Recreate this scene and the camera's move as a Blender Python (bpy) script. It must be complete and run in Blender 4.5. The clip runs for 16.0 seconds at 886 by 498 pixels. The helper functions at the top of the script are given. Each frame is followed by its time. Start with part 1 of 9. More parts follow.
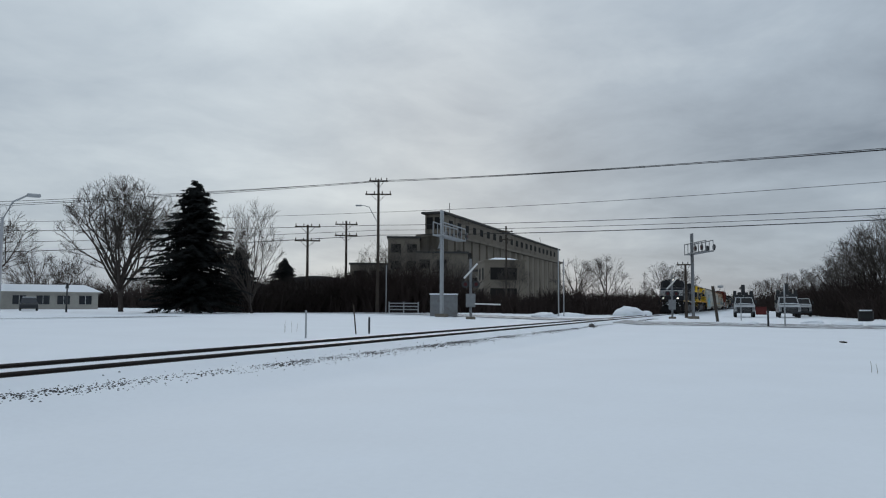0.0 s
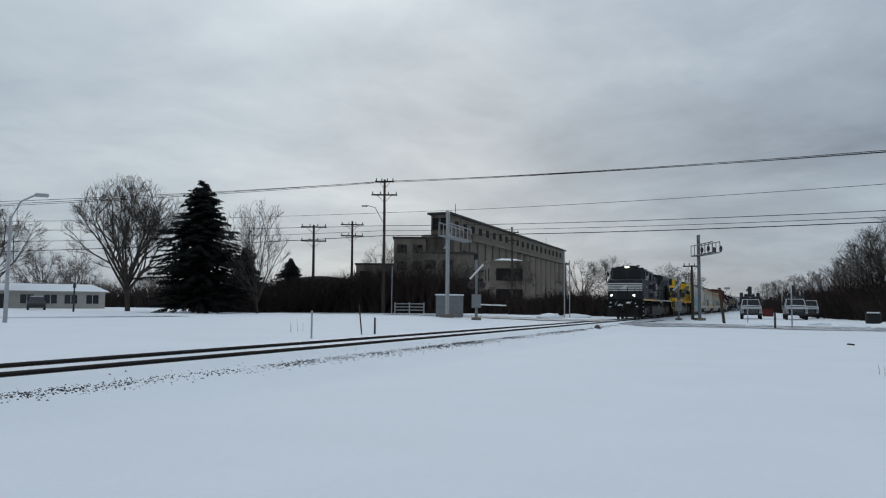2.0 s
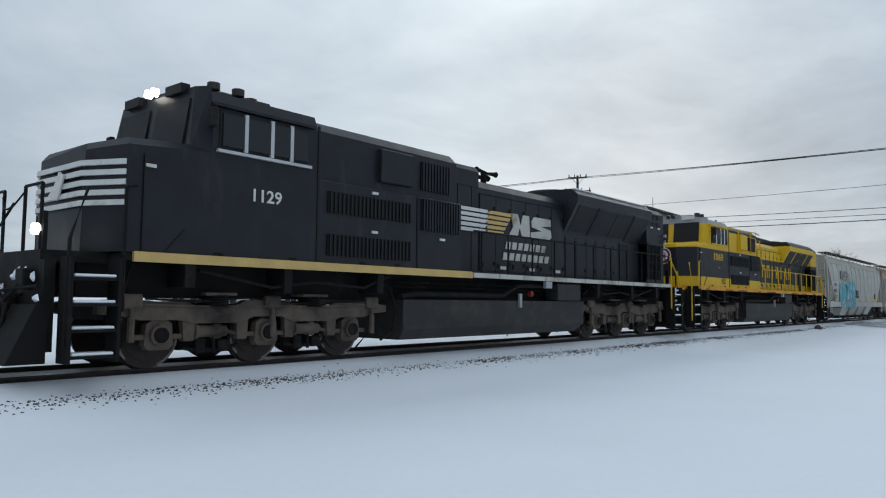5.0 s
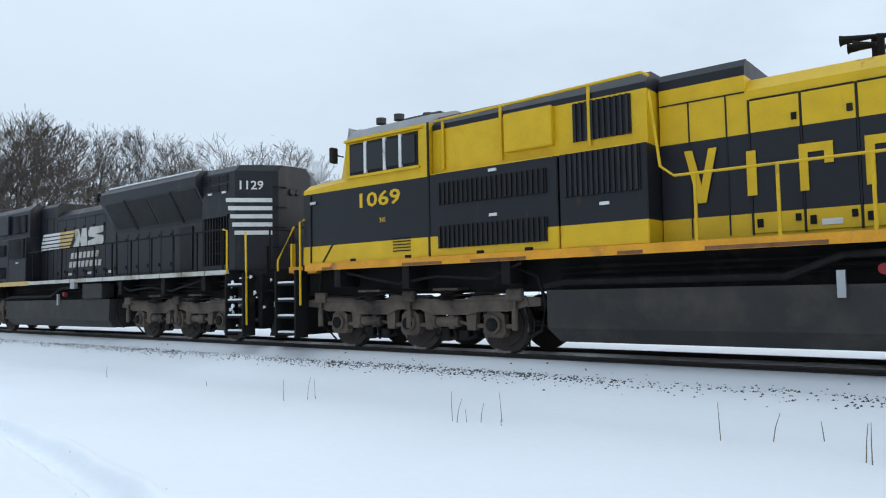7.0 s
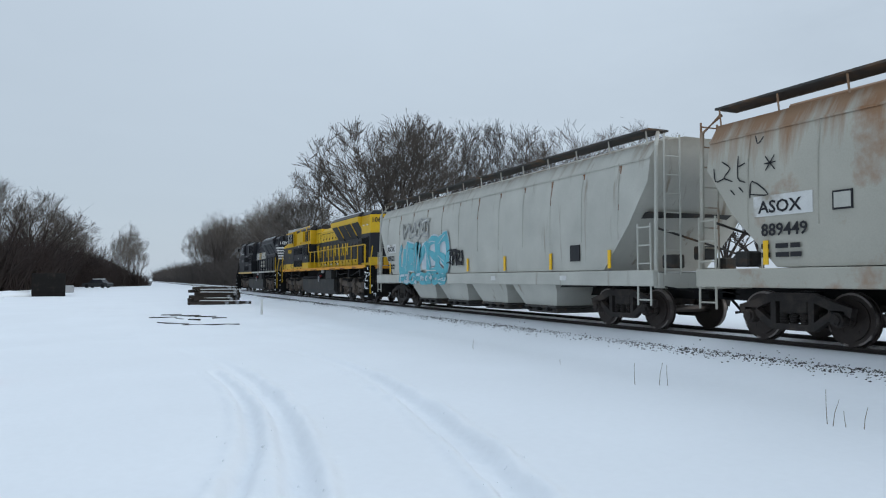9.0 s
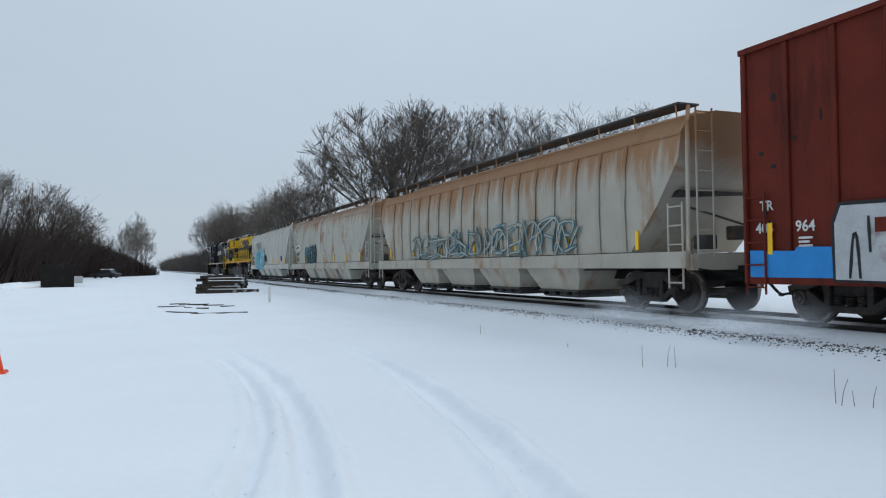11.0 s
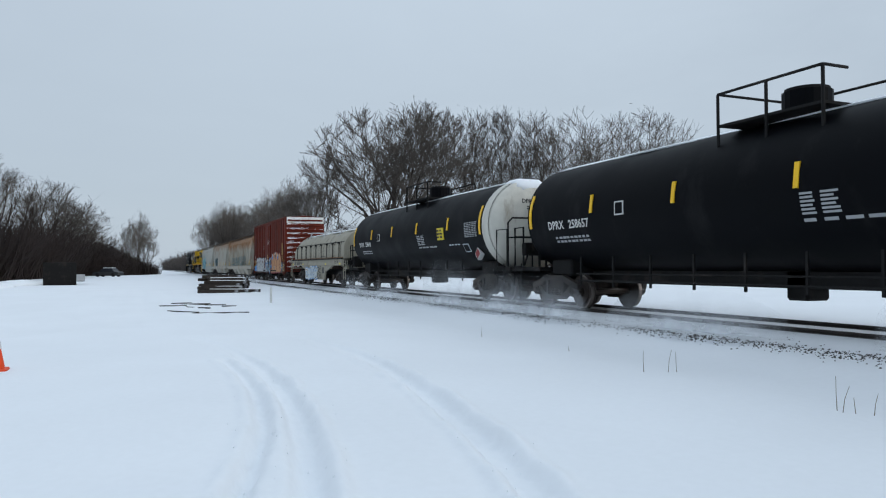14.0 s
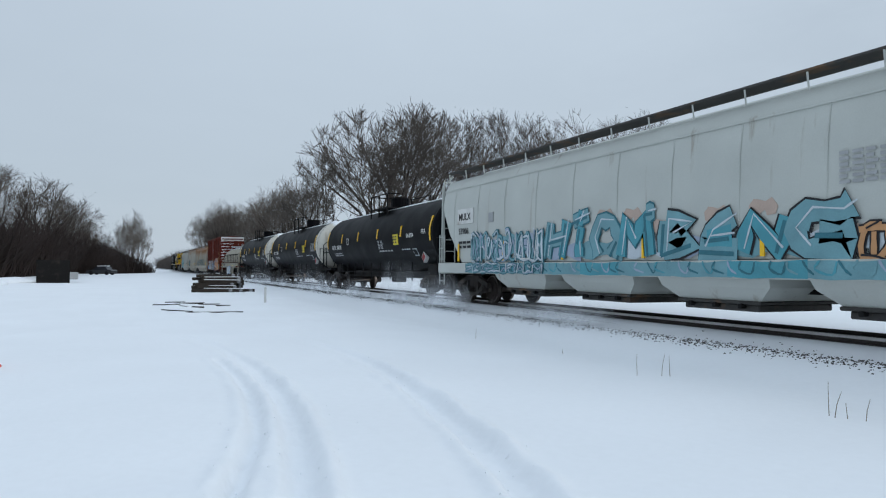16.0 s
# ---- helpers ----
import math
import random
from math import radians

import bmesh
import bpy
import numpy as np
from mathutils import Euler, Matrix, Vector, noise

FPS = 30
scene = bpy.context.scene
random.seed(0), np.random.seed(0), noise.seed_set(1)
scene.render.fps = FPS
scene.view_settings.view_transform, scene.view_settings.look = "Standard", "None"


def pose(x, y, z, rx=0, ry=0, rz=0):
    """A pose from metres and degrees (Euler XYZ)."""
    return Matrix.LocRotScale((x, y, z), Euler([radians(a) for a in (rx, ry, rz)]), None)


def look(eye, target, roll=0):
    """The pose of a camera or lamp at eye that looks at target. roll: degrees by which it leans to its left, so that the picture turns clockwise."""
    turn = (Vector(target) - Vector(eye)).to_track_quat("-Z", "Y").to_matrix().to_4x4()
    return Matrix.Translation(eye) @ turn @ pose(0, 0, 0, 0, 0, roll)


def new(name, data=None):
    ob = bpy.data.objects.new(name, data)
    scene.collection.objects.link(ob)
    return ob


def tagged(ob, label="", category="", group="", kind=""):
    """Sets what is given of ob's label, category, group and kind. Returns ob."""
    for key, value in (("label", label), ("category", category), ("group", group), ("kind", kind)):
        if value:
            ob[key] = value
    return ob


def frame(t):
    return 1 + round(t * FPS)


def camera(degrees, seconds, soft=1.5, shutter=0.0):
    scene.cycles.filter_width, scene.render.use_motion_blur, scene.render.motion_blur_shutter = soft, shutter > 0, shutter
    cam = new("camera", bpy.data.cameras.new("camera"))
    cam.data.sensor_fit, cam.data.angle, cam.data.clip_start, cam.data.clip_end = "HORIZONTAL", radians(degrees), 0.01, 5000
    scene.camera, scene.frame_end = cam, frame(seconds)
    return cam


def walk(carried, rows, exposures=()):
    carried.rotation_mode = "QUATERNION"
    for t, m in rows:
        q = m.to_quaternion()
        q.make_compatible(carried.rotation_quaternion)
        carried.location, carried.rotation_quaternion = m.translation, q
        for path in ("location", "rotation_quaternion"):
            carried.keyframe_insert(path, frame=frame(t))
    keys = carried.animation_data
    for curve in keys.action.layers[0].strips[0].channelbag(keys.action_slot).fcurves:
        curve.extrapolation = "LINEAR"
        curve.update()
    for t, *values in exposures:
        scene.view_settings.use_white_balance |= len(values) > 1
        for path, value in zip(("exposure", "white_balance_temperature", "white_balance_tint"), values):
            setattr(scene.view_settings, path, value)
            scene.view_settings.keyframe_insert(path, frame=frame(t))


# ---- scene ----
# ------------------------------------------------ camera and its pan
cam = camera(63.15, 16.0, soft=1.15)
EYE = 1.65
PAN = [(0.0, -66.01, 4.38, -0.27), (0.5, -66.02, 4.52, -0.27), (1.0, -65.93, 4.5, -0.3), (1.5, -65.74, 4.48, -0.42),
       (2.0, -65.56, 4.43, -0.48), (2.5, -65.4, 4.42, -0.44), (3.0, -65.22, 4.44, -0.15), (3.2, -65.11, 4.47, -0.08),
       (5.3, -42.08, 4.77, -0.25), (5.5, -34.25, 5.26, 0.72), (5.7, -24.94, 5.62, 0.96), (6.0, -7.95, 5.05, 0.94),
       (6.3, 9.27, 4.77, 0.2), (6.5, 19.18, 4.52, 0.69), (6.7, 27.97, 3.89, 0.67), (7.0, 39.13, 3.52, 1.08),
       (7.5, 53.88, 3.06, 0.85), (7.8, 59.27, 2.68, 0.6), (8.0, 61.93, 2.99, 0.18), (8.5, 65.59, 2.91, -0.13),
       (9.0, 66.42, 2.42, -0.05), (9.5, 66.6, 2.0, 0.2), (11.3, 67.02, 1.22, 0.8), (11.5, 67.1, 1.34, 0.7), (12.0, 67.21, 1.25, 0.77),
       (12.5, 67.16, 1.41, 0.44), (13.0, 67.13, 1.36, 0.28), (13.5, 67.12, 1.44, 0.12), (14.0, 67.09, 1.44, 0.15),
       (14.5, 67.02, 1.5, 0.04), (15.0, 66.8, 1.55, -0.03), (15.5, 66.67, 1.51, -0.19), (16.0, 66.68, 1.57, -0.45)]
walk(cam, [(t, pose(0, 0, EYE, 90 + p, r, y)) for t, y, p, r in PAN],
     exposures=[(0, -0.05), (3.2, -0.05), (5.3, 0.36), (6.0, 0.8), (6.6, 0.9), (7.0, 0.84), (8.0, 0.62), (9.0, 0.47), (16, 0.44)])

# ------------------------------------------------ sky and sun: thin winter overcast
SUN_AZ, SUN_EL = -66.0, 17.0
world = bpy.data.worlds.new("world")
scene.world = world
world.use_nodes = True
wn, wl = world.node_tree.nodes, world.node_tree.links
wn.clear()


def wnode(kind, **kw):
    n = wn.new(kind)
    for k, v in kw.items():
        n.inputs[k].default_value = v
    return n


def wmath(op, a, b=0.5, clamp=False):
    n = wn.new("ShaderNodeMath")
    n.operation, n.use_clamp = op, clamp
    for i, v in enumerate((a, b)):
        if isinstance(v, (int, float)):
            n.inputs[i].default_value = v
        else:
            wl.new(v, n.inputs[i])
    return n.outputs[0]


tc = wn.new("ShaderNodeTexCoord")
sep = wn.new("ShaderNodeSeparateXYZ")
wl.new(tc.outputs["Generated"], sep.inputs[0])
up = wmath("ADD", wmath("MAXIMUM", sep.outputs[2], 0.0), 0.16)
flat = wn.new("ShaderNodeCombineXYZ")
wl.new(wmath("DIVIDE", sep.outputs[0], up), flat.inputs[0])
wl.new(wmath("DIVIDE", sep.outputs[1], up), flat.inputs[1])
clouds = wnode("ShaderNodeTexNoise", Scale=0.85, Detail=6.0, Roughness=0.55, Distortion=0.35)
wl.new(flat.outputs[0], clouds.inputs["Vector"])
streaks = wnode("ShaderNodeTexNoise", Scale=2.6, Detail=5.0, Roughness=0.6, Distortion=0.5)
wl.new(flat.outputs[0], streaks.inputs["Vector"])
both = wmath("ADD", wmath("MULTIPLY", clouds.outputs["Fac"], 0.75), wmath("MULTIPLY", streaks.outputs["Fac"], 0.25))
# the overcast is broken towards the sun and closed away from it
broken = wmath("ADD", wmath("MULTIPLY", sep.outputs[0], 0.5), 0.55, True)
wave = wmath("MULTIPLY", wmath("SUBTRACT", both, 0.5), wmath("MULTIPLY", broken, 1.6))
sunv = Vector((-math.sin(radians(SUN_AZ)) * math.cos(radians(SUN_EL)), math.cos(radians(SUN_AZ)) * math.cos(radians(SUN_EL)), math.sin(radians(SUN_EL))))
dot = wn.new("ShaderNodeVectorMath")
dot.operation = "DOT_PRODUCT"
wl.new(tc.outputs["Generated"], dot.inputs[0])
dot.inputs[1].default_value = sunv
glow = wmath("POWER", wmath("MAXIMUM", dot.outputs["Value"], 0.0), 14.0)
# thinner cloud to the left of the sun
dot2 = wn.new("ShaderNodeVectorMath")
dot2.operation = "DOT_PRODUCT"
wl.new(tc.outputs["Generated"], dot2.inputs[0])
dot2.inputs[1].default_value = Vector((0.6, 0.68, 0.42))
thin = wmath("POWER", wmath("MAXIMUM", dot2.outputs["Value"], 0.0), 12.0)
# thicker cloud ahead across the track and to the right of the sun
front = wmath("MULTIPLY", wmath("POWER", wmath("MAXIMUM", sep.outputs[1], 0.0), 2.0), -0.12)
dot3 = wn.new("ShaderNodeVectorMath")
dot3.operation = "DOT_PRODUCT"
wl.new(tc.outputs["Generated"], dot3.inputs[0])
dot3.inputs[1].default_value = Vector((0.92, -0.26, 0.3))
thick = wmath("MULTIPLY", wmath("POWER", wmath("MAXIMUM", dot3.outputs["Value"], 0.0), 8.0), -0.18)
wave = wmath("ADD", wave, wmath("ADD", front, thick))
tone = wmath("ADD", wmath("ADD", wmath("ADD", wmath("ADD", wmath("MULTIPLY", glow, 0.12), wmath("MULTIPLY", thin, 0.38)), 0.43), wmath("MULTIPLY", sep.outputs[1], 0.11)), wave, True)
ramp = wn.new("ShaderNodeValToRGB")
ramp.color_ramp.elements[0].color = (0.215, 0.26, 0.32, 1)
ramp.color_ramp.elements[1].color = (0.71, 0.79, 0.84, 1)
mid = ramp.color_ramp.elements.new(0.5)
mid.color = (0.422, 0.495, 0.572, 1)
wl.new(tone, ramp.inputs[0])
sky = wn.new("ShaderNodeTexSky")
sky.sky_type, sky.sun_disc = "NISHITA", False
sky.sun_elevation, sky.sun_rotation = radians(SUN_EL), radians(-SUN_AZ)
sky_bg = wnode("ShaderNodeBackground", Strength=0.05)
wl.new(sky.outputs[0], sky_bg.inputs["Color"])
cloud_bg = wnode("ShaderNodeBackground", Strength=0.92)
wl.new(ramp.outputs[0], cloud_bg.inputs["Color"])
# an overcast sky is brightest overhead
wl.new(wmath("ADD", wmath("MULTIPLY", wmath("POWER", wmath("MAXIMUM", sep.outputs[2], 0.0), 2.0), 0.85), 0.94), cloud_bg.inputs["Strength"])
mixed = wnode("ShaderNodeMixShader", Fac=0.92)
wl.new(sky_bg.outputs[0], mixed.inputs[1])
wl.new(cloud_bg.outputs[0], mixed.inputs[2])
wl.new(mixed.outputs[0], wn.new("ShaderNodeOutputWorld").inputs[0])

sun = new("sun", bpy.data.lights.new("sun", "SUN"))
sun.data.energy, sun.data.angle, sun.data.color = 0.5, radians(30), (1.0, 0.95, 0.88)
sun.matrix_world = look(sunv * 100, (0, 0, 0))


# ------------------------------------------------ materials
def material(name, color, rough=0.6, metal=0.0, spread=0.12, scale=3.0, fine=40.0, bump=0.15, dirt=None, dirt_amount=0.0,
             dirt_scale=(1.5, 1.5, 1.5), random_tint=0.0, bands=None, coat=0.0, emit=0.0, spec=0.3, run=None):
    """Principled surface with colour variation at two scales, optional stains and painted bands by height."""
    m = bpy.data.materials.new(name)
    m.use_nodes = True
    n, l = m.node_tree.nodes, m.node_tree.links
    b = n["Principled BSDF"]
    tc = n.new("ShaderNodeTexCoord")
    obj = tc.outputs["Object"]

    def mix(kind, fac, a, c):
        x = n.new("ShaderNodeMixRGB")
        x.blend_type = kind
        for i, v in enumerate((fac, a, c)):
            if isinstance(v, (int, float)):
                x.inputs[i].default_value = v
            elif isinstance(v, tuple):
                x.inputs[i].default_value = (*v, 1)
            else:
                l.new(v, x.inputs[i])
        return x.outputs[0]

    base = tuple(color)
    if bands:
        sp = n.new("ShaderNodeSeparateXYZ")
        l.new(obj, sp.inputs[0])
        rp = n.new("ShaderNodeValToRGB")
        rp.color_ramp.interpolation = "CONSTANT"
        e = rp.color_ramp.elements
        top = 5.0
        e[0].position, e[0].color = 0, (*bands[0][1], 1)
        e[1].position, e[1].color = bands[1][0] / top, (*bands[1][1], 1)
        for z, c in bands[2:]:
            k = e.new(z / top)
            k.color = (*c, 1)
        dv = n.new("ShaderNodeMath")
        dv.operation = "DIVIDE"
        l.new(sp.outputs[2], dv.inputs[0])
        dv.inputs[1].default_value = top
        l.new(dv.outputs[0], rp.inputs[0])
        base = rp.outputs[0]
    big = n.new("ShaderNodeTexNoise")
    big.inputs["Scale"].default_value, big.inputs["Detail"].default_value = scale, 6
    l.new(obj, big.inputs["Vector"])
    small = n.new("ShaderNodeTexNoise")
    small.inputs["Scale"].default_value, small.inputs["Detail"].default_value = fine, 3
    l.new(obj, small.inputs["Vector"])
    r1 = n.new("ShaderNodeMapRange")
    r1.inputs[3].default_value, r1.inputs[4].default_value = 1 - 2 * spread, 1 + 2 * spread
    l.new(big.outputs["Fac"], r1.inputs[0])
    col = mix("MULTIPLY", 1.0, base, r1.outputs[0])
    r2 = n.new("ShaderNodeMapRange")
    r2.inputs[3].default_value, r2.inputs[4].default_value = 1 - spread, 1 + spread
    l.new(small.outputs["Fac"], r2.inputs[0])
    col = mix("MULTIPLY", 1.0, col, r2.outputs[0])
    if dirt:
        mp = n.new("ShaderNodeMapping")
        mp.inputs["Scale"].default_value = dirt_scale
        l.new(obj, mp.inputs[0])
        dn = n.new("ShaderNodeTexNoise")
        dn.inputs["Scale"].default_value, dn.inputs["Detail"].default_value, dn.inputs["Roughness"].default_value = 1.0, 7, 0.62
        l.new(mp.outputs[0], dn.inputs["Vector"])
        dr = n.new("ShaderNodeMapRange")
        dr.inputs[1].default_value, dr.inputs[2].default_value = 0.66 - dirt_amount * 0.3, 0.78 - dirt_amount * 0.2
        l.new(dn.outputs["Fac"], dr.inputs[0])
        col = mix("MIX", dr.outputs[0], col, dirt)
    if run:
        # rust that runs down from the top edge: colour, height where it ends, height where it is full
        rc, za, zb = run
        s3 = n.new("ShaderNodeSeparateXYZ")
        l.new(obj, s3.inputs[0])
        gz = n.new("ShaderNodeMapRange")
        gz.inputs[1].default_value, gz.inputs[2].default_value, gz.inputs[3].default_value, gz.inputs[4].default_value = za, zb, -0.35, 0.3
        gz.clamp = False
        l.new(s3.outputs[2], gz.inputs[0])
        mp2 = n.new("ShaderNodeMapping")
        mp2.inputs["Scale"].default_value = (3.4, 0.3, 0.35)
        l.new(obj, mp2.inputs[0])
        rn = n.new("ShaderNodeTexNoise")
        rn.inputs["Scale"].default_value, rn.inputs["Detail"].default_value, rn.inputs["Roughness"].default_value = 1.0, 8, 0.65
        l.new(mp2.outputs[0], rn.inputs["Vector"])
        sm = n.new("ShaderNodeMath")
        sm.operation = "ADD"
        l.new(gz.outputs[0], sm.inputs[0])
        l.new(rn.outputs["Fac"], sm.inputs[1])
        rr2 = n.new("ShaderNodeMapRange")
        rr2.inputs[1].default_value, rr2.inputs[2].default_value, rr2.inputs[4].default_value = 0.5, 0.78, 0.85
        l.new(sm.outputs[0], rr2.inputs[0])
        col = mix("MIX", rr2.outputs[0], col, rc)
    if random_tint:
        oi = n.new("ShaderNodeObjectInfo")
        rr = n.new("ShaderNodeMapRange")
        rr.inputs[3].default_value, rr.inputs[4].default_value = 1 - random_tint, 1 + random_tint
        l.new(oi.outputs["Random"], rr.inputs[0])
        col = mix("MULTIPLY", 1.0, col, rr.outputs[0])
    l.new(col, b.inputs["Base Color"])
    r3 = n.new("ShaderNodeMapRange")
    r3.inputs[3].default_value, r3.inputs[4].default_value = max(0.03, rough - 0.12), min(1, rough + 0.12)
    l.new(big.outputs["Fac"], r3.inputs[0])
    l.new(r3.outputs[0], b.inputs["Roughness"])
    b.inputs["Metallic"].default_value = metal
    b.inputs["Specular IOR Level"].default_value = spec
    b.inputs["Coat Weight"].default_value = coat
    if bump:
        bp = n.new("ShaderNodeBump")
        bp.inputs["Strength"].default_value, bp.inputs["Distance"].default_value = bump, 0.01
        l.new(small.outputs["Fac"], bp.inputs["Height"])
        l.new(bp.outputs[0], b.inputs["Normal"])
    if emit:
        b.inputs["Emission Color"].default_value = (*color, 1)
        b.inputs["Emission Strength"].default_value = emit
    return m


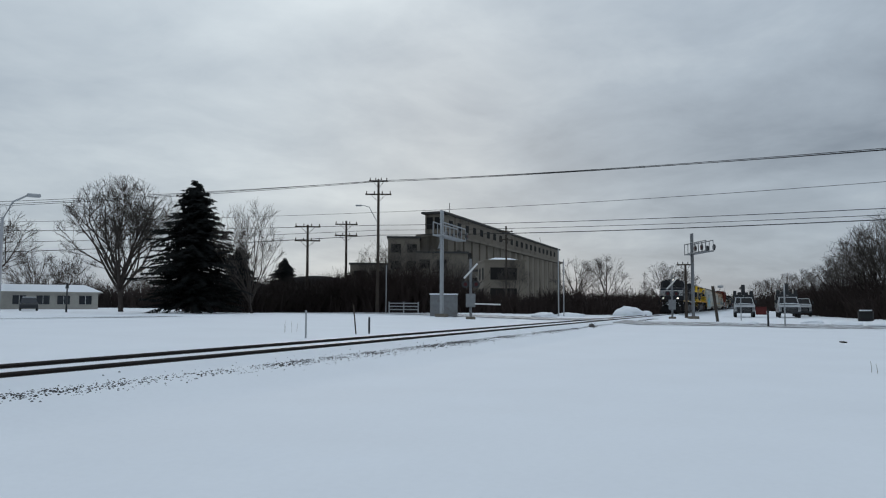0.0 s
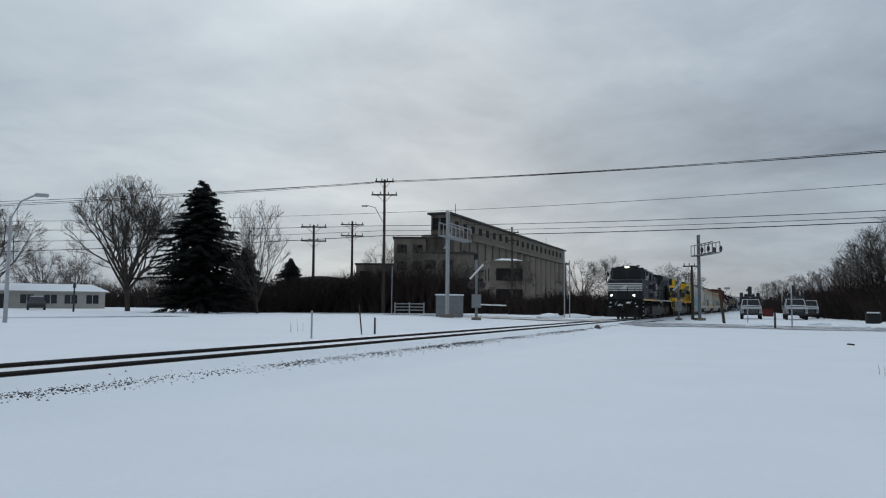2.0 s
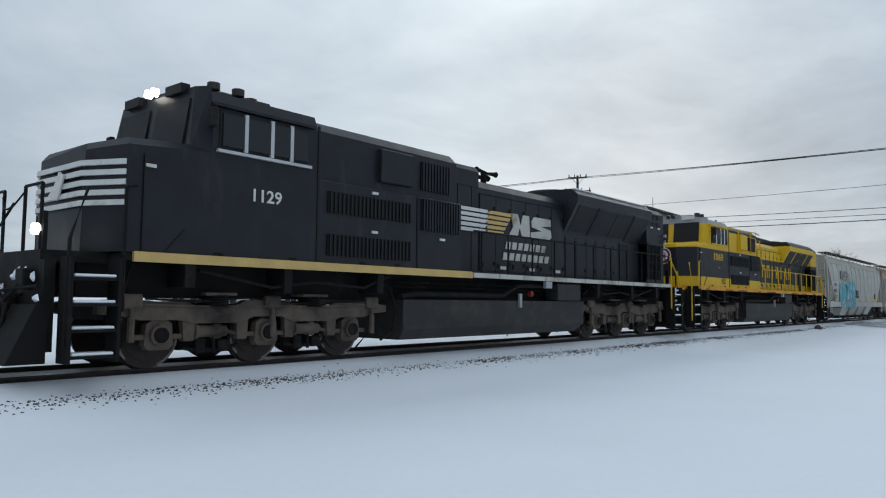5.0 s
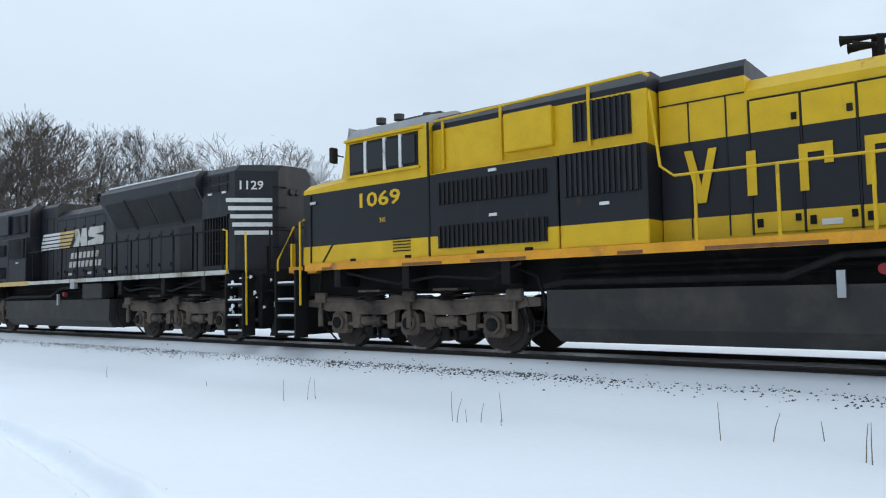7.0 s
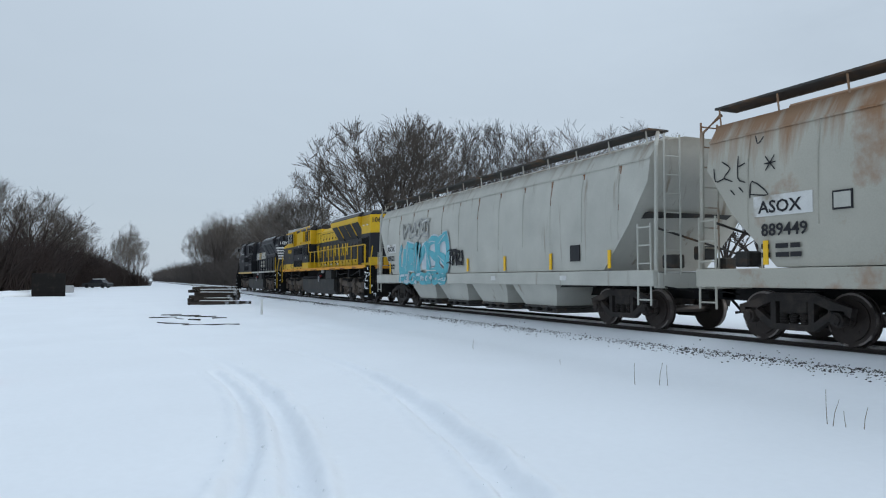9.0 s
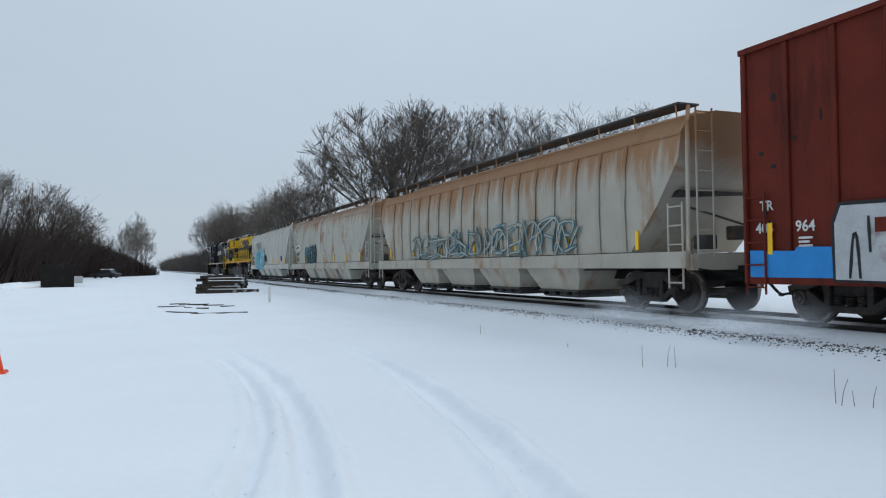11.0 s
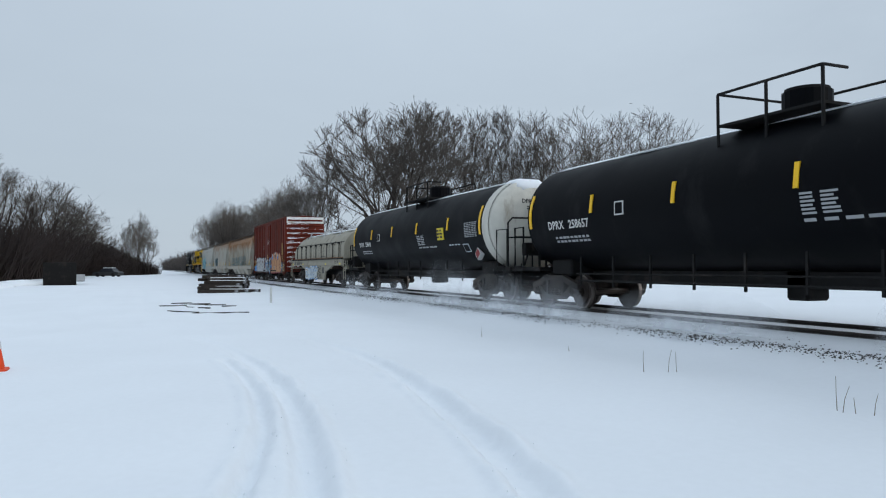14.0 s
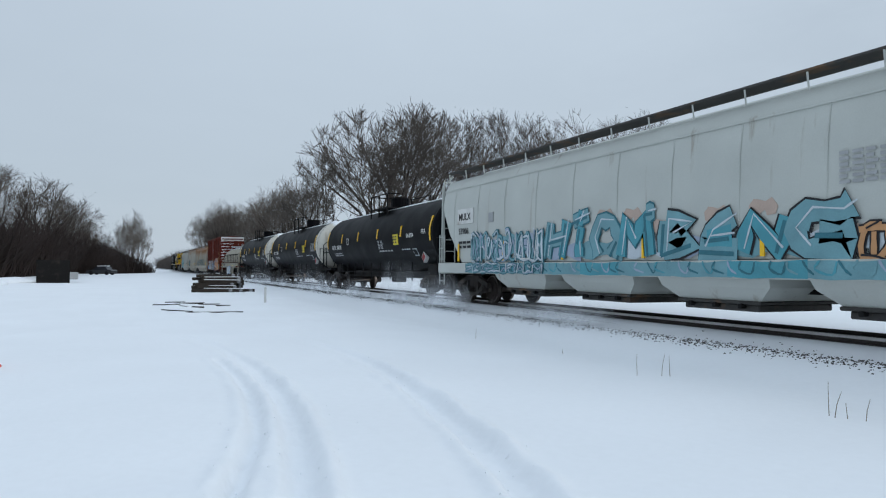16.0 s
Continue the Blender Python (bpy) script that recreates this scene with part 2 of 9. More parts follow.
BLACK, YELLOW, WHITE = (0.0115, 0.0125, 0.0165), (0.63, 0.39, 0.012), (0.62, 0.62, 0.6)
M = dict(
    black_paint=material("black_paint", BLACK, 0.42, spread=0.25, bump=0.05, dirt=(0.03, 0.029, 0.029), dirt_amount=0.35, dirt_scale=(2.0, 2.0, 0.5), spec=0.3),
    under=material("underframe_grime", (0.008, 0.0075, 0.0075), 0.75, spread=0.3, scale=5, dirt=(0.03, 0.024, 0.02), dirt_amount=0.4, spec=0.2),
    truck_brown=material("truck_grime", (0.105, 0.082, 0.065), 0.8, spread=0.3, scale=6, dirt=(0.03, 0.024, 0.02), dirt_amount=0.55),
    truck_black=material("truck_black", (0.026, 0.022, 0.02), 0.75, spread=0.3, scale=6, dirt=(0.065, 0.05, 0.042), dirt_amount=0.5),
    tank_fuel=material("fuel_tank_paint", (0.026, 0.025, 0.024), 0.6, spread=0.25, scale=1.2, dirt=(0.05, 0.043, 0.037), dirt_amount=0.6),
    wheel=material("wheel_steel", (0.04, 0.031, 0.027), 0.62, 0.3, spread=0.25, scale=6),
    tread=material("wheel_tread", (0.16, 0.14, 0.13), 0.4, 0.8, spread=0.1),
    yellow=material("yellow_paint", YELLOW, 0.45, spread=0.12, dirt=(0.34, 0.22, 0.05), dirt_amount=0.25, bump=0.05),
    orange=material("sill_yellow", (0.68, 0.30, 0.02), 0.55, spread=0.16, dirt=(0.3, 0.13, 0.04), dirt_amount=0.3),
    virginian=material("yellow_black_livery", YELLOW, 0.45, spread=0.1, bump=0.05, dirt=(0.1, 0.055, 0.016), dirt_amount=0.1, dirt_scale=(2.2, 2.2, 0.5),
                       bands=[(0, YELLOW), (2.14, BLACK), (3.3, YELLOW), (4.16, BLACK)]),
    cab_livery=material("cab_livery", YELLOW, 0.42, spread=0.1, bump=0.05, dirt=(0.12, 0.065, 0.018), dirt_amount=0.0, dirt_scale=(2.2, 2.2, 0.5),
                        bands=[(0, YELLOW), (2.14, BLACK), (3.28, YELLOW), (4.3, (0.3, 0.31, 0.32))]),
    white=material("white_paint", WHITE, 0.5, spread=0.12, dirt=(0.3, 0.27, 0.22), dirt_amount=0.35),
    stripe=material("sill_white", (0.5, 0.49, 0.45), 0.55, spread=0.16, dirt=(0.26, 0.22, 0.15), dirt_amount=0.5),
    gold=material("gold_decal", (0.55, 0.38, 0.14), 0.5),
    mesh=material("radiator_mesh", (0.009, 0.009, 0.01), 0.6, spread=0.2),
    glass=material("cab_glass", (0.02, 0.023, 0.025), 0.06, spread=0.05, bump=0),
    silver=material("silver_paint", (0.5, 0.51, 0.52), 0.4, 0.5),
    lamp=material("headlight_glow", (1.0, 0.94, 0.82), 0.3, emit=5.0, bump=0),
    red=material("red_plastic", (0.22, 0.02, 0.02), 0.5),
    grey_car=material("hopper_grey", (0.45, 0.445, 0.4), 0.6, spread=0.12, scale=1.1, dirt=(0.21, 0.165, 0.12), dirt_amount=0.18, dirt_scale=(2.6, 2.6, 0.22), run=((0.21, 0.15, 0.1), 2.6, 5.0)),
    grey_rust=material("hopper_grey_rusted", (0.4, 0.385, 0.33), 0.6, spread=0.1, scale=1.0, dirt=(0.26, 0.12, 0.05), dirt_amount=0.42, dirt_scale=(0.8, 0.8, 0.7), run=((0.25, 0.125, 0.055), 2.3, 4.0)),
    tan_car=material("hopper_tan_rusted", (0.39, 0.36, 0.3), 0.65, spread=0.12, scale=1.4, dirt=(0.28, 0.15, 0.07), dirt_amount=0.4, dirt_scale=(1.6, 1.6, 0.4), run=((0.27, 0.12, 0.04), 1.9, 3.6)),
    mulx_car=material("hopper_pale_grey", (0.47, 0.49, 0.46), 0.5, spread=0.07, scale=0.8, dirt=(0.3, 0.27, 0.23), dirt_amount=0.16, dirt_scale=(3, 3, 0.3)),
    rust=material("rust", (0.2, 0.095, 0.045), 0.85, spread=0.3, scale=5),
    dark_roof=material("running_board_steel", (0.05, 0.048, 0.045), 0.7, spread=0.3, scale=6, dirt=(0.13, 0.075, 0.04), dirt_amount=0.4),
    box_red=material("boxcar_red", (0.118, 0.02, 0.0115), 0.6, spread=0.2, scale=1.5, dirt=(0.05, 0.013, 0.009), dirt_amount=0.4, dirt_scale=(2.5, 2.5, 0.4), spec=0.12),
    coil_beige=material("coil_car_beige", (0.31, 0.285, 0.225), 0.62, spread=0.13, scale=1.2, dirt=(0.15, 0.115, 0.08), dirt_amount=0.36, dirt_scale=(1.6, 2.4, 1.1)),
    tank_black=material("tank_black", (0.0022, 0.0026, 0.0038), 0.5, spread=0.2, scale=1.0, bump=0.04, dirt=(0.010, 0.010, 0.011), dirt_amount=0.3, dirt_scale=(1.2, 1.2, 0.5), spec=0.06),
    tank_white=material("tank_white", (0.55, 0.53, 0.47), 0.5, spread=0.1, dirt=(0.3, 0.25, 0.19), dirt_amount=0.3, dirt_scale=(2, 2, 0.4)),
    reflector=material("reflector_yellow", (0.85, 0.5, 0.02), 0.35, spread=0.05),
    placard=material("placard_yellow", (0.7, 0.55, 0.03), 0.5),
    rail_side=material("rail_steel", (0.04, 0.033, 0.03), 0.7, 0.3, spread=0.3, scale=4),
    rail_top=material("rail_head", (0.30, 0.30, 0.31), 0.3, 0.9, spread=0.1),
    tie=material("old_tie", (0.035, 0.028, 0.023), 0.9, spread=0.35, scale=5, bump=0.6, dirt=(0.6, 0.63, 0.68), dirt_amount=0.1),
    ballast=material("ballast_stone", (0.075, 0.07, 0.068), 0.9, spread=0.35, scale=9),
    concrete=material("elevator_concrete", (0.17, 0.147, 0.118), 0.9, spread=0.16, scale=0.12, fine=3.0, bump=0.3, dirt=(0.085, 0.073, 0.058), dirt_amount=0.4, dirt_scale=(0.3, 0.3, 0.05)),
    # flat window panels: the unlit rooms behind are put into this near-black
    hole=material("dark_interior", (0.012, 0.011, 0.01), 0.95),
    roofing=material("dark_roofing", (0.05, 0.048, 0.046), 0.9, spread=0.25),
    bark=material("winter_bark", (0.05, 0.041, 0.036), 0.95, spread=0.3, scale=3, fine=25, bump=0.6),
    twig=material("winter_twigs", (0.072, 0.062, 0.055), 0.95, spread=0.25, scale=0.4, fine=4, bump=0),
    brush=material("winter_brush", (0.032, 0.022, 0.019), 0.97, spread=0.35, scale=0.12, fine=1.2, bump=0),
    # brush colour paled to hold the haze over the thicket along the track
    brush_hazed=material("winter_brush_hazed", (0.075, 0.063, 0.056), 0.97, spread=0.3, scale=0.12, fine=1.2, bump=0),
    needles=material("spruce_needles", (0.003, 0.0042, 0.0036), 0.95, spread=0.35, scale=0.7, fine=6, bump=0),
    pole_wood=material("pole_wood", (0.055, 0.043, 0.034), 0.9, spread=0.25, scale=2, bump=0.4),
    galv=material("galvanised_steel", (0.36, 0.37, 0.38), 0.5, 0.4, spread=0.12),
    aged=material("weathered_steel", (0.2, 0.205, 0.21), 0.6, 0.3, spread=0.18, dirt=(0.12, 0.1, 0.085), dirt_amount=0.3),
    lens=material("unlit_red_lens", (0.05, 0.006, 0.006), 0.35, spread=0.1),
    red_dull=material("faded_red_paint", (0.11, 0.018, 0.016), 0.6, spread=0.2, dirt=(0.06, 0.03, 0.02), dirt_amount=0.3),
    wire=material("wire_black", (0.012, 0.012, 0.012), 0.6),
    siding=material("pale_siding", (0.42, 0.4, 0.36), 0.75, spread=0.1),
    window=material("dark_window", (0.03, 0.033, 0.04), 0.1, spread=0.1, bump=0),
    truck_white=material("vehicle_white", (0.4, 0.41, 0.42), 0.3, spread=0.06, bump=0, coat=0.4),
    truck_dark=material("vehicle_dark", (0.03, 0.032, 0.035), 0.35, spread=0.1, bump=0),
    tyre=material("tyre_rubber", (0.015, 0.015, 0.016), 0.9),
    cone=material("cone_orange", (0.75, 0.07, 0.015), 0.5, spread=0.06),
    grass=material("dry_grass", (0.18, 0.14, 0.09), 0.9),
    cyan=material("spray_cyan", (0.15, 0.31, 0.35), 0.5, spread=0.15, scale=2),
    teal=material("spray_teal", (0.035, 0.15, 0.19), 0.5, spread=0.2, scale=2),
    pale=material("spray_pale", (0.5, 0.56, 0.6), 0.5, spread=0.12, scale=2),
    lilac=material("spray_lilac", (0.3, 0.36, 0.46), 0.5, spread=0.12, scale=2),
    ink=material("spray_black", (0.015, 0.015, 0.018), 0.5),
    peach=material("spray_peach", (0.5, 0.26, 0.12), 0.5, spread=0.12, scale=2),
    aqua=material("spray_aqua", (0.07, 0.29, 0.35), 0.5, spread=0.15, scale=2),
    # twig colour paled: haze over the distant trees is put into it
    hazed_twig=material("winter_twigs_hazed", (0.115, 0.1, 0.088), 0.95, spread=0.25, scale=0.4, fine=4, bump=0),
    chalk=material("spray_white", (0.42, 0.43, 0.43), 0.6, spread=0.18, scale=2.5, dirt=(0.16, 0.1, 0.08), dirt_amount=0.3),
    sky_cyan=material("spray_bright_cyan", (0.1, 0.4, 0.47), 0.5, spread=0.15, scale=2),
    blush=material("spray_blush", (0.47, 0.36, 0.3), 0.5, spread=0.1, scale=2),
    blue=material("spray_blue", (0.02, 0.22, 0.55), 0.5, spread=0.12),
    asphalt=material("snowy_asphalt", (0.2, 0.2, 0.205), 0.7, spread=0.2, scale=0.6, dirt=(0.66, 0.68, 0.71), dirt_amount=0.75),
)


def snow_material(name, color, lumps=0.5):
    m = material(name, color, 0.85, spread=0.025, scale=0.35, fine=9.0, bump=lumps)
    b = m.node_tree.nodes["Principled BSDF"]
    b.inputs["Specular IOR Level"].default_value = 0.2
    return m


M["snow"] = snow_material("snow", (0.81, 0.835, 0.865), 0.35)
M["snow_dirty"] = snow_material("snow_trodden", (0.6, 0.62, 0.65), 0.9)


# ------------------------------------------------ building helpers
def mesh_of(bm, name, mat, smooth=False):
    me = bpy.data.meshes.new(name)
    bm.to_mesh(me)
    bm.free()
    me.materials.append(mat)
    if smooth:
        me.shade_smooth()
    return me


def part(name, bm, mat, parent=None, label="", smooth=False, m=None):
    """One mesh object under a thing or a part."""
    me = bm if isinstance(bm, bpy.types.Mesh) else mesh_of(bm, name, M[mat] if isinstance(mat, str) else mat, smooth)
    ob = new(name, me)
    ob.parent = parent
    if m is not None:
        ob.matrix_basis = m
    if label:
        tagged(ob, label)
    return ob


def thing(name, label, category, m=None, group="", kind=""):
    ob = new(name)
    ob.empty_display_size = 0.3
    if m is not None:
        ob.matrix_basis = m
    return tagged(ob, label, category, group, kind)


def box(bm, x0, x1, y0, y1, z0, z1, bevel=0.0, m=None):
    """A box, added to bm, with rounded edges where asked."""
    r = bmesh.ops.create_cube(bm, size=1)["verts"]
    t = Matrix.LocRotScale(((x0 + x1) / 2, (y0 + y1) / 2, (z0 + z1) / 2), None, (x1 - x0, y1 - y0, z1 - z0))
    bmesh.ops.transform(bm, matrix=(m @ t) if m is not None else t, verts=r)
    if bevel:
        edges = list({e for v in r for e in v.link_edges})
        bmesh.ops.bevel(bm, geom=edges, offset=bevel, segments=1, affect="EDGES")
    return bm


def B(x0, x1, y0, y1, z0, z1, bevel=0.0):
    return box(bmesh.new(), x0, x1, y0, y1, z0, z1, bevel)


def tube(bm, pts, r, sides=6, r2=None):
    """A pipe through points; r to r2 along it."""
    pts = [Vector(p) for p in pts]
    rings = []
    for i, p in enumerate(pts):
        d = (pts[min(i + 1, len(pts) - 1)] - pts[max(i - 1, 0)]).normalized()
        a = d.cross(Vector((0, 0, 1)) if abs(d.z) < 0.9 else Vector((1, 0, 0))).normalized()
        b = d.cross(a)
        rr = r if r2 is None else r + (r2 - r) * i / (len(pts) - 1)
        rings.append([bm.verts.new(p + (a * math.cos(k * math.tau / sides) + b * math.sin(k * math.tau / sides)) * rr) for k in range(sides)])
    for u, v in zip(rings, rings[1:]):
        for k in range(sides):
            bm.faces.new((u[k], u[(k + 1) % sides], v[(k + 1) % sides], v[k]))
    bm.faces.new(rings[0][::-1])
    bm.faces.new(rings[-1])
    return bm


def T(pts, r, sides=6, r2=None):
    bm = tube(bmesh.new(), pts, r, sides, r2)
    bmesh.ops.recalc_face_normals(bm, faces=bm.faces)
    return bm


def prism(bm, outline, y0, y1):
    """An outline in x and z, drawn out from y0 to y1."""
    a = [bm.verts.new((x, y0, z)) for x, z in outline]
    b = [bm.verts.new((x, y1, z)) for x, z in outline]
    n = len(a)
    bm.faces.new(a)
    bm.faces.new(b[::-1])
    for i in range(n):
        bm.faces.new((a[i], b[i], b[(i + 1) % n], a[(i + 1) % n]))
    bmesh.ops.recalc_face_normals(bm, faces=bm.faces)
    return bm


def P(outline, y0, y1):
    return prism(bmesh.new(), outline, y0, y1)


def loft(bm, sections, close=True):
    """A skin over sections: each one is a ring of points."""
    rings = [[bm.verts.new(p) for p in s] for s in sections]
    n = len(rings[0])
    for u, v in zip(rings, rings[1:]):
        for k in range(n):
            bm.faces.new((u[k], u[(k + 1) % n], v[(k + 1) % n], v[k]))
    if close:
        bm.faces.new(rings[0][::-1])
        bm.faces.new(rings[-1])
    bmesh.ops.recalc_face_normals(bm, faces=bm.faces)
    return bm


def disc(bm, c, r, w, sides=24, axis="Y"):
    rot = {"Y": Matrix.Rotation(math.pi / 2, 4, "X"), "X": Matrix.Rotation(math.pi / 2, 4, "Y"), "Z": Matrix()}[axis]
    bmesh.ops.create_cone(bm, cap_ends=True, segments=sides, radius1=r, radius2=r, depth=w, matrix=Matrix.Translation(c) @ rot)
    return bm


def letters(text, size, x, z, y, mat, parent, name="lettering", wide=1.0, label=""):
    """Readable writing on a side that faces -y."""
    cu = bpy.data.curves.new(name, "FONT")
    cu.body, cu.size, cu.extrude, cu.align_x, cu.resolution_u = text, size, 0.002, "LEFT", 2
    cu.offset = size * 0.018
    tmp = bpy.data.objects.new(name, cu)
    scene.collection.objects.link(tmp)
    bpy.context.view_layer.update()
    me = bpy.data.meshes.new_from_object(tmp)
    bpy.data.objects.remove(tmp)
    me.transform(Matrix.Translation((x, y, z)) @ Matrix.Rotation(math.pi / 2, 4, "X") @ Matrix.Diagonal((wide, 1, 1, 1)))
    me.materials.clear()
    me.materials.append(M[mat])
    return part(name, me, mat, parent, label)


def bars(x0, x1, z0, z1, y, mat, parent, rows=2, words=3, name="small_print", rng=random.Random(3)):
    """Writing too small to read, as plain bars."""
    bm = bmesh.new()
    h = (z1 - z0) / rows
    for r in range(rows):
        x = x0
        for w in range(words):
            ln = (x1 - x0) / words * rng.uniform(0.55, 0.9)
            box(bm, x, min(x + ln, x1), y - 0.003, y + 0.003, z1 - (r + 0.75) * h, z1 - (r + 0.2) * h)
            x += (x1 - x0) / words
    return part(name, bm, mat, parent)


def polar(az, d, z=0.0):
    """A place by its bearing from the camera (0 ahead across the track, positive to the left) and distance."""
    return Vector((-math.sin(radians(az)) * d, math.cos(radians(az)) * d, z))


# ------------------------------------------------ ground, rails
TRACK_Y, RAIL_Z = 11.7, 0.55
# half width of each rut, then its line
RUTS = [(0.085, [(-4.19, 0.32), (-5.35, 0.64), (-5.93, 0.8), (-6.62, 0.98), (-7.39, 1.16), (-8.24, 1.3), (-9.77, 1.45), (-11.39, 1.49), (-13.26, 1.4)]),
        (0.13, [(-3.94, 0.89), (-5.12, 1.15), (-5.71, 1.28), (-6.42, 1.41), (-7.34, 1.56), (-8.57, 1.72), (-10.07, 1.83), (-11.87, 1.84), (-13.96, 1.74), (-15.95, 1.59), (-18.04, 1.15)]),
        (0.16, [(-3.28, 2.4), (-4.46, 2.7), (-5.05, 2.85), (-6.66, 3.17), (-9.34, 3.59), (-12.06, 3.79), (-13.94, 3.77), (-16.82, 3.47)])]


def rut_depth(x, y):
    """How far a tyre rut presses the snow at x, y, with raised lips."""
    if not -20 < x < -1 or not -3 < y < 6:
        return 0.0
    best, half = 9.0, 0.1
    for w, line in RUTS:
        for (ax, ay), (bx, by) in zip(line, line[1:]):
            if not min(ax, bx) - 1.0 < x < max(ax, bx) + 1.0:
                continue
            dx, dy = bx - ax, by - ay
            k = max(0.0, min(1.0, ((x - ax) * dx + (y - ay) * dy) / (dx * dx + dy * dy)))
            d = math.hypot(x - ax - k * dx, y - ay - k * dy)
            if d - w < best - half:
                best, half = d, w
    if best > half + 0.5:
        return 0.0
    fade = 1.0 if x > -9 else max(0.2, 1 + (x + 9) / 8)
    rough = noise.noise((x * 4, y * 4, 7)) * 0.04 + noise.noise((x * 11, y * 11, 2)) * 0.03
    lip = 0.068 * (0.6 + 0.8 * noise.noise((x * 1.7, y * 1.7, 5)))
    return (-0.12 * min(1.0, half / 0.1) * math.exp(-(best / half) ** 6) + lip * math.exp(-((best - half - 0.1) / 0.07) ** 2) + rough * math.exp(-(best / (half + 0.15)) ** 2)) * fade


def ground_z(x, y):
    """Height of the snow: a field, the track's bank, and level ground behind it."""
    def ease(a, b, v):
        k = max(0.0, min(1.0, (v - a) / (b - a)))
        return k * k * (3 - 2 * k)
    z = 0.30 * ease(8.3, 10.2, y) + 0.17 * ease(10.3, 10.75, y) + 0.28 * ease(14.0, 30.0, y)
    z += 0.32 * ease(30, 75, x) * (1 - ease(8.3, 10.2, y))
    z += 0.2 * ease(-30, -90, x) * (1 - ease(8.3, 10.2, y)) if x < -30 else 0
    z += noise.noise((x * 0.11, y * 0.11, 0)) * 0.05 * (1 if y < 9 or y > 15 else 0.15)
    if abs(x) < 60 and abs(y) < 60 and not 10.2 < y < 13.2:
        z += noise.noise((x * 0.6, y * 0.6, 3)) * 0.018 + noise.noise((x * 2.2, y * 2.2, 5)) * 0.006
    if -60 < x < -14 and -9 < y < 8:
        # snow roughened by wind and wheels
        z += noise.noise((x * 0.7, y * 1.5, 9)) * 0.05 * min(1.0, (-14 - x) / 8)
    return z + rut_depth(x, y)


def ground():
    def steps(fine_a, fine_b, fine, far):
        v, out = fine_a, []
        while v <= fine_b:
            out.append(v)
            v += fine
        g, a, b = fine, [], []
        lo, hi = out[0], out[-1]
        while lo > -far:
            g *= 1.22
            lo -= g
            hi += g
            a.append(lo)
            b.append(hi)
        return a[::-1] + out + b
    xs, ys = steps(-24, 6, 0.085, 2500), steps(-3.5, 16.5, 0.18, 2500)
    ys = [y for y in ys if y < -0.6 or y > 4.7] + [-0.6 + 0.042 * k for k in range(127)]
    ys.sort()
    verts = [(x, y, ground_z(x, y)) for y in ys for x in xs]
    nx = len(xs)
    faces = [(j * nx + i, j * nx + i + 1, (j + 1) * nx + i + 1, (j + 1) * nx + i) for j in range(len(ys) - 1) for i in range(nx - 1)]
    me = bpy.data.meshes.new("ground")
    me.from_pydata(verts, [], faces)
    me.materials.append(M["snow"])
    me.shade_smooth()
    tagged(new("ground", me), "snow-covered field with tyre ruts and a low track bank", "ground", kind="structure")


def rail_profile(y):
    return [(y - 0.07, -0.17), (y + 0.07, -0.17), (y + 0.07, -0.15), (y + 0.012, -0.13), (y + 0.012, -0.045), (y + 0.037, -0.035),
            (y + 0.037, -0.004), (y + 0.03, 0), (y - 0.03, 0), (y - 0.037, -0.004), (y - 0.037, -0.035), (y - 0.012, -0.045), (y - 0.012, -0.13), (y - 0.07, -0.15)]


def track():
    for side, word in ((-0.75, "near"), (0.75, "far")):
        bm = bmesh.new()
        xs = [-900, -300, -100, -40, 0, 40, 100, 300, 900]
        loft(bm, [[(x, TRACK_Y + y, RAIL_Z + z) for y, z in rail_profile(side)] for x in xs])
        ob = tagged(new("rail", mesh_of(bm, "rail", M["rail_side"])), "dark steel running rail with a worn bright head in snow", "rail", "track rails", "structure")
        ob.data.materials.append(M["rail_top"])
        for p in ob.data.polygons:
            if p.normal.z > 0.9 and p.center.z > RAIL_Z - 0.02:
                p.material_index = 1
    # bare strip blown free beside each rail
    for side in (-0.75, 0.75):
        bm = bmesh.new()
        box(bm, -900, 900, TRACK_Y + side - 0.075, TRACK_Y + side + 0.05, RAIL_Z - 0.22, RAIL_Z - 0.075)
        tagged(new("tie_strip", mesh_of(bm, "tie_strip", M["ballast"])), "dark wind-bared ballast beside the rail", "ballast", kind="structure")
    # loose stones on the bank
    rng = random.Random(11)
    bm_v, bm_f = [], []
    for _ in range(24000):
        x = rng.uniform(-75, 75)
        dense = noise.noise((x * 0.23, 1.7, 4)) + 0.35 * noise.noise((x * 1.3, 9, 2))
        if dense < rng.uniform(-0.65, 0.3):
            continue
        y = 10.0 + rng.gauss(0, 0.19) + noise.noise((x * 0.3, 4, 4)) * 0.12
        s, z = rng.uniform(0.008, 0.026), ground_z(x, y)
        k = len(bm_v)
        for dx, dy, dz in ((-1, -0.6, -0.3), (0.9, -0.8, -0.3), (0.7, 0.9, -0.3), (-0.8, 0.7, -0.3), (rng.uniform(-0.4, 0.4), rng.uniform(-0.4, 0.4), 0.8)):
            bm_v.append((x + dx * s * rng.uniform(0.7, 1.5), y + dy * s * rng.uniform(0.7, 1.3), z + dz * s))
        bm_f += [(k, k + 1, k + 4), (k + 1, k + 2, k + 4), (k + 2, k + 3, k + 4), (k + 3, k, k + 4)]
    me = bpy.data.meshes.new("ballast_stones")
    me.from_pydata(bm_v, [], bm_f)
    me.materials.append(M["ballast"])
    tagged(new("ballast_stones", me), "scattered dark ballast stones showing through the snow", "ballast", kind="stuff")


ground()
track()
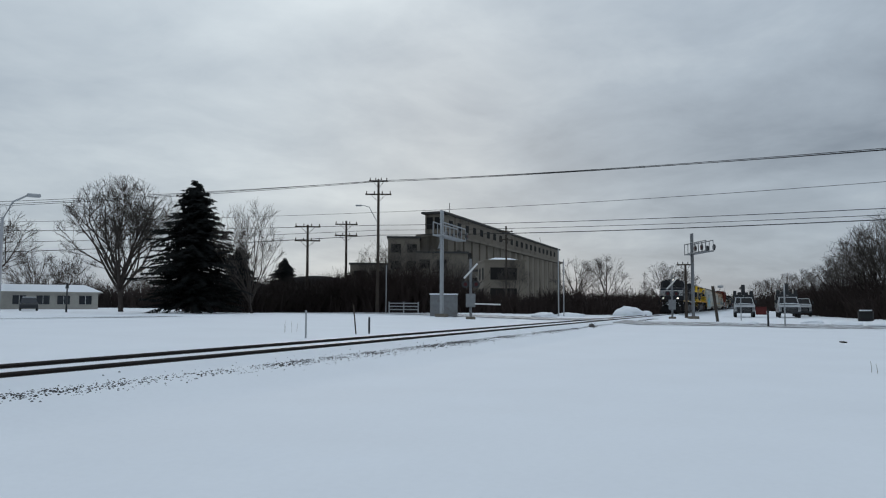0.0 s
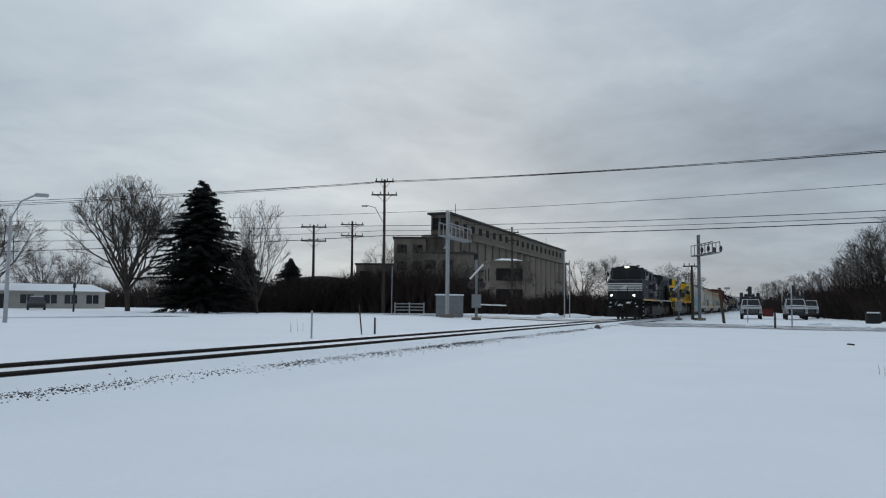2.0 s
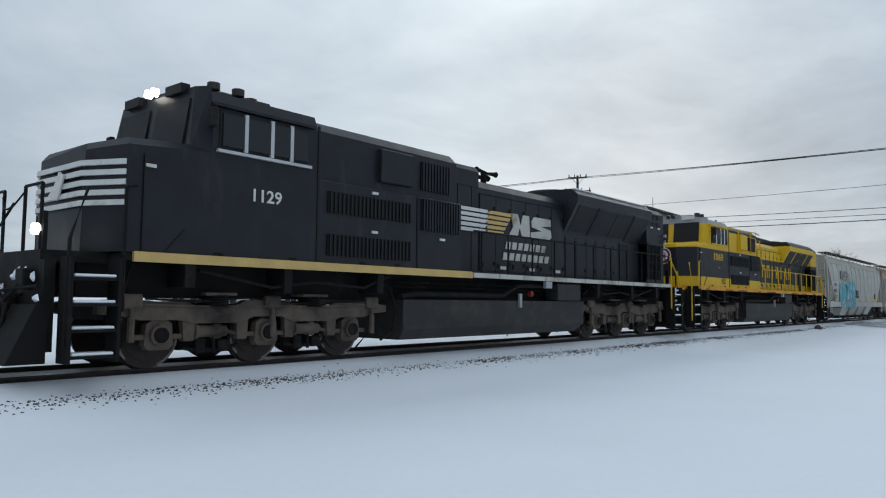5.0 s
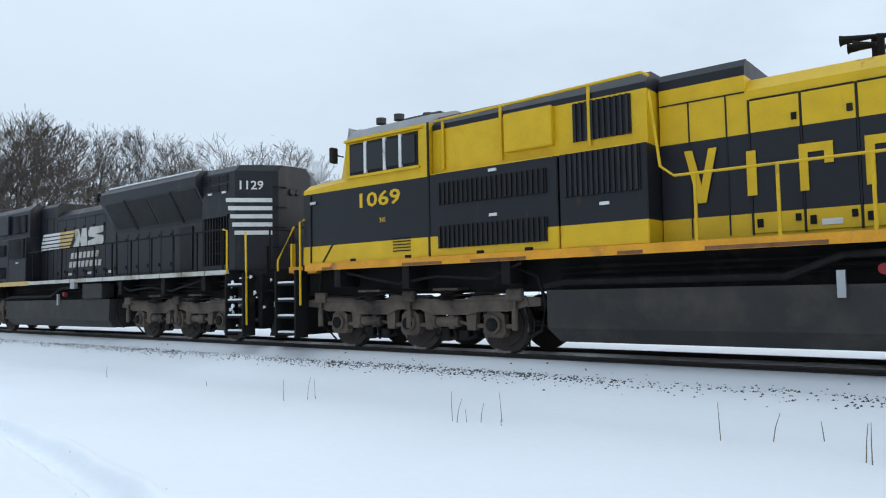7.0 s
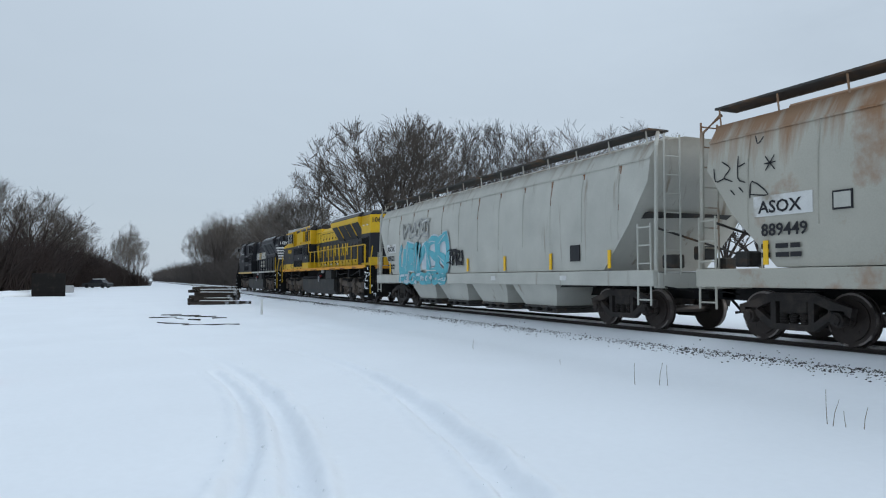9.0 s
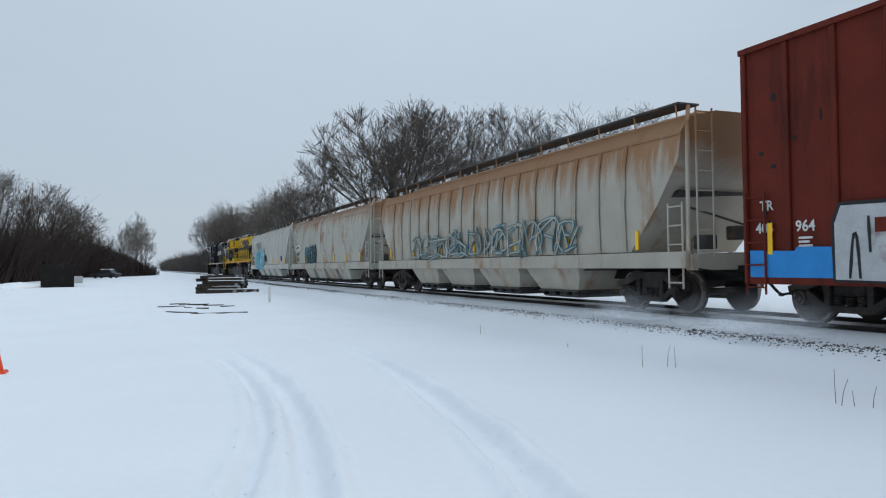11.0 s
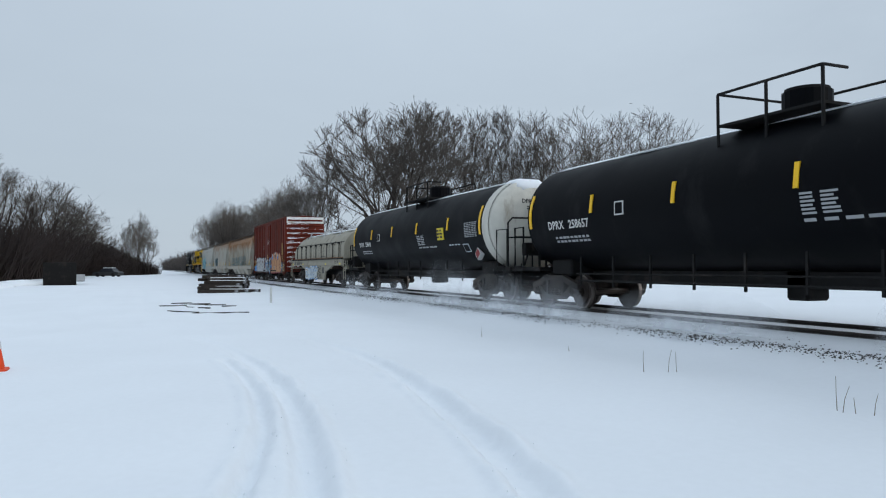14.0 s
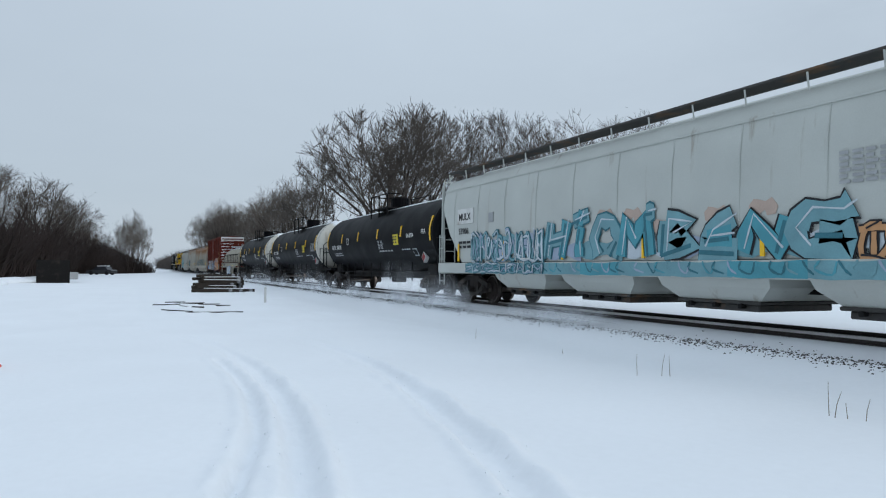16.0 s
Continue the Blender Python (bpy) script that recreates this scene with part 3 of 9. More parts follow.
# ------------------------------------------------ the train; x runs along it (front at -x), z = 0 on the rail
MOVERS = []      # (vehicle, x of its centre at 0 s)
WHEELS = []      # (wheelset, its x in the truck, radius)


def wheelset_mesh(r, mat):
    bm = bmesh.new()
    for s in (-1, 1):
        disc(bm, (0, s * 0.755, 0), r, 0.11, 28)
        disc(bm, (0, s * 0.69, 0), r + 0.028, 0.03, 28)
        disc(bm, (0, s * 0.82, 0), r * 0.78, 0.03, 20)
        disc(bm, (0, s * 0.84, 0), r * 0.3, 0.06, 12)
        for k in range(5):
            a = k * math.tau / 5
            disc(bm, (math.cos(a) * r * 0.55, s * 0.838, math.sin(a) * r * 0.55), r * 0.09, 0.012, 8)
    disc(bm, (0, 0, 0), 0.085, 2.1, 10)
    first = len(bm.faces)
    for s in (-1, 1):
        rings = [[bm.verts.new((math.cos(k * math.tau / 28) * q, s * y, math.sin(k * math.tau / 28) * q)) for k in range(28)] for q, y in ((r * 0.93, 0.814), (r + 0.003, 0.814), (r + 0.003, 0.71))]
        for u, v in zip(rings, rings[1:]):
            for k in range(28):
                bm.faces.new((u[k], u[(k + 1) % 28], v[(k + 1) % 28], v[k]))
    bmesh.ops.recalc_face_normals(bm, faces=bm.faces)
    me = mesh_of(bm, "wheelset", mat)
    me.materials.append(M["tread"])
    for p in list(me.polygons)[first:]:
        p.material_index = 1
    return me


WS_LOCO = wheelset_mesh(0.52, M["wheel"])
WS_CAR = wheelset_mesh(0.44, M["wheel"])


def loco_truck(parent, cx, mat, flip):
    """Three-axle truck: arched side frame, pedestals, journal boxes, springs, brake gear and dampers."""
    out = [(-2.75, 0.86), (-2.72, 1.0), (-2.45, 1.06), (-1.55, 1.04), (-1.35, 0.96), (-0.7, 0.96), (-0.45, 1.08), (0.45, 1.08), (0.7, 0.96), (1.35, 0.96), (1.55, 1.04), (2.45, 1.06), (2.72, 1.0), (2.75, 0.86),
           (2.3, 0.76), (1.7, 0.76), (1.45, 0.7), (0.55, 0.7), (0.3, 0.8), (-0.3, 0.8), (-0.55, 0.7), (-1.45, 0.7), (-1.7, 0.76), (-2.3, 0.76)]
    bg = part("truck", P(out, -1.2, -1.03), mat, parent, "grimy cast steel three-axle truck", m=pose(cx, 0, 0))
    part("side_frame", P(out, 1.03, 1.2), mat, bg)
    part("frame_flange", P([(-2.7, 1.0), (-1.35, 0.965), (1.35, 0.965), (2.7, 1.0), (2.7, 1.03), (1.35, 0.99), (-1.35, 0.99), (-2.7, 1.03)], -1.24, -1.2), mat, bg)
    part("bolster", B(-2.6, 2.6, -0.6, 0.6, 0.75, 1.0), "under", bg)
    for ax in (-2.0, 0.0, 2.0):
        ws = part("wheelset", WS_LOCO, None, bg, m=pose(ax, 0, 0.52))
        WHEELS.append((ws, ax, 0.52))
        for s in (-1, 1):
            jb = bmesh.new()
            prism(jb, [(ax - 0.24, 0.38), (ax - 0.17, 0.3), (ax + 0.17, 0.3), (ax + 0.24, 0.38), (ax + 0.21, 0.7), (ax + 0.12, 0.76), (ax - 0.12, 0.76), (ax - 0.21, 0.7)], *sorted((s * 1.0, s * 1.16)))
            disc(jb, (ax, s * 1.19, 0.53), 0.165, 0.09, 18)
            box(jb, ax - 0.42, ax - 0.2, s * 1.08 - 0.05, s * 1.08 + 0.05, 0.46, 0.54, 0.01)
            box(jb, ax + 0.2, ax + 0.42, s * 1.08 - 0.05, s * 1.08 + 0.05, 0.46, 0.54, 0.01)
            j = part("journal_box", jb, mat, bg)
            cap = disc(bmesh.new(), (ax, s * 1.245, 0.53), 0.12, 0.03, 16)
            for q in range(6):
                disc(cap, (ax + math.cos(q * math.tau / 6) * 0.085, s * 1.265, 0.53 + math.sin(q * math.tau / 6) * 0.085), 0.018, 0.02, 6)
            part("bearing_cap", cap, "under", j)
        # pedestals on both sides of the wheel
        for dx in (-0.5, 0.5):
            if abs(ax + dx) < 2.4:
                part("pedestal", P([(ax + dx - 0.09, 0.42), (ax + dx + 0.09, 0.42), (ax + dx + 0.12, 0.78), (ax + dx - 0.12, 0.78)], -1.17, -1.04), mat, bg)
    for x in (-1.0, 1.0):
        part("traction_motor", B(x - 0.42, x + 0.42, -0.66, 0.66, 0.24, 0.76, 0.06), "under", bg)
        rg = T([(x - 0.34, -1.1, 0.57), (x + 0.2, -1.1, 0.57)], 0.1, 12)
        disc(rg, (x - 0.36, -1.1, 0.57), 0.13, 0.06, 14, "X")
        tube(rg, [(x + 0.2, -1.1, 0.57), (x + 0.48, -1.1, 0.5)], 0.035, 6)
        box(rg, x - 0.05, x + 0.1, -1.17, -1.02, 0.44, 0.7, 0.02)
        part("brake_cylinder", rg, mat, bg)
        br = bmesh.new()
        tube(br, [(x - 0.5, -0.98, 0.3), (x - 0.2, -1.0, 0.25), (x + 0.3, -1.0, 0.25), (x + 0.5, -0.98, 0.32)], 0.035)
        box(br, x - 0.3, x - 0.12, -1.06, -0.9, 0.2, 0.46, 0.02)
        box(br, x + 0.12, x + 0.34, -1.06, -0.9, 0.22, 0.42, 0.02)
        tube(br, [(x + 0.05, -1.02, 0.2), (x + 0.02, -1.06, 0.48)], 0.03)
        part("brake_rigging", br, "under", bg)
        for sx in (-1, 1):
            part("brake_shoe", P([(x + sx * 0.44, 0.3), (x + sx * 0.5, 0.44), (x + sx * 0.47, 0.6), (x + sx * 0.4, 0.58), (x + sx * 0.42, 0.44), (x + sx * 0.38, 0.33)], -0.84, -0.7), "under", bg)
        sp = bmesh.new()
        loft(sp, [[(x + math.cos(q * math.tau / 14) * r, -1.1 + math.sin(q * math.tau / 14) * r, 0.97 + k * 0.022) for q in range(14)] for k, r in enumerate((0.24, 0.2, 0.24, 0.2, 0.24, 0.2, 0.24, 0.2, 0.24))])
        part("rubber_spring", sp, "under", bg)
        part("spring_seat", B(x - 0.3, x + 0.3, -1.3, -0.9, 1.15, 1.2, 0.01), mat, bg)
        part("snow_clump", loft(bmesh.new(), [[(x + 0.32, -1.2, 0.965), (x + 0.62, -1.2, 0.965), (x + 0.6, -1.08, 0.965), (x + 0.34, -1.08, 0.965)], [(x + 0.4, -1.17, 1.01), (x + 0.52, -1.17, 1.0), (x + 0.52, -1.1, 1.0), (x + 0.42, -1.1, 1.01)]]), "snow", bg, "clump of packed snow")
    for x in (-2.5, 0.06, 2.5):
        dm = T([(x, -1.25, 0.44), (x, -1.25, 0.8)], 0.055, 8)
        tube(dm, [(x, -1.25, 0.78), (x, -1.25, 1.06)], 0.035, 8)
        part("damper", dm, mat, bg)
        part("frame_bracket", B(x - 0.16, x + 0.16, -1.3, -1.16, 0.94, 1.16, 0.03), mat, bg)
    for sx in (-1, 1):
        part("end_bracket", P([(sx * 2.7, 0.84), (sx * 2.98, 0.86), (sx * 2.98, 1.0), (sx * 2.7, 1.02)], -1.18, -1.05), mat, bg)
        part("sand_nozzle", T([(sx * 2.62, -1.1, 0.9), (sx * 2.68, -1.05, 0.5), (sx * 2.5, -0.8, 0.14)], 0.022, 6), "under", bg)
    part("air_pipe", T([(-2.3, -1.26, 1.09), (-1.4, -1.24, 1.05), (-0.5, -1.24, 1.12), (0.6, -1.24, 1.02), (1.8, -1.24, 1.09), (2.4, -1.24, 1.09)], 0.018, 5), "under", bg)
    hose = T([(2.6, -1.2, 1.5), (3.0, -1.28, 1.35), (3.15, -1.28, 0.9), (3.05, -1.28, 0.45), (2.75, -1.25, 0.3)] if not flip else
             [(-2.6, -1.2, 1.5), (-3.0, -1.28, 1.35), (-3.15, -1.28, 0.9), (-3.05, -1.28, 0.45), (-2.75, -1.25, 0.3)], 0.03, 6)
    part("hose", hose, "under", bg)
    return bg


def handrail(parent, pts, posts, z0, mat, name="handrail", r=0.022):
    h = part(name, T(pts, r, 6), mat, parent)
    for x, y, z in posts:
        part("post", T([(x, y, z0), (x, y, z)], r * 1.15, 6), mat, h)


def end_steps(parent, sx, mat_rail, snow):
    """Step well with treads at one end, on both sides; sx is -1 in front, +1 behind."""
    for s in (-1, 1):
        bm = bmesh.new()
        for k in range(4):
            box(bm, sx * 10.0, sx * 10.62, s * 1.48 - 0.16, s * 1.48 + 0.16, 0.26 + k * 0.36, 0.30 + k * 0.36) if sx > 0 else \
                box(bm, -10.62, -10.0, s * 1.48 - 0.16, s * 1.48 + 0.16, 0.26 + k * 0.36, 0.30 + k * 0.36)
        lo, hi = sorted((sx * 9.95, sx * 10.0))
        box(bm, lo, hi, s * 1.48 - 0.17, s * 1.48 + 0.17, 0.2, 1.66)
        lo, hi = sorted((sx * 10.62, sx * 10.67))
        box(bm, lo, hi, s * 1.48 - 0.17, s * 1.48 + 0.17, 0.2, 1.66)
        part("steps", bm, "under", parent)
        if snow and s < 0:
            for k in range(4):
                part("step_snow", B(*sorted((sx * 10.02, sx * 10.6)), s * 1.48 - 0.15, s * 1.48 + 0.12, 0.302 + k * 0.36, 0.345 + k * 0.36, 0.015), "snow", parent)
        y = s * 1.56
        handrail(parent, [(sx * 9.9, y, 0.9), (sx * 9.9, y, 2.7), (sx * 9.75, y, 2.74)], [], 0.9, mat_rail, "grab_iron", 0.026)
        handrail(parent, [(sx * 10.68, y, 0.45), (sx * 10.66, y, 1.9), (sx * 10.35, s * 1.35, 2.65)], [], 0.9, mat_rail, "grab_iron", 0.026)


def vent_grid(parent, x0, x1, z0, z1, y, mat="mesh", bar="black_paint", n=8, name="grille"):
    g = part(name, B(x0, x1, y - 0.02, y + 0.02, z0, z1), mat, parent)
    for k in range(n):
        x = x0 + (x1 - x0) * (k + 0.5) / n
        part("slat", B(x - 0.02, x + 0.02, y - 0.05, y - 0.02, z0, z1), bar, g)
    return g


def locomotive(virginian, x0):
    L = thing("diesel_locomotive", "yellow and black six-axle diesel locomotive on the track" if virginian else
              "black six-axle diesel locomotive with white stripes, headlights lit", "locomotive", group="locomotives of the train")
    body, cabm, rail, sill = ("virginian", "cab_livery", "yellow", "orange") if virginian else ("black_paint", "black_paint", "black_paint", "stripe")
    truck_m = "truck_brown"
    # frame
    part("underframe", B(-10.3, 10.3, -0.95, 0.95, 1.1, 1.64), "under", L)
    deck = part("deck", B(-9.9, 9.9, -1.5, 1.5, 1.645, 1.755, 0.01), "under", L)
    for s in (-1, 1):
        if virginian:
            part("side_sill", B(-9.75, 9.9, s * 1.53 - 0.03, s * 1.53 + 0.03, 1.63, 1.78), sill, L, "weathered yellow side sill")
        else:
            part("side_sill", B(-9.75, -1.66, s * 1.53 - 0.03, s * 1.53 + 0.03, 1.63, 1.78), "gold", L, "dull gold side sill")
            x = -1.62
            while x < 9.8:
                part("side_sill", B(x, min(x + 1.02, 9.9), s * 1.53 - 0.03, s * 1.53 + 0.03, 1.65, 1.76), sill, L, "white sill stripe with road grime")
                x += 1.06
    for sx in (-1, 1):
        bm = B(*sorted((sx * 9.9, sx * 10.85)), -1.1, 1.1, 1.6, 1.76)
        part("end_platform", bm, sill if virginian else "under", L)
        part("coupler", B(*sorted((sx * 10.8, sx * 11.35)), -0.16, 0.16, 0.68, 1.0, 0.05), "under", L)
        pl = bmesh.new()
        box(pl, *sorted((sx * 10.7, sx * 10.85)), -1.25, 1.25, 0.35, 1.62)
        part("pilot", pl, "under", L)
        for y in (-0.55, -0.35, 0.35, 0.55):
            part("air_hose", T([(sx * 10.85, y, 1.15), (sx * 11.05, y, 1.0), (sx * 11.1, y * 0.9, 0.6), (sx * 11.25, y * 0.7, 0.45)], 0.03), "under", L)
        dg = B(*sorted((sx * 10.86, sx * 11.05)), -0.45, 0.45, 0.55, 1.15, 0.03)
        for y in (-0.8, 0.8):
            box(dg, *sorted((sx * 10.86, sx * 11.0)), y - 0.14, y + 0.14, 1.2, 1.5, 0.02)
            tube(dg, [(sx * 10.95, y, 1.3), (sx * 11.15, y * 0.9, 1.05), (sx * 11.2, y * 0.7, 1.25)], 0.035)
        tube(dg, [(sx * 10.9, -1.2, 1.25), (sx * 11.1, -0.6, 1.2), (sx * 11.1, 0.0, 1.1)], 0.025)
        part("draft_gear", dg, "under", L)
        part("safety_chain", T([(sx * 10.84, -0.4, 2.6), (sx * 10.9, -0.2, 2.42), (sx * 10.92, 0, 2.38), (sx * 10.9, 0.2, 2.42), (sx * 10.84, 0.4, 2.6)], 0.014, 5), "under", L)
        part("rail_post", B(*sorted((sx * 10.76, sx * 10.82)), -1.08, -0.98, 1.76, 2.3), "yellow" if virginian else "under", L)
        end_steps(L, sx, "yellow" if virginian or sx > 0 else "under", True)
        handrail(L, [(sx * 10.82, -1.0, 2.7), (sx * 10.82, -0.4, 2.7)], [(sx * 10.82, -1.0, 2.7), (sx * 10.82, -0.4, 2.7)], 1.76, "under", "end_rail")
        handrail(L, [(sx * 10.82, 0.4, 2.7), (sx * 10.82, 1.0, 2.7)], [(sx * 10.82, 0.4, 2.7), (sx * 10.82, 1.0, 2.7)], 1.76, "under", "end_rail")
    plow = bmesh.new()
    prism(plow, [(-10.95, 1.0), (-11.3, 0.2), (-10.8, 0.2), (-10.8, 1.0)], -1.3, 1.3)
    part("snow_plow", plow, "under", L)
    rng = random.Random(5 + virginian)
    for _ in range(30):
        y, z = rng.uniform(-1.2, 1.2), rng.uniform(0.25, 1.5)
        x, w, t3 = -10.88 - (1.0 - min(z, 1.0)) * 0.34, rng.uniform(0.03, 0.2), rng.uniform(0.02, 0.11)
        part("plastered_snow", loft(bmesh.new(), [[(x - 0.02, y - w, z - t3), (x - 0.02, y + w * 0.6, z - t3 * 1.4), (x - 0.02, y + w, z + t3 * 0.3), (x - 0.02, y - w * 0.3, z + t3)], [(x - 0.07, y - w * 0.4, z - t3 * 0.5), (x - 0.07, y + w * 0.3, z - t3 * 0.6), (x - 0.07, y + w * 0.4, z), (x - 0.07, y - w * 0.2, z + t3 * 0.4)]]), "snow", L)
    # fuel tank and gear under the frame
    tank = bmesh.new()
    ring = [(-1.42, 1.12), (-1.42, 0.5), (-1.2, 0.27), (1.2, 0.27), (1.42, 0.5), (1.42, 1.12)]
    loft(tank, [[(-3.85 + (0.12 if z < 0.4 else 0), y, z) for y, z in ring], [(-3.6, y, z) for y, z in ring], [(3.55, y, z) for y, z in ring],
                [(3.82 - (0.16 if z < 0.4 else 0.03 if z < 0.6 else 0), y, z) for y, z in ring]])
    part("fuel_tank", tank, "tank_fuel", L, "grimy dark grey fuel tank")
    part("battery_box", B(2.25, 3.5, -1.5, -1.1, 1.14, 1.6, 0.02), "tank_fuel", L)
    part("pipe", T([(-3.9, -1.38, 1.18), (-3.5, -1.38, 1.24), (-0.2, -1.38, 1.24), (0.5, -1.38, 1.5), (1.9, -1.38, 1.52)], 0.055, 8), "under", L)
    for k, z in enumerate((1.3, 1.4, 1.5)):
        part("pipe", T([(-3.8, -1.0 - k * 0.05, z), (9.2, -1.0 - k * 0.05, z)], 0.03, 6), "under", L)
    part("sight_glass", B(0.42, 0.52, -1.48, -1.42, 0.95, 1.3), "galv", L)
    part("fuel_filler", disc(bmesh.new(), (0.95, -1.45, 1.3), 0.07, 0.1, 12), "red", L)
    part("emergency_box", B(1.55, 1.85, -1.56, -1.46, 1.46, 1.64), "galv", L)
    loco_truck(L, -7.1, truck_m, False)
    loco_truck(L, 7.1, truck_m, True)
    # cab
    cab = part("cab", loft(bmesh.new(), [[(x, -1.5, 1.76), (x, -1.5, 4.2), (x, -1.38, 4.48), (x, -0.6, 4.7), (x, 0.6, 4.7), (x, 1.38, 4.48), (x, 1.5, 4.2), (x, 1.5, 1.76)] for x in (-8.5, -6.3)]), cabm, L)
    wf = bmesh.new()
    loft(wf, [[(-8.82, -1.35, 3.42), (-8.66, -1.2, 4.55), (-8.66, 1.2, 4.55), (-8.82, 1.35, 3.42)], [(-8.5, -1.5, 3.42), (-8.49, -1.42, 4.56), (-8.49, 1.42, 4.56), (-8.5, 1.5, 3.42)]])
    part("cab_front", wf, cabm, cab)
    for y0, y1 in ((-1.15, -0.12), (0.12, 1.15)):
        g = bmesh.new()
        loft(g, [[(-8.83, y0, 3.58), (-8.71, y0, 4.36), (-8.71, y1, 4.36), (-8.83, y1, 3.58)], [(-8.73, y0, 3.58), (-8.61, y0, 4.32), (-8.61, y1, 4.32), (-8.73, y1, 3.58)]])
        part("windshield", g, "mesh", cab)
    nose = bmesh.new()
    loft(nose, [[(-10.2, -0.8, 1.77), (-10.17, -0.8, 3.3), (-10.1, -0.7, 3.42), (-10.1, 0.7, 3.42), (-10.17, 0.8, 3.3), (-10.2, 0.8, 1.77)],
                [(-9.88, -1.48, 1.77), (-9.86, -1.48, 3.36), (-9.8, -1.36, 3.48), (-9.8, 1.36, 3.48), (-9.86, 1.48, 3.36), (-9.88, 1.48, 1.77)],
                [(-8.49, -1.5, 1.77), (-8.49, -1.5, 3.44), (-8.49, -1.36, 3.56), (-8.49, 1.36, 3.56), (-8.49, 1.5, 3.44), (-8.49, 1.5, 1.77)]])
    part("nose", nose, cabm, cab)
    for s in (-1, 1):
        fr = part("side_window", B(-8.38, -6.52, s * 1.5 - 0.02, s * 1.5 + 0.02, 3.52, 4.18, 0.01), "mesh", cab)
        for a, b in ((-8.33, -7.93), (-7.85, -7.38), (-7.34, -6.98), (-6.9, -6.57)):
            part("pane", B(a, b, s * 1.53 - 0.02, s * 1.53 + 0.008, 3.58, 4.12), "glass", fr)
        for a in (-7.89, -7.36, -6.94):
            part("window_post", B(a - 0.035, a + 0.035, s * 1.535 - 0.025, s * 1.535 + 0.02, 3.53, 4.17), "white" if virginian else "silver", fr)
        part("window_sill", B(-8.42, -6.48, s * 1.53 - 0.03, s * 1.53 + 0.03, 3.47, 3.52), cabm if virginian else "silver", fr)
        part("rain_gutter", B(-8.5, -6.4, s * 1.51 - 0.05, s * 1.51 + 0.05, 4.22, 4.27), cabm, fr)
        mr = T([(-8.55, s * 1.52, 3.95), (-8.62, s * 1.72, 3.98)], 0.015, 5)
        box(mr, -8.68, -8.58, s * 1.72 - 0.09, s * 1.72 + 0.09, 3.8, 4.12, 0.02)
        part("mirror", mr, "under", cab)
    part("number_board", B(-8.76, -8.6, -0.95, -0.45, 4.48, 4.64), "white" if virginian else "mesh", cab)
    part("number_board", B(-8.76, -8.6, 0.45, 0.95, 4.48, 4.64), "white" if virginian else "mesh", cab)
    hl = bmesh.new()
    for y in (-0.1, 0.1):
        disc(hl, (-8.76, y, 4.62), 0.075, 0.1, 16, "X")
    part("headlight", hl, "glass" if virginian else "lamp", cab)
    if not virginian:
        for y in (-0.95, 0.95):
            part("ditch_light", disc(bmesh.new(), (-10.72 - 0.15, y, 2.05), 0.08, 0.08, 16, "X"), "lamp", L)
        for k in range(5):
            z = 2.45 + k * 0.15
            part("nose_stripe", loft(bmesh.new(), [[(-10.235, -0.8, z), (-10.23, -0.8, z + 0.08), (-10.23, 0.8, z + 0.08), (-10.235, 0.8, z)], [(-10.2, -0.8, z), (-10.19, -0.8, z + 0.08), (-10.19, 0.8, z + 0.08), (-10.2, 0.8, z)]]), "white", L)
            for s in (-1, 1):
                part("nose_stripe", loft(bmesh.new(), [[(-10.235, s * 0.8, z), (-10.23, s * 0.8, z + 0.08), (-9.9, s * 1.5, z + 0.08), (-9.9, s * 1.5, z)],
                                                       [(-10.19, s * 0.76, z), (-10.19, s * 0.76, z + 0.08), (-9.86, s * 1.46, z + 0.08), (-9.86, s * 1.46, z)]]), "white", L)
        part("nose_emblem", P([(-0.3, 2.62), (0.1, 2.58), (0.3, 2.95), (0.12, 3.02), (-0.05, 2.8)], -0.02, 0.01), "white", L, "white emblem shape on the nose").matrix_basis = pose(-10.25, 0, 0, 0, 0, -90)
    else:
        em = part("round_emblem", disc(bmesh.new(), (-10.19, -0.25, 2.95), 0.33, 0.03, 28, "X"), "white", L, "round white and red emblem disc")
        part("emblem_ring", disc(bmesh.new(), (-10.212, -0.25, 2.95), 0.3, 0.03, 28, "X"), "red", em)
        part("emblem_field", disc(bmesh.new(), (-10.222, -0.25, 2.95), 0.22, 0.03, 28, "X"), "white", em)
        part("emblem_centre", B(-10.245, -10.2, -0.37, -0.13, 2.84, 3.06), "red", em)
    part("roof_unit", B(-7.9, -6.7, -0.6, 0.6, 4.68, 4.78, 0.03), "dark_roof", cab)
    for x in (-8.1, -7.6, -7.1):
        part("antenna_dome", disc(bmesh.new(), (x, -0.75 + 0.3 * math.sin(x * 5), 4.74), 0.11, 0.12, 12, "Z"), "dark_roof", cab)
    part("door_seam", B(-9.62, -9.6, -1.512, -1.485, 1.8, 3.25), "mesh", cab)
    part("door_seam", P([(-9.25, 1.8), (-9.21, 1.8), (-8.9, 2.16), (-8.94, 2.16)], -1.51, -1.49), "mesh", cab)
    for x in (-8.4, -6.9, -5.2, -4.2):
        part("lifting_lug", B(x, x + 0.16, -1.515, -1.49, 1.78, 1.84, 0.01), "under", L)
    # cabinets and hood behind the cab
    y = 1.5
    part("equipment_cabinet", B(-6.28, -3.55, -y, y, 1.77, 3.32, 0.02), body, L)
    part("equipment_cabinet", B(-3.52, -2.02, -y, y, 1.77, 3.32, 0.02), body, L)
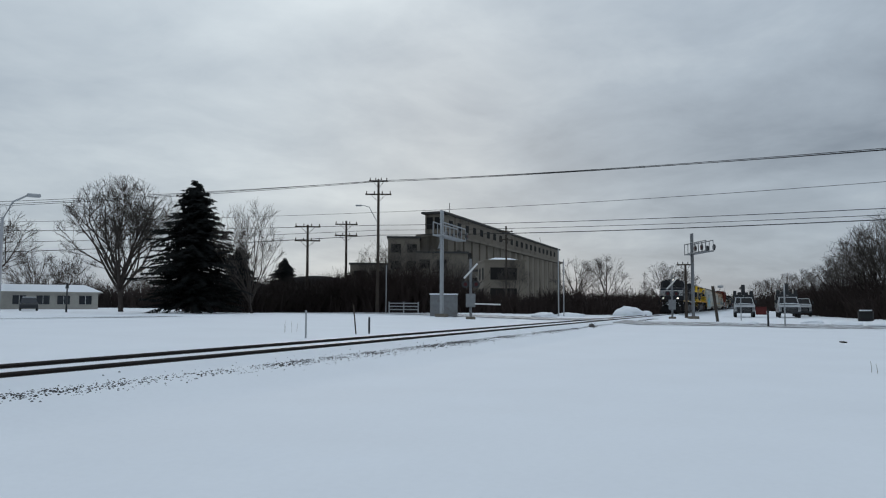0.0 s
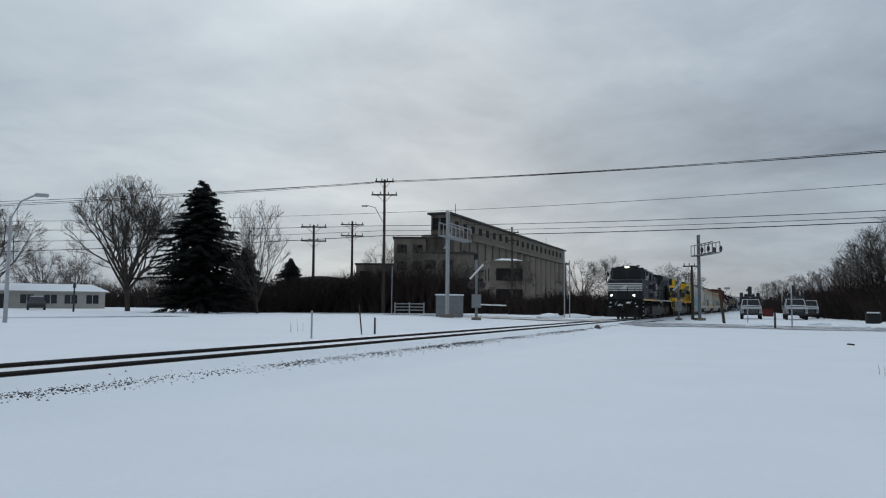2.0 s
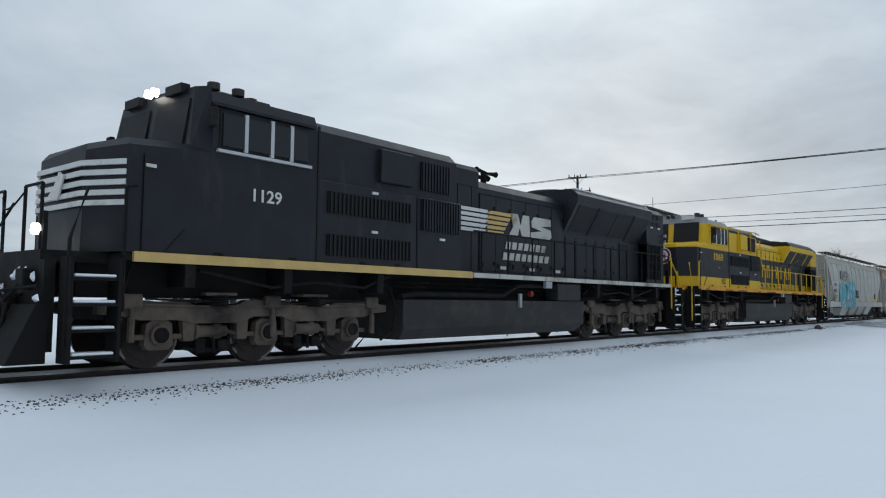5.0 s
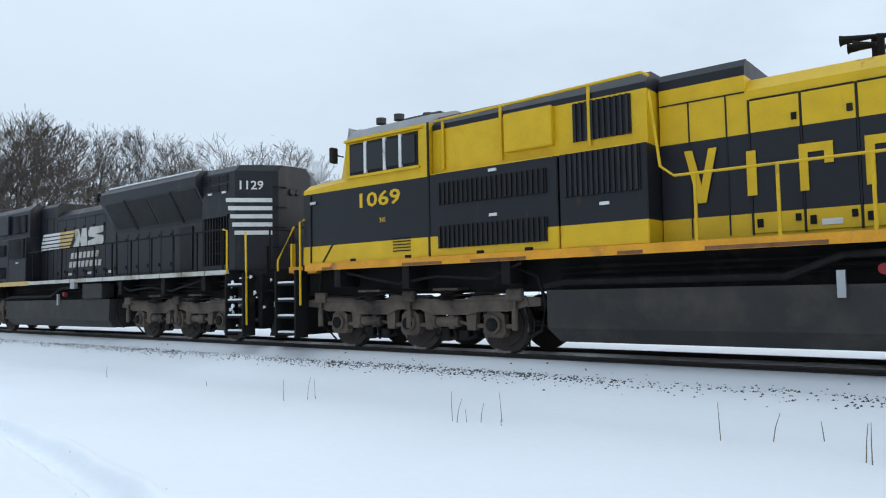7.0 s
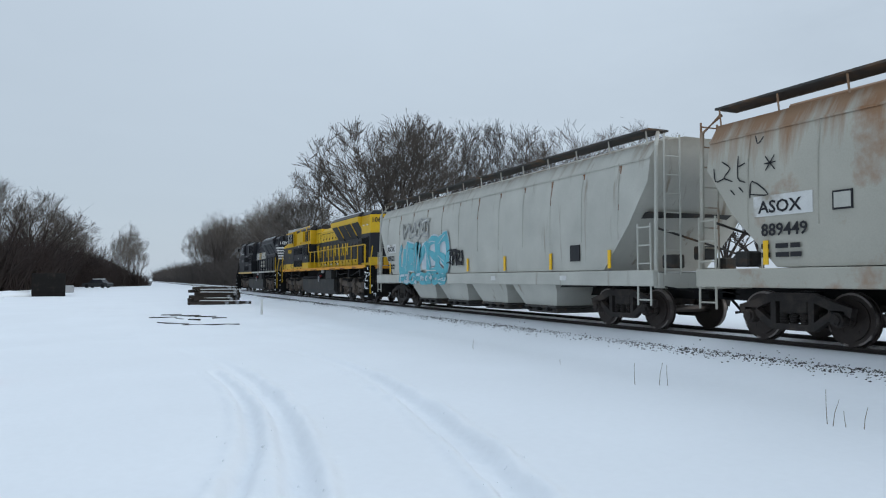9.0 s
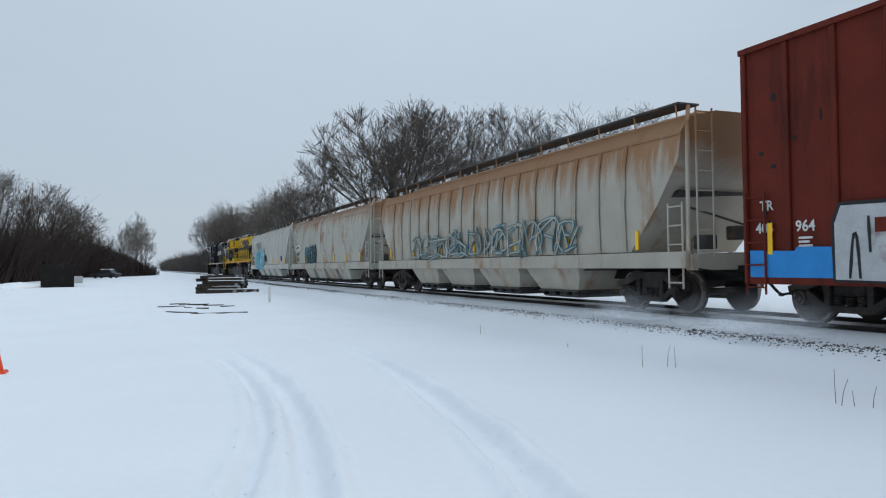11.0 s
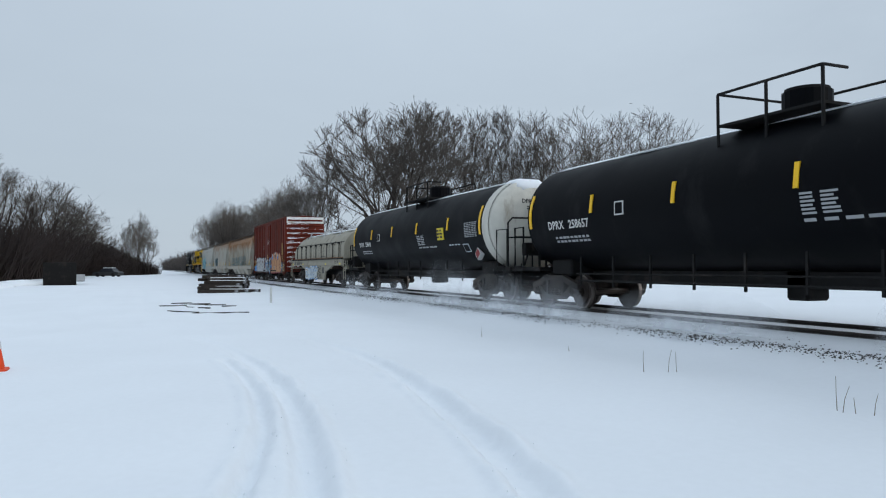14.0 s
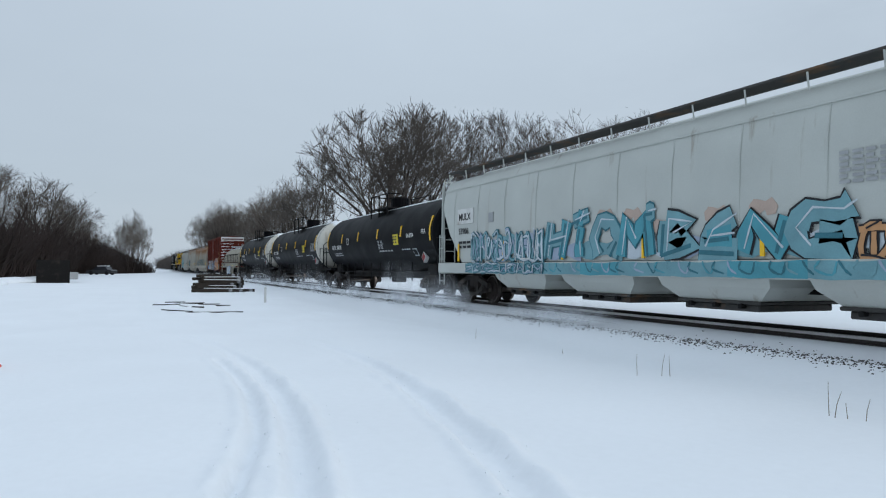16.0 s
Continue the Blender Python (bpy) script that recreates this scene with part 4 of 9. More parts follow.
    part("upper_hood", loft(bmesh.new(), [[(x, -1.36, 3.3), (x, -1.36, 4.26), (x, -1.15, 4.46), (x, 1.15, 4.46), (x, 1.36, 4.26), (x, 1.36, 3.3)] for x in (-6.28, -2.05)]), body, L)
    part("upper_box", B(-4.6, -3.65, -1.48, -1.2, 3.5, 4.18, 0.02), body, L)
    vent_grid(L, -6.05, -3.75, 2.72, 3.12, -1.51, n=22, bar="mesh")
    vent_grid(L, -6.05, -3.75, 1.92, 2.32, -1.51, n=22, bar="mesh")
    vent_grid(L, -3.42, -2.12, 2.6, 3.28, -1.51, n=14)
    vent_grid(L, -3.3, -2.3, 3.5, 4.12, -1.37, n=10)
    part("door_line", B(-6.3, -6.26, -1.515, -1.49, 1.8, 4.3), "mesh", L)
    for x in (-1.55, -1.0):
        part("door_seam", B(x - 0.01, x + 0.01, -1.012, -0.99, 1.85, 3.9), "mesh", L)
    part("door_seam", B(-2.0, -0.73, -1.012, -0.99, 3.9, 3.92), "mesh", L)
    part("hood_box", loft(bmesh.new(), [[(x, -1.0, 1.77), (x, -1.0, 4.3), (x, -0.9, 4.42), (x, 0.9, 4.42), (x, 1.0, 4.3), (x, 1.0, 1.77)] for x in (-2.0, -0.72)]), body, L)
    # long hood with doors
    hood = part("long_hood", loft(bmesh.new(), [[(x, -1.0, 1.77), (x, -1.0, 3.92), (x, -0.8, 4.12), (x, 0.8, 4.12), (x, 1.0, 3.92), (x, 1.0, 1.77)] for x in (-0.72, 3.4)]), body, L)
    for k in range(6):
        x = -0.68 + k * 0.68
        d = part("hood_door", B(x + 0.015, x + 0.665, -1.022, -0.995, 1.86, 3.76, 0.006), body, hood)
        for z in (2.0, 3.4):
            part("latch", B(x + 0.56, x + 0.63, -1.04, -1.02, z, z + 0.1), "under", d)
        part("door_seam", B(x - 0.012, x + 0.012, -1.026, -1.0, 1.84, 3.78), "mesh", d)
        part("door_seam", B(x + 0.02, x + 0.66, -1.026, -1.0, 3.765, 3.785), "mesh", d)
        part("latch", B(x + 0.06, x + 0.14, -1.036, -1.02, 1.94, 2.06), "under", d)
        if k % 2:
            part("notice", B(x + 0.2, x + 0.45, -1.028, -1.02, 1.92, 2.0), "white", d)
    rear = part("radiator_hood", B(3.4, 8.45, -1.0, 1.0, 1.77, 4.1), body, L)
    for k in range(6):
        x = 3.5 + k * 0.62
        if abs(x - 6.75) < 0.3:
            continue
        d = part("hood_door", B(x, x + 0.58, -1.022, -0.995, 1.86, 2.98, 0.006), body, rear)
        part("door_seam", B(x - 0.03, x - 0.008, -1.026, -1.0, 1.84, 3.0), "mesh", d)
        for z in (2.0, 2.8):
            part("latch", B(x + 0.48, x + 0.55, -1.04, -1.02, z, z + 0.1), "under", d)
    part("dark_door", B(6.95, 7.55, -1.03, -0.99, 1.85, 3.02), "mesh", rear)
    fl = bmesh.new()
    loft(fl, [[(x, -1.0, 3.1), (x, -1.5, 3.98), (x, -1.5, 4.2), (x, -1.3, 4.38), (x, 1.3, 4.38), (x, 1.5, 4.2), (x, 1.5, 3.98), (x, 1.0, 3.1)] for x in (3.35, 8.45)])
    flare = part("radiator_flare", fl, body, L)
    for k in range(4):
        a, b = 3.55 + k * 1.22, 3.55 + k * 1.22 + 1.14
        g = bmesh.new()
        loft(g, [[(a, -1.06, 3.18), (a, -1.47, 3.9), (b, -1.47, 3.9), (b, -1.06, 3.18)], [(a, -1.02, 3.2), (a, -1.42, 3.92), (b, -1.42, 3.92), (b, -1.02, 3.2)]])
        pane = part("radiator_screen", g, "mesh", flare)
        if k % 2 == 0:
            part("screen_bar", T([(b + 0.04, -1.05, 3.14), (b + 0.04, -1.49, 3.92)], 0.03, 4), body, pane)
    for x in (4.3, 6.0, 7.7):
        part("fan_cowl", disc(bmesh.new(), (x, 0, 4.43), 0.75, 0.1, 24, "Z"), "dark_roof", flare)
    part("roof_edge", T([(3.5, -1.3, 4.4), (8.4, -1.3, 4.4)], 0.02, 4), "snow", flare, "thin snow along the roof edge")
    tail = bmesh.new()
    loft(tail, [[(x, -w, 1.77), (x, -w, 4.2), (x, -w + 0.15, 4.36), (x, w - 0.15, 4.36), (x, w, 4.2), (x, w, 1.77)] for x, w in ((9.58, 1.3), (9.85, 1.3), (10.45, 0.62), (10.52, 0.5))])
    tl = part("rear_hood", tail, body, L)
    part("rear_hood_top", loft(bmesh.new(), [[(x, -1.3, 3.12), (x, -1.3, 4.2), (x, -1.15, 4.36), (x, 1.15, 4.36), (x, 1.3, 4.2), (x, 1.3, 3.12)] for x in (8.45, 9.578)]), body, L)
    part("rear_hood_base", B(8.45, 9.578, -1.3, 1.3, 1.77, 1.9), body, L)
    part("compressor", disc(B(8.5, 9.3, -0.45, 0.5, 1.9, 2.45, 0.05), (9.0, -0.1, 2.6), 0.26, 0.7, 14), "under", L)
    for s in (-1, 1):
        gr = part("grille", B(8.47, 8.54, s * 1.3 - 0.02, s * 1.3 + 0.02, 1.9, 3.12), "mesh", tl)
        for k in range(9):
            x = 8.6 + k * 0.118
            part("slat", B(x - 0.014, x + 0.014, s * 1.3 - 0.03, s * 1.3 + 0.02, 1.9, 3.12), "mesh", gr)
        for z in (2.2, 2.5, 2.8):
            part("cross_bar", B(8.5, 9.58, s * 1.3 - 0.012, s * 1.3 + 0.012, z - 0.012, z + 0.012), "mesh", gr)
    part("grille_frame", B(8.5, 9.6, -1.345, -1.302, 3.1, 3.15), body, tl)
    for sx in (-1, 1):
        for dx in (0.4, 2.7, 4.6):
            x = sx * (4.2 + dx)
            part("frame_bracket", B(x - 0.09, x + 0.09, -1.5, -0.95, 1.2 + 0.1 * math.sin(dx * 7), 1.645, 0.01), "under", L)
        part("cable", T([(sx * 4.3, -1.45, 1.6), (sx * 5.0, -1.42, 1.34), (sx * 6.2, -1.42, 1.42), (sx * 7.2, -1.42, 1.3), (sx * 8.6, -1.4, 1.55)], 0.028, 6), "under", L)
        part("sand_pipe", T([(sx * 9.6, -1.2, 1.6), (sx * 9.75, -1.15, 1.0), (sx * 9.55, -0.85, 0.35)], 0.03, 6), "under", L)
    for k in range(34):
        y, z = rng.uniform(-1.62, 1.0) if k % 2 else rng.uniform(-1.64, -1.3), rng.uniform(0.25, 1.62)
        x = 10.86 if y > -1.25 else rng.uniform(9.96, 10.7)
        w, t3 = rng.uniform(0.015, 0.06), rng.uniform(0.015, 0.1)
        part("plastered_snow", loft(bmesh.new(), [[(x - w, y - 0.02, z - t3), (x + w, y - 0.03, z - t3 * 0.7), (x + w * 0.8, y + 0.03, z), (x - w * 0.8, y + 0.03, z)],
                                                  [(x - w * 0.8, y - 0.02, z + t3 * 0.7), (x + w * 0.5, y - 0.02, z + t3), (x + w * 0.5, y + 0.02, z + t3 * 0.8), (x - w * 0.5, y + 0.02, z + t3 * 0.6)]]), "snow", L)
    for r in range(2):
        for k in range(3):
            lv = bmesh.new()
            for q in range(4):
                box(lv, 8.55 + k * 0.36, 8.85 + k * 0.36, -1.33, -1.29, 3.75 + r * 0.24 + q * 0.045, 3.77 + r * 0.24 + q * 0.045)
            part("louvre", lv, body if not virginian else "virginian", tl)
    for z in (2.3, 2.8, 3.3, 3.8):
        part("rung", T([(10.46, -0.62, z), (10.58, -0.62, z), (10.58, -0.3, z), (10.46, -0.3, z)], 0.015, 5), "under", tl)
    rl = bmesh.new()
    for yy in (-0.1, 0.1):
        disc(rl, (10.54, yy, 3.72), 0.09, 0.08, 14, "X")
    part("rear_light", rl, "glass", tl)
    # horn
    hb = bmesh.new()
    box(hb, 0.68, 0.98, -0.2, 0.2, 4.0, 4.2)
    horn = part("horn", hb, "under", L, "black air horn cluster on the hood")
    for dx, yy, z in ((-0.46, -0.1, 4.62), (-0.4, 0.12, 4.55), (0.55, -0.02, 4.62), (-0.28, -0.2, 4.48), (0.46, 0.18, 4.52)):
        part("trumpet", T([(0.83, yy, z - 0.02), (0.83 + dx * 0.55, yy, z), (0.83 + dx * 0.9, yy, z + 0.01), (0.83 + dx, yy, z + 0.01)], 0.03, 8, 0.085), "under", horn)
    part("horn_mount", T([(0.83, 0, 4.15), (0.83, 0, 4.64)], 0.09, 6), "under", horn)
    # side handrails
    hr_m = rail if virginian else "under"
    for s in (-1, 1):
        posts = [(-1.3 + k * 1.1, s * 1.54, 2.74) for k in range(11)]
        start = [(-1.6, s * 1.54, 2.74)] if not virginian else [(-1.95, s * 1.5, 4.05), (-1.8, s * 1.54, 2.9), (-1.6, s * 1.54, 2.74)]
        handrail(L, start + [(9.8, s * 1.54, 2.74)], posts, 1.76, hr_m, "handrail", 0.022)
    if virginian:
        for k in range(9):
            part("sill_rust", B(-9.2 + k * 2.1 + 0.4 * math.sin(k * 2.7), -8.9 + k * 2.1 + 0.9 * abs(math.sin(k * 1.9)), -1.564, -1.555, 1.635, 1.69), "rust", L)
        part("roof_rail", T([(-6.2, -1.4, 4.32), (-2.1, -1.4, 4.4), (-1.95, -1.5, 4.3)], 0.025, 6), "yellow", L)
        for x in (-6.0, -4.7, -3.0):
            part("roof_rail_post", T([(x, -1.4, 3.4), (x, -1.4, 4.35)], 0.03, 6), "yellow", L)
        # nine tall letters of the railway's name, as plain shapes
        for k, w in enumerate((0.44, 0.2, 0.42, 0.46, 0.16, 0.44, 0.16, 0.46, 0.44)):
            x = -1.62 + k * 0.79
            z1 = 3.16 if k == 0 else 3.04
            if k in (1, 4, 6):
                bm = B(x + 0.1, x + 0.1 + 0.13, -1.048, -1.03, 2.4, z1)
            elif k in (0, 7):
                bm = P([(x, z1 if k == 0 else 2.4), (x + 0.12, z1 if k == 0 else 2.4), (x + 0.24, 2.62 if k == 0 else 2.86), (x + 0.36, z1 if k == 0 else 2.4), (x + 0.48, z1 if k == 0 else 2.4), (x + 0.3, 2.36 if k == 0 else 3.04), (x + 0.18, 2.36 if k == 0 else 3.04)], -1.048, -1.03)
            else:
                bm = box(box(box(bmesh.new(), x, x + 0.11, -1.048, -1.03, 2.4, z1), x + w - 0.11, x + w, -1.048, -1.03, 2.4 if k != 2 else 2.75, z1), x + 0.11, x + w - 0.11, -1.047, -1.031, z1 - 0.12 if k in (2, 3) else 2.6, z1 if k in (2, 3) else 2.75)
            part("name_letter", bm, "yellow", L)
        letters("1069", 0.4, -8.22, 2.86, -1.507, "yellow", L, wide=1.55)
        letters("NS", 0.13, -7.55, 2.52, -1.507, "yellow", L)
        letters("1069", 0.32, 0.05, 3.8, -0.012, "black_paint", L, wide=1.05).matrix_basis = pose(9.85, -1.3, 0, 0, 0, 48.6)
        lo = bmesh.new()
        for q in range(5):
            box(lo, -7.2, -6.75, -1.515, -1.498, 1.92 + q * 0.06, 1.94 + q * 0.06)
        part("louvre", lo, "under", L)
    else:
        letters("1129", 0.3, -7.75, 2.75, -1.507, "white", L, wide=1.1)
        letters("1129", 0.3, 0.06, 3.74, -0.012, "white", L, wide=1.05).matrix_basis = pose(9.85, -1.3, 0, 0, 0, 48.6)
        # speed stripes and railway emblem as plain shapes
        for k in range(5):
            z = 2.8 + k * 0.125
            part("speed_stripe", P([(-1.95 + k * 0.05, z), (-0.45 - (4 - k) * 0.02, z), (-0.45 + k * 0.05, z + 0.085), (-1.9 + k * 0.05, z + 0.085)], -1.05, -1.03), "white", L)
            part("speed_stripe", P([(-0.42, z), (0.25 + k * 0.1, z), (0.32 + k * 0.1, z + 0.085), (-0.42 + 0.04, z + 0.085)], -1.05, -1.03), "gold", L)
        part("emblem_shape", P([(0.55, 2.82), (0.95, 2.82), (1.05, 3.06), (1.15, 2.82), (1.55, 2.82), (1.5, 3.41), (1.2, 3.41), (1.1, 3.10), (0.95, 3.41), (0.62, 3.41), (0.75, 3.06)], -1.05, -1.03), "stripe", L, "white railway emblem shape")
        part("emblem_shape", P([(1.6, 2.80), (2.5, 2.80), (2.66, 2.92), (2.62, 3.10), (2.1, 3.17), (2.62, 3.22), (2.6, 3.41), (1.75, 3.41), (1.62, 3.28), (1.66, 3.12), (2.15, 3.05), (1.6, 2.98)], -1.05, -1.03), "stripe", L, "white railway emblem shape")
        for z0, xa, n in ((2.46, 0.4, 7), (2.17, 0.28, 8)):
            for k in range(n):
                x = xa + k * 0.285
                part("name_bar", P([(x, z0), (x + 0.19, z0), (x + 0.24, z0 + 0.19), (x + 0.05, z0 + 0.19)], -1.05, -1.03), "stripe", L)
        for k in range(5):
            z = 2.62 + k * 0.2
            part("tail_stripe", B(-0.02 - 0.05 * k, 0.88, -0.016, 0.01, z, z + 0.1), "white", L).matrix_basis = pose(9.86, -1.29, 0, 0, 0, 48.6)
    for k, (x, z) in enumerate(((-4.9, 3.2), (-4.9, 2.42), (-2.8, 2.42), (8.75, 3.68), (9.35, 3.68), (-9.6, 3.05))):
        part("notice", B(x, x + 0.16, -1.53 if x < 0 else -1.335, -1.5 if x < 0 else -1.29, z, z + 0.05), "white", L)
    MOVERS.append((L, x0))
    return L


def car_truck(parent, cx, mat="truck_black"):
    """Two-axle freight truck: open cast side frames, spring nests, bolster, bearings and brake gear."""
    top = [(-1.12, 0.48), (-1.16, 0.64), (-0.82, 0.73), (-0.42, 0.87), (0.42, 0.87), (0.82, 0.73), (1.16, 0.64), (1.12, 0.48), (0.97, 0.56), (0.78, 0.58), (0.42, 0.72), (-0.42, 0.72), (-0.78, 0.58), (-0.97, 0.56)]
    low = [(-0.86, 0.5), (-0.44, 0.22), (0.44, 0.22), (0.86, 0.5), (0.76, 0.58), (0.38, 0.33), (-0.38, 0.33), (-0.76, 0.58)]
    bg = part("truck", B(-0.3, 0.3, -1.08, 1.08, 0.5, 0.78, 0.03), mat, parent, "grimy cast steel two-axle truck", m=pose(cx, 0, 0))
    for s in (-1, 1):
        y0, y1 = sorted((s * 0.98, s * 1.12))
        fr = prism(bmesh.new(), top, y0, y1)
        prism(fr, low, y0 + 0.005, y1 - 0.005)
        for x in (-0.39, 0.39):
            prism(fr, [(x - 0.055, 0.28), (x + 0.055, 0.28), (x + 0.055, 0.76), (x - 0.055, 0.76)], y0 + 0.008, y1 - 0.008)
        part("side_frame", fr, mat, bg)
    for x in (-0.21, 0, 0.21):
        part("spring", loft(bmesh.new(), [[(x + math.cos(q * math.tau / 10) * r, -1.04 + math.sin(q * math.tau / 10) * r, 0.33 + k * 0.024) for q in range(10)]
                                          for k, r in enumerate((0.085, 0.06, 0.085, 0.06, 0.085, 0.06, 0.085, 0.06, 0.085))]), mat, bg)
    for ax in (-0.9, 0.9):
        ws = part("wheelset", WS_CAR, None, bg, m=pose(ax, 0, 0.44))
        WHEELS.append((ws, ax, 0.44))
        for s in (-1, 1):
            be = disc(bmesh.new(), (ax, s * 1.08, 0.44), 0.125, 0.16, 16)
            disc(be, (ax, s * 1.18, 0.44), 0.085, 0.06, 12)
            for q in range(3):
                disc(be, (ax + math.cos(q * 2.09 + 0.5) * 0.05, s * 1.215, 0.44 + math.sin(q * 2.09 + 0.5) * 0.05), 0.016, 0.02, 6)
            part("bearing", be, mat, bg)
            part("bearing_adapter", B(ax - 0.13, ax + 0.13, s * 1.05 - 0.07, s * 1.05 + 0.07, 0.53, 0.6, 0.01), "under", bg)
    for sx in (-1, 1):
        part("brake_beam", T([(sx * 0.42, -0.75, 0.36), (sx * 0.36, 0, 0.33), (sx * 0.42, 0.75, 0.36)], 0.045, 6), "under", bg)
        part("brake_shoe", P([(sx * 0.45, 0.28), (sx * 0.51, 0.42), (sx * 0.48, 0.55), (sx * 0.41, 0.5), (sx * 0.41, 0.32)], -0.83, -0.7), "under", bg)
    part("side_bearing", B(-0.2, 0.2, -0.78, -0.52, 0.78, 0.9, 0.02), "under", bg)


def car_ends(parent, half, mat, z=0.85):
    part("centre_sill", B(-half - 0.2, half + 0.2, -0.3, 0.3, 0.68, 1.0), "under", parent)
    for sx in (-1, 1):
        part("coupler", B(*sorted((sx * (half + 0.1), sx * (half + 0.85))), -0.15, 0.15, 0.68, 0.98, 0.05), "under", parent)
        part("air_hose", T([(sx * (half + 0.1), 0.3, 0.8), (sx * (half + 0.5), 0.3, 0.45), (sx * (half + 0.75), 0.15, 0.4)], 0.03), "under", parent)
        part("cut_lever", T([(sx * (half + 0.12), -1.4, 0.95), (sx * (half + 0.2), -0.3, 0.8)], 0.018), "under", parent)


def ladder(parent, x, y, z0, z1, w, mat, along="x", rungs=None):
    bm = bmesh.new()
    d = (w / 2, 0) if along == "x" else (0, w / 2)
    for s in (-1, 1):
        tube(bm, [(x + s * d[0], y + s * d[1], z0), (x + s * d[0], y + s * d[1], z1)], 0.022, 5)
    n = rungs or int((z1 - z0) / 0.38)
    for k in range(n):
        z = z0 + 0.12 + k * (z1 - z0 - 0.2) / max(1, n - 1)
        tube(bm, [(x - d[0], y - d[1], z), (x + d[0], y + d[1], z)], 0.016, 5)
    part("ladder", bm, mat, parent)


def ribbon(pts, w, y, swell=None, sharp=False):
    """A flat sprayed band through points in x and z, on a side that faces -y."""
    p = [Vector(q) for q in pts]
    p = [p[0] * 2 - p[1]] + p + [p[-1] * 2 - p[-2]]
    line = []
    for i in range(1, len(p) - 2):
        for u in ((0.0, 0.5) if sharp else (0.0, 0.34, 0.67)):
            a, b, c, d = p[i - 1:i + 3]
            line.append(b.lerp(c, u) if sharp else 0.5 * (2 * b + (c - a) * u + (2 * a - 5 * b + 4 * c - d) * u * u + (3 * b - a - 3 * c + d) * u ** 3))
    line.append(p[-2])
    bm, rows = bmesh.new(), []
    for i, q in enumerate(line):
        d = line[min(i + 1, len(line) - 1)] - line[max(i - 1, 0)]
        n = Vector((-d.y, d.x)).normalized() * (w / 2 * (swell[i % len(swell)] if swell else 1.0))
        rows.append([bm.verts.new((q.x + n.x, y, q.y + n.y)), bm.verts.new((q.x - n.x, y, q.y - n.y)),
                     bm.verts.new((q.x - n.x, y + 0.003, q.y - n.y)), bm.verts.new((q.x + n.x, y + 0.003, q.y + n.y))])
    for a, b in zip(rows, rows[1:]):
        for k in range(4):
            bm.faces.new((a[k], a[(k + 1) % 4], b[(k + 1) % 4], b[k]))
    bm.faces.new(rows[0][::-1])
    bm.faces.new(rows[-1])
    bmesh.ops.recalc_face_normals(bm, faces=bm.faces)
    return bm


GLYPHS = [[[(0.1, 0), (0.05, 0.5), (0.2, 1), (0.75, 0.95), (0.85, 0.5), (0.8, 0)], [(0.2, 0.45), (0.75, 0.5)]],
          [[(0.85, 0.9), (0.3, 1), (0.1, 0.7), (0.8, 0.4), (0.7, 0.05), (0.05, 0.1)]],
          [[(0.1, 1), (0.15, 0.5), (0.1, 0)], [(0.15, 0.55), (0.8, 1)], [(0.2, 0.5), (0.85, 0)]],
          [[(0.15, 0), (0.12, 0.95), (0.7, 0.98), (0.85, 0.7), (0.2, 0.5)], [(0.3, 0.45), (0.9, 0)]],
          [[(0.8, 0.85), (0.3, 1), (0.08, 0.5), (0.35, 0), (0.85, 0.15), (0.8, 0.5), (0.5, 0.45)]],
          [[(0.05, 0), (0.1, 1), (0.5, 0.4), (0.88, 1), (0.9, 0)]],
          [[(0.85, 1), (0.15, 0.95), (0.12, 0.05), (0.85, 0)], [(0.15, 0.5), (0.7, 0.52)]]]


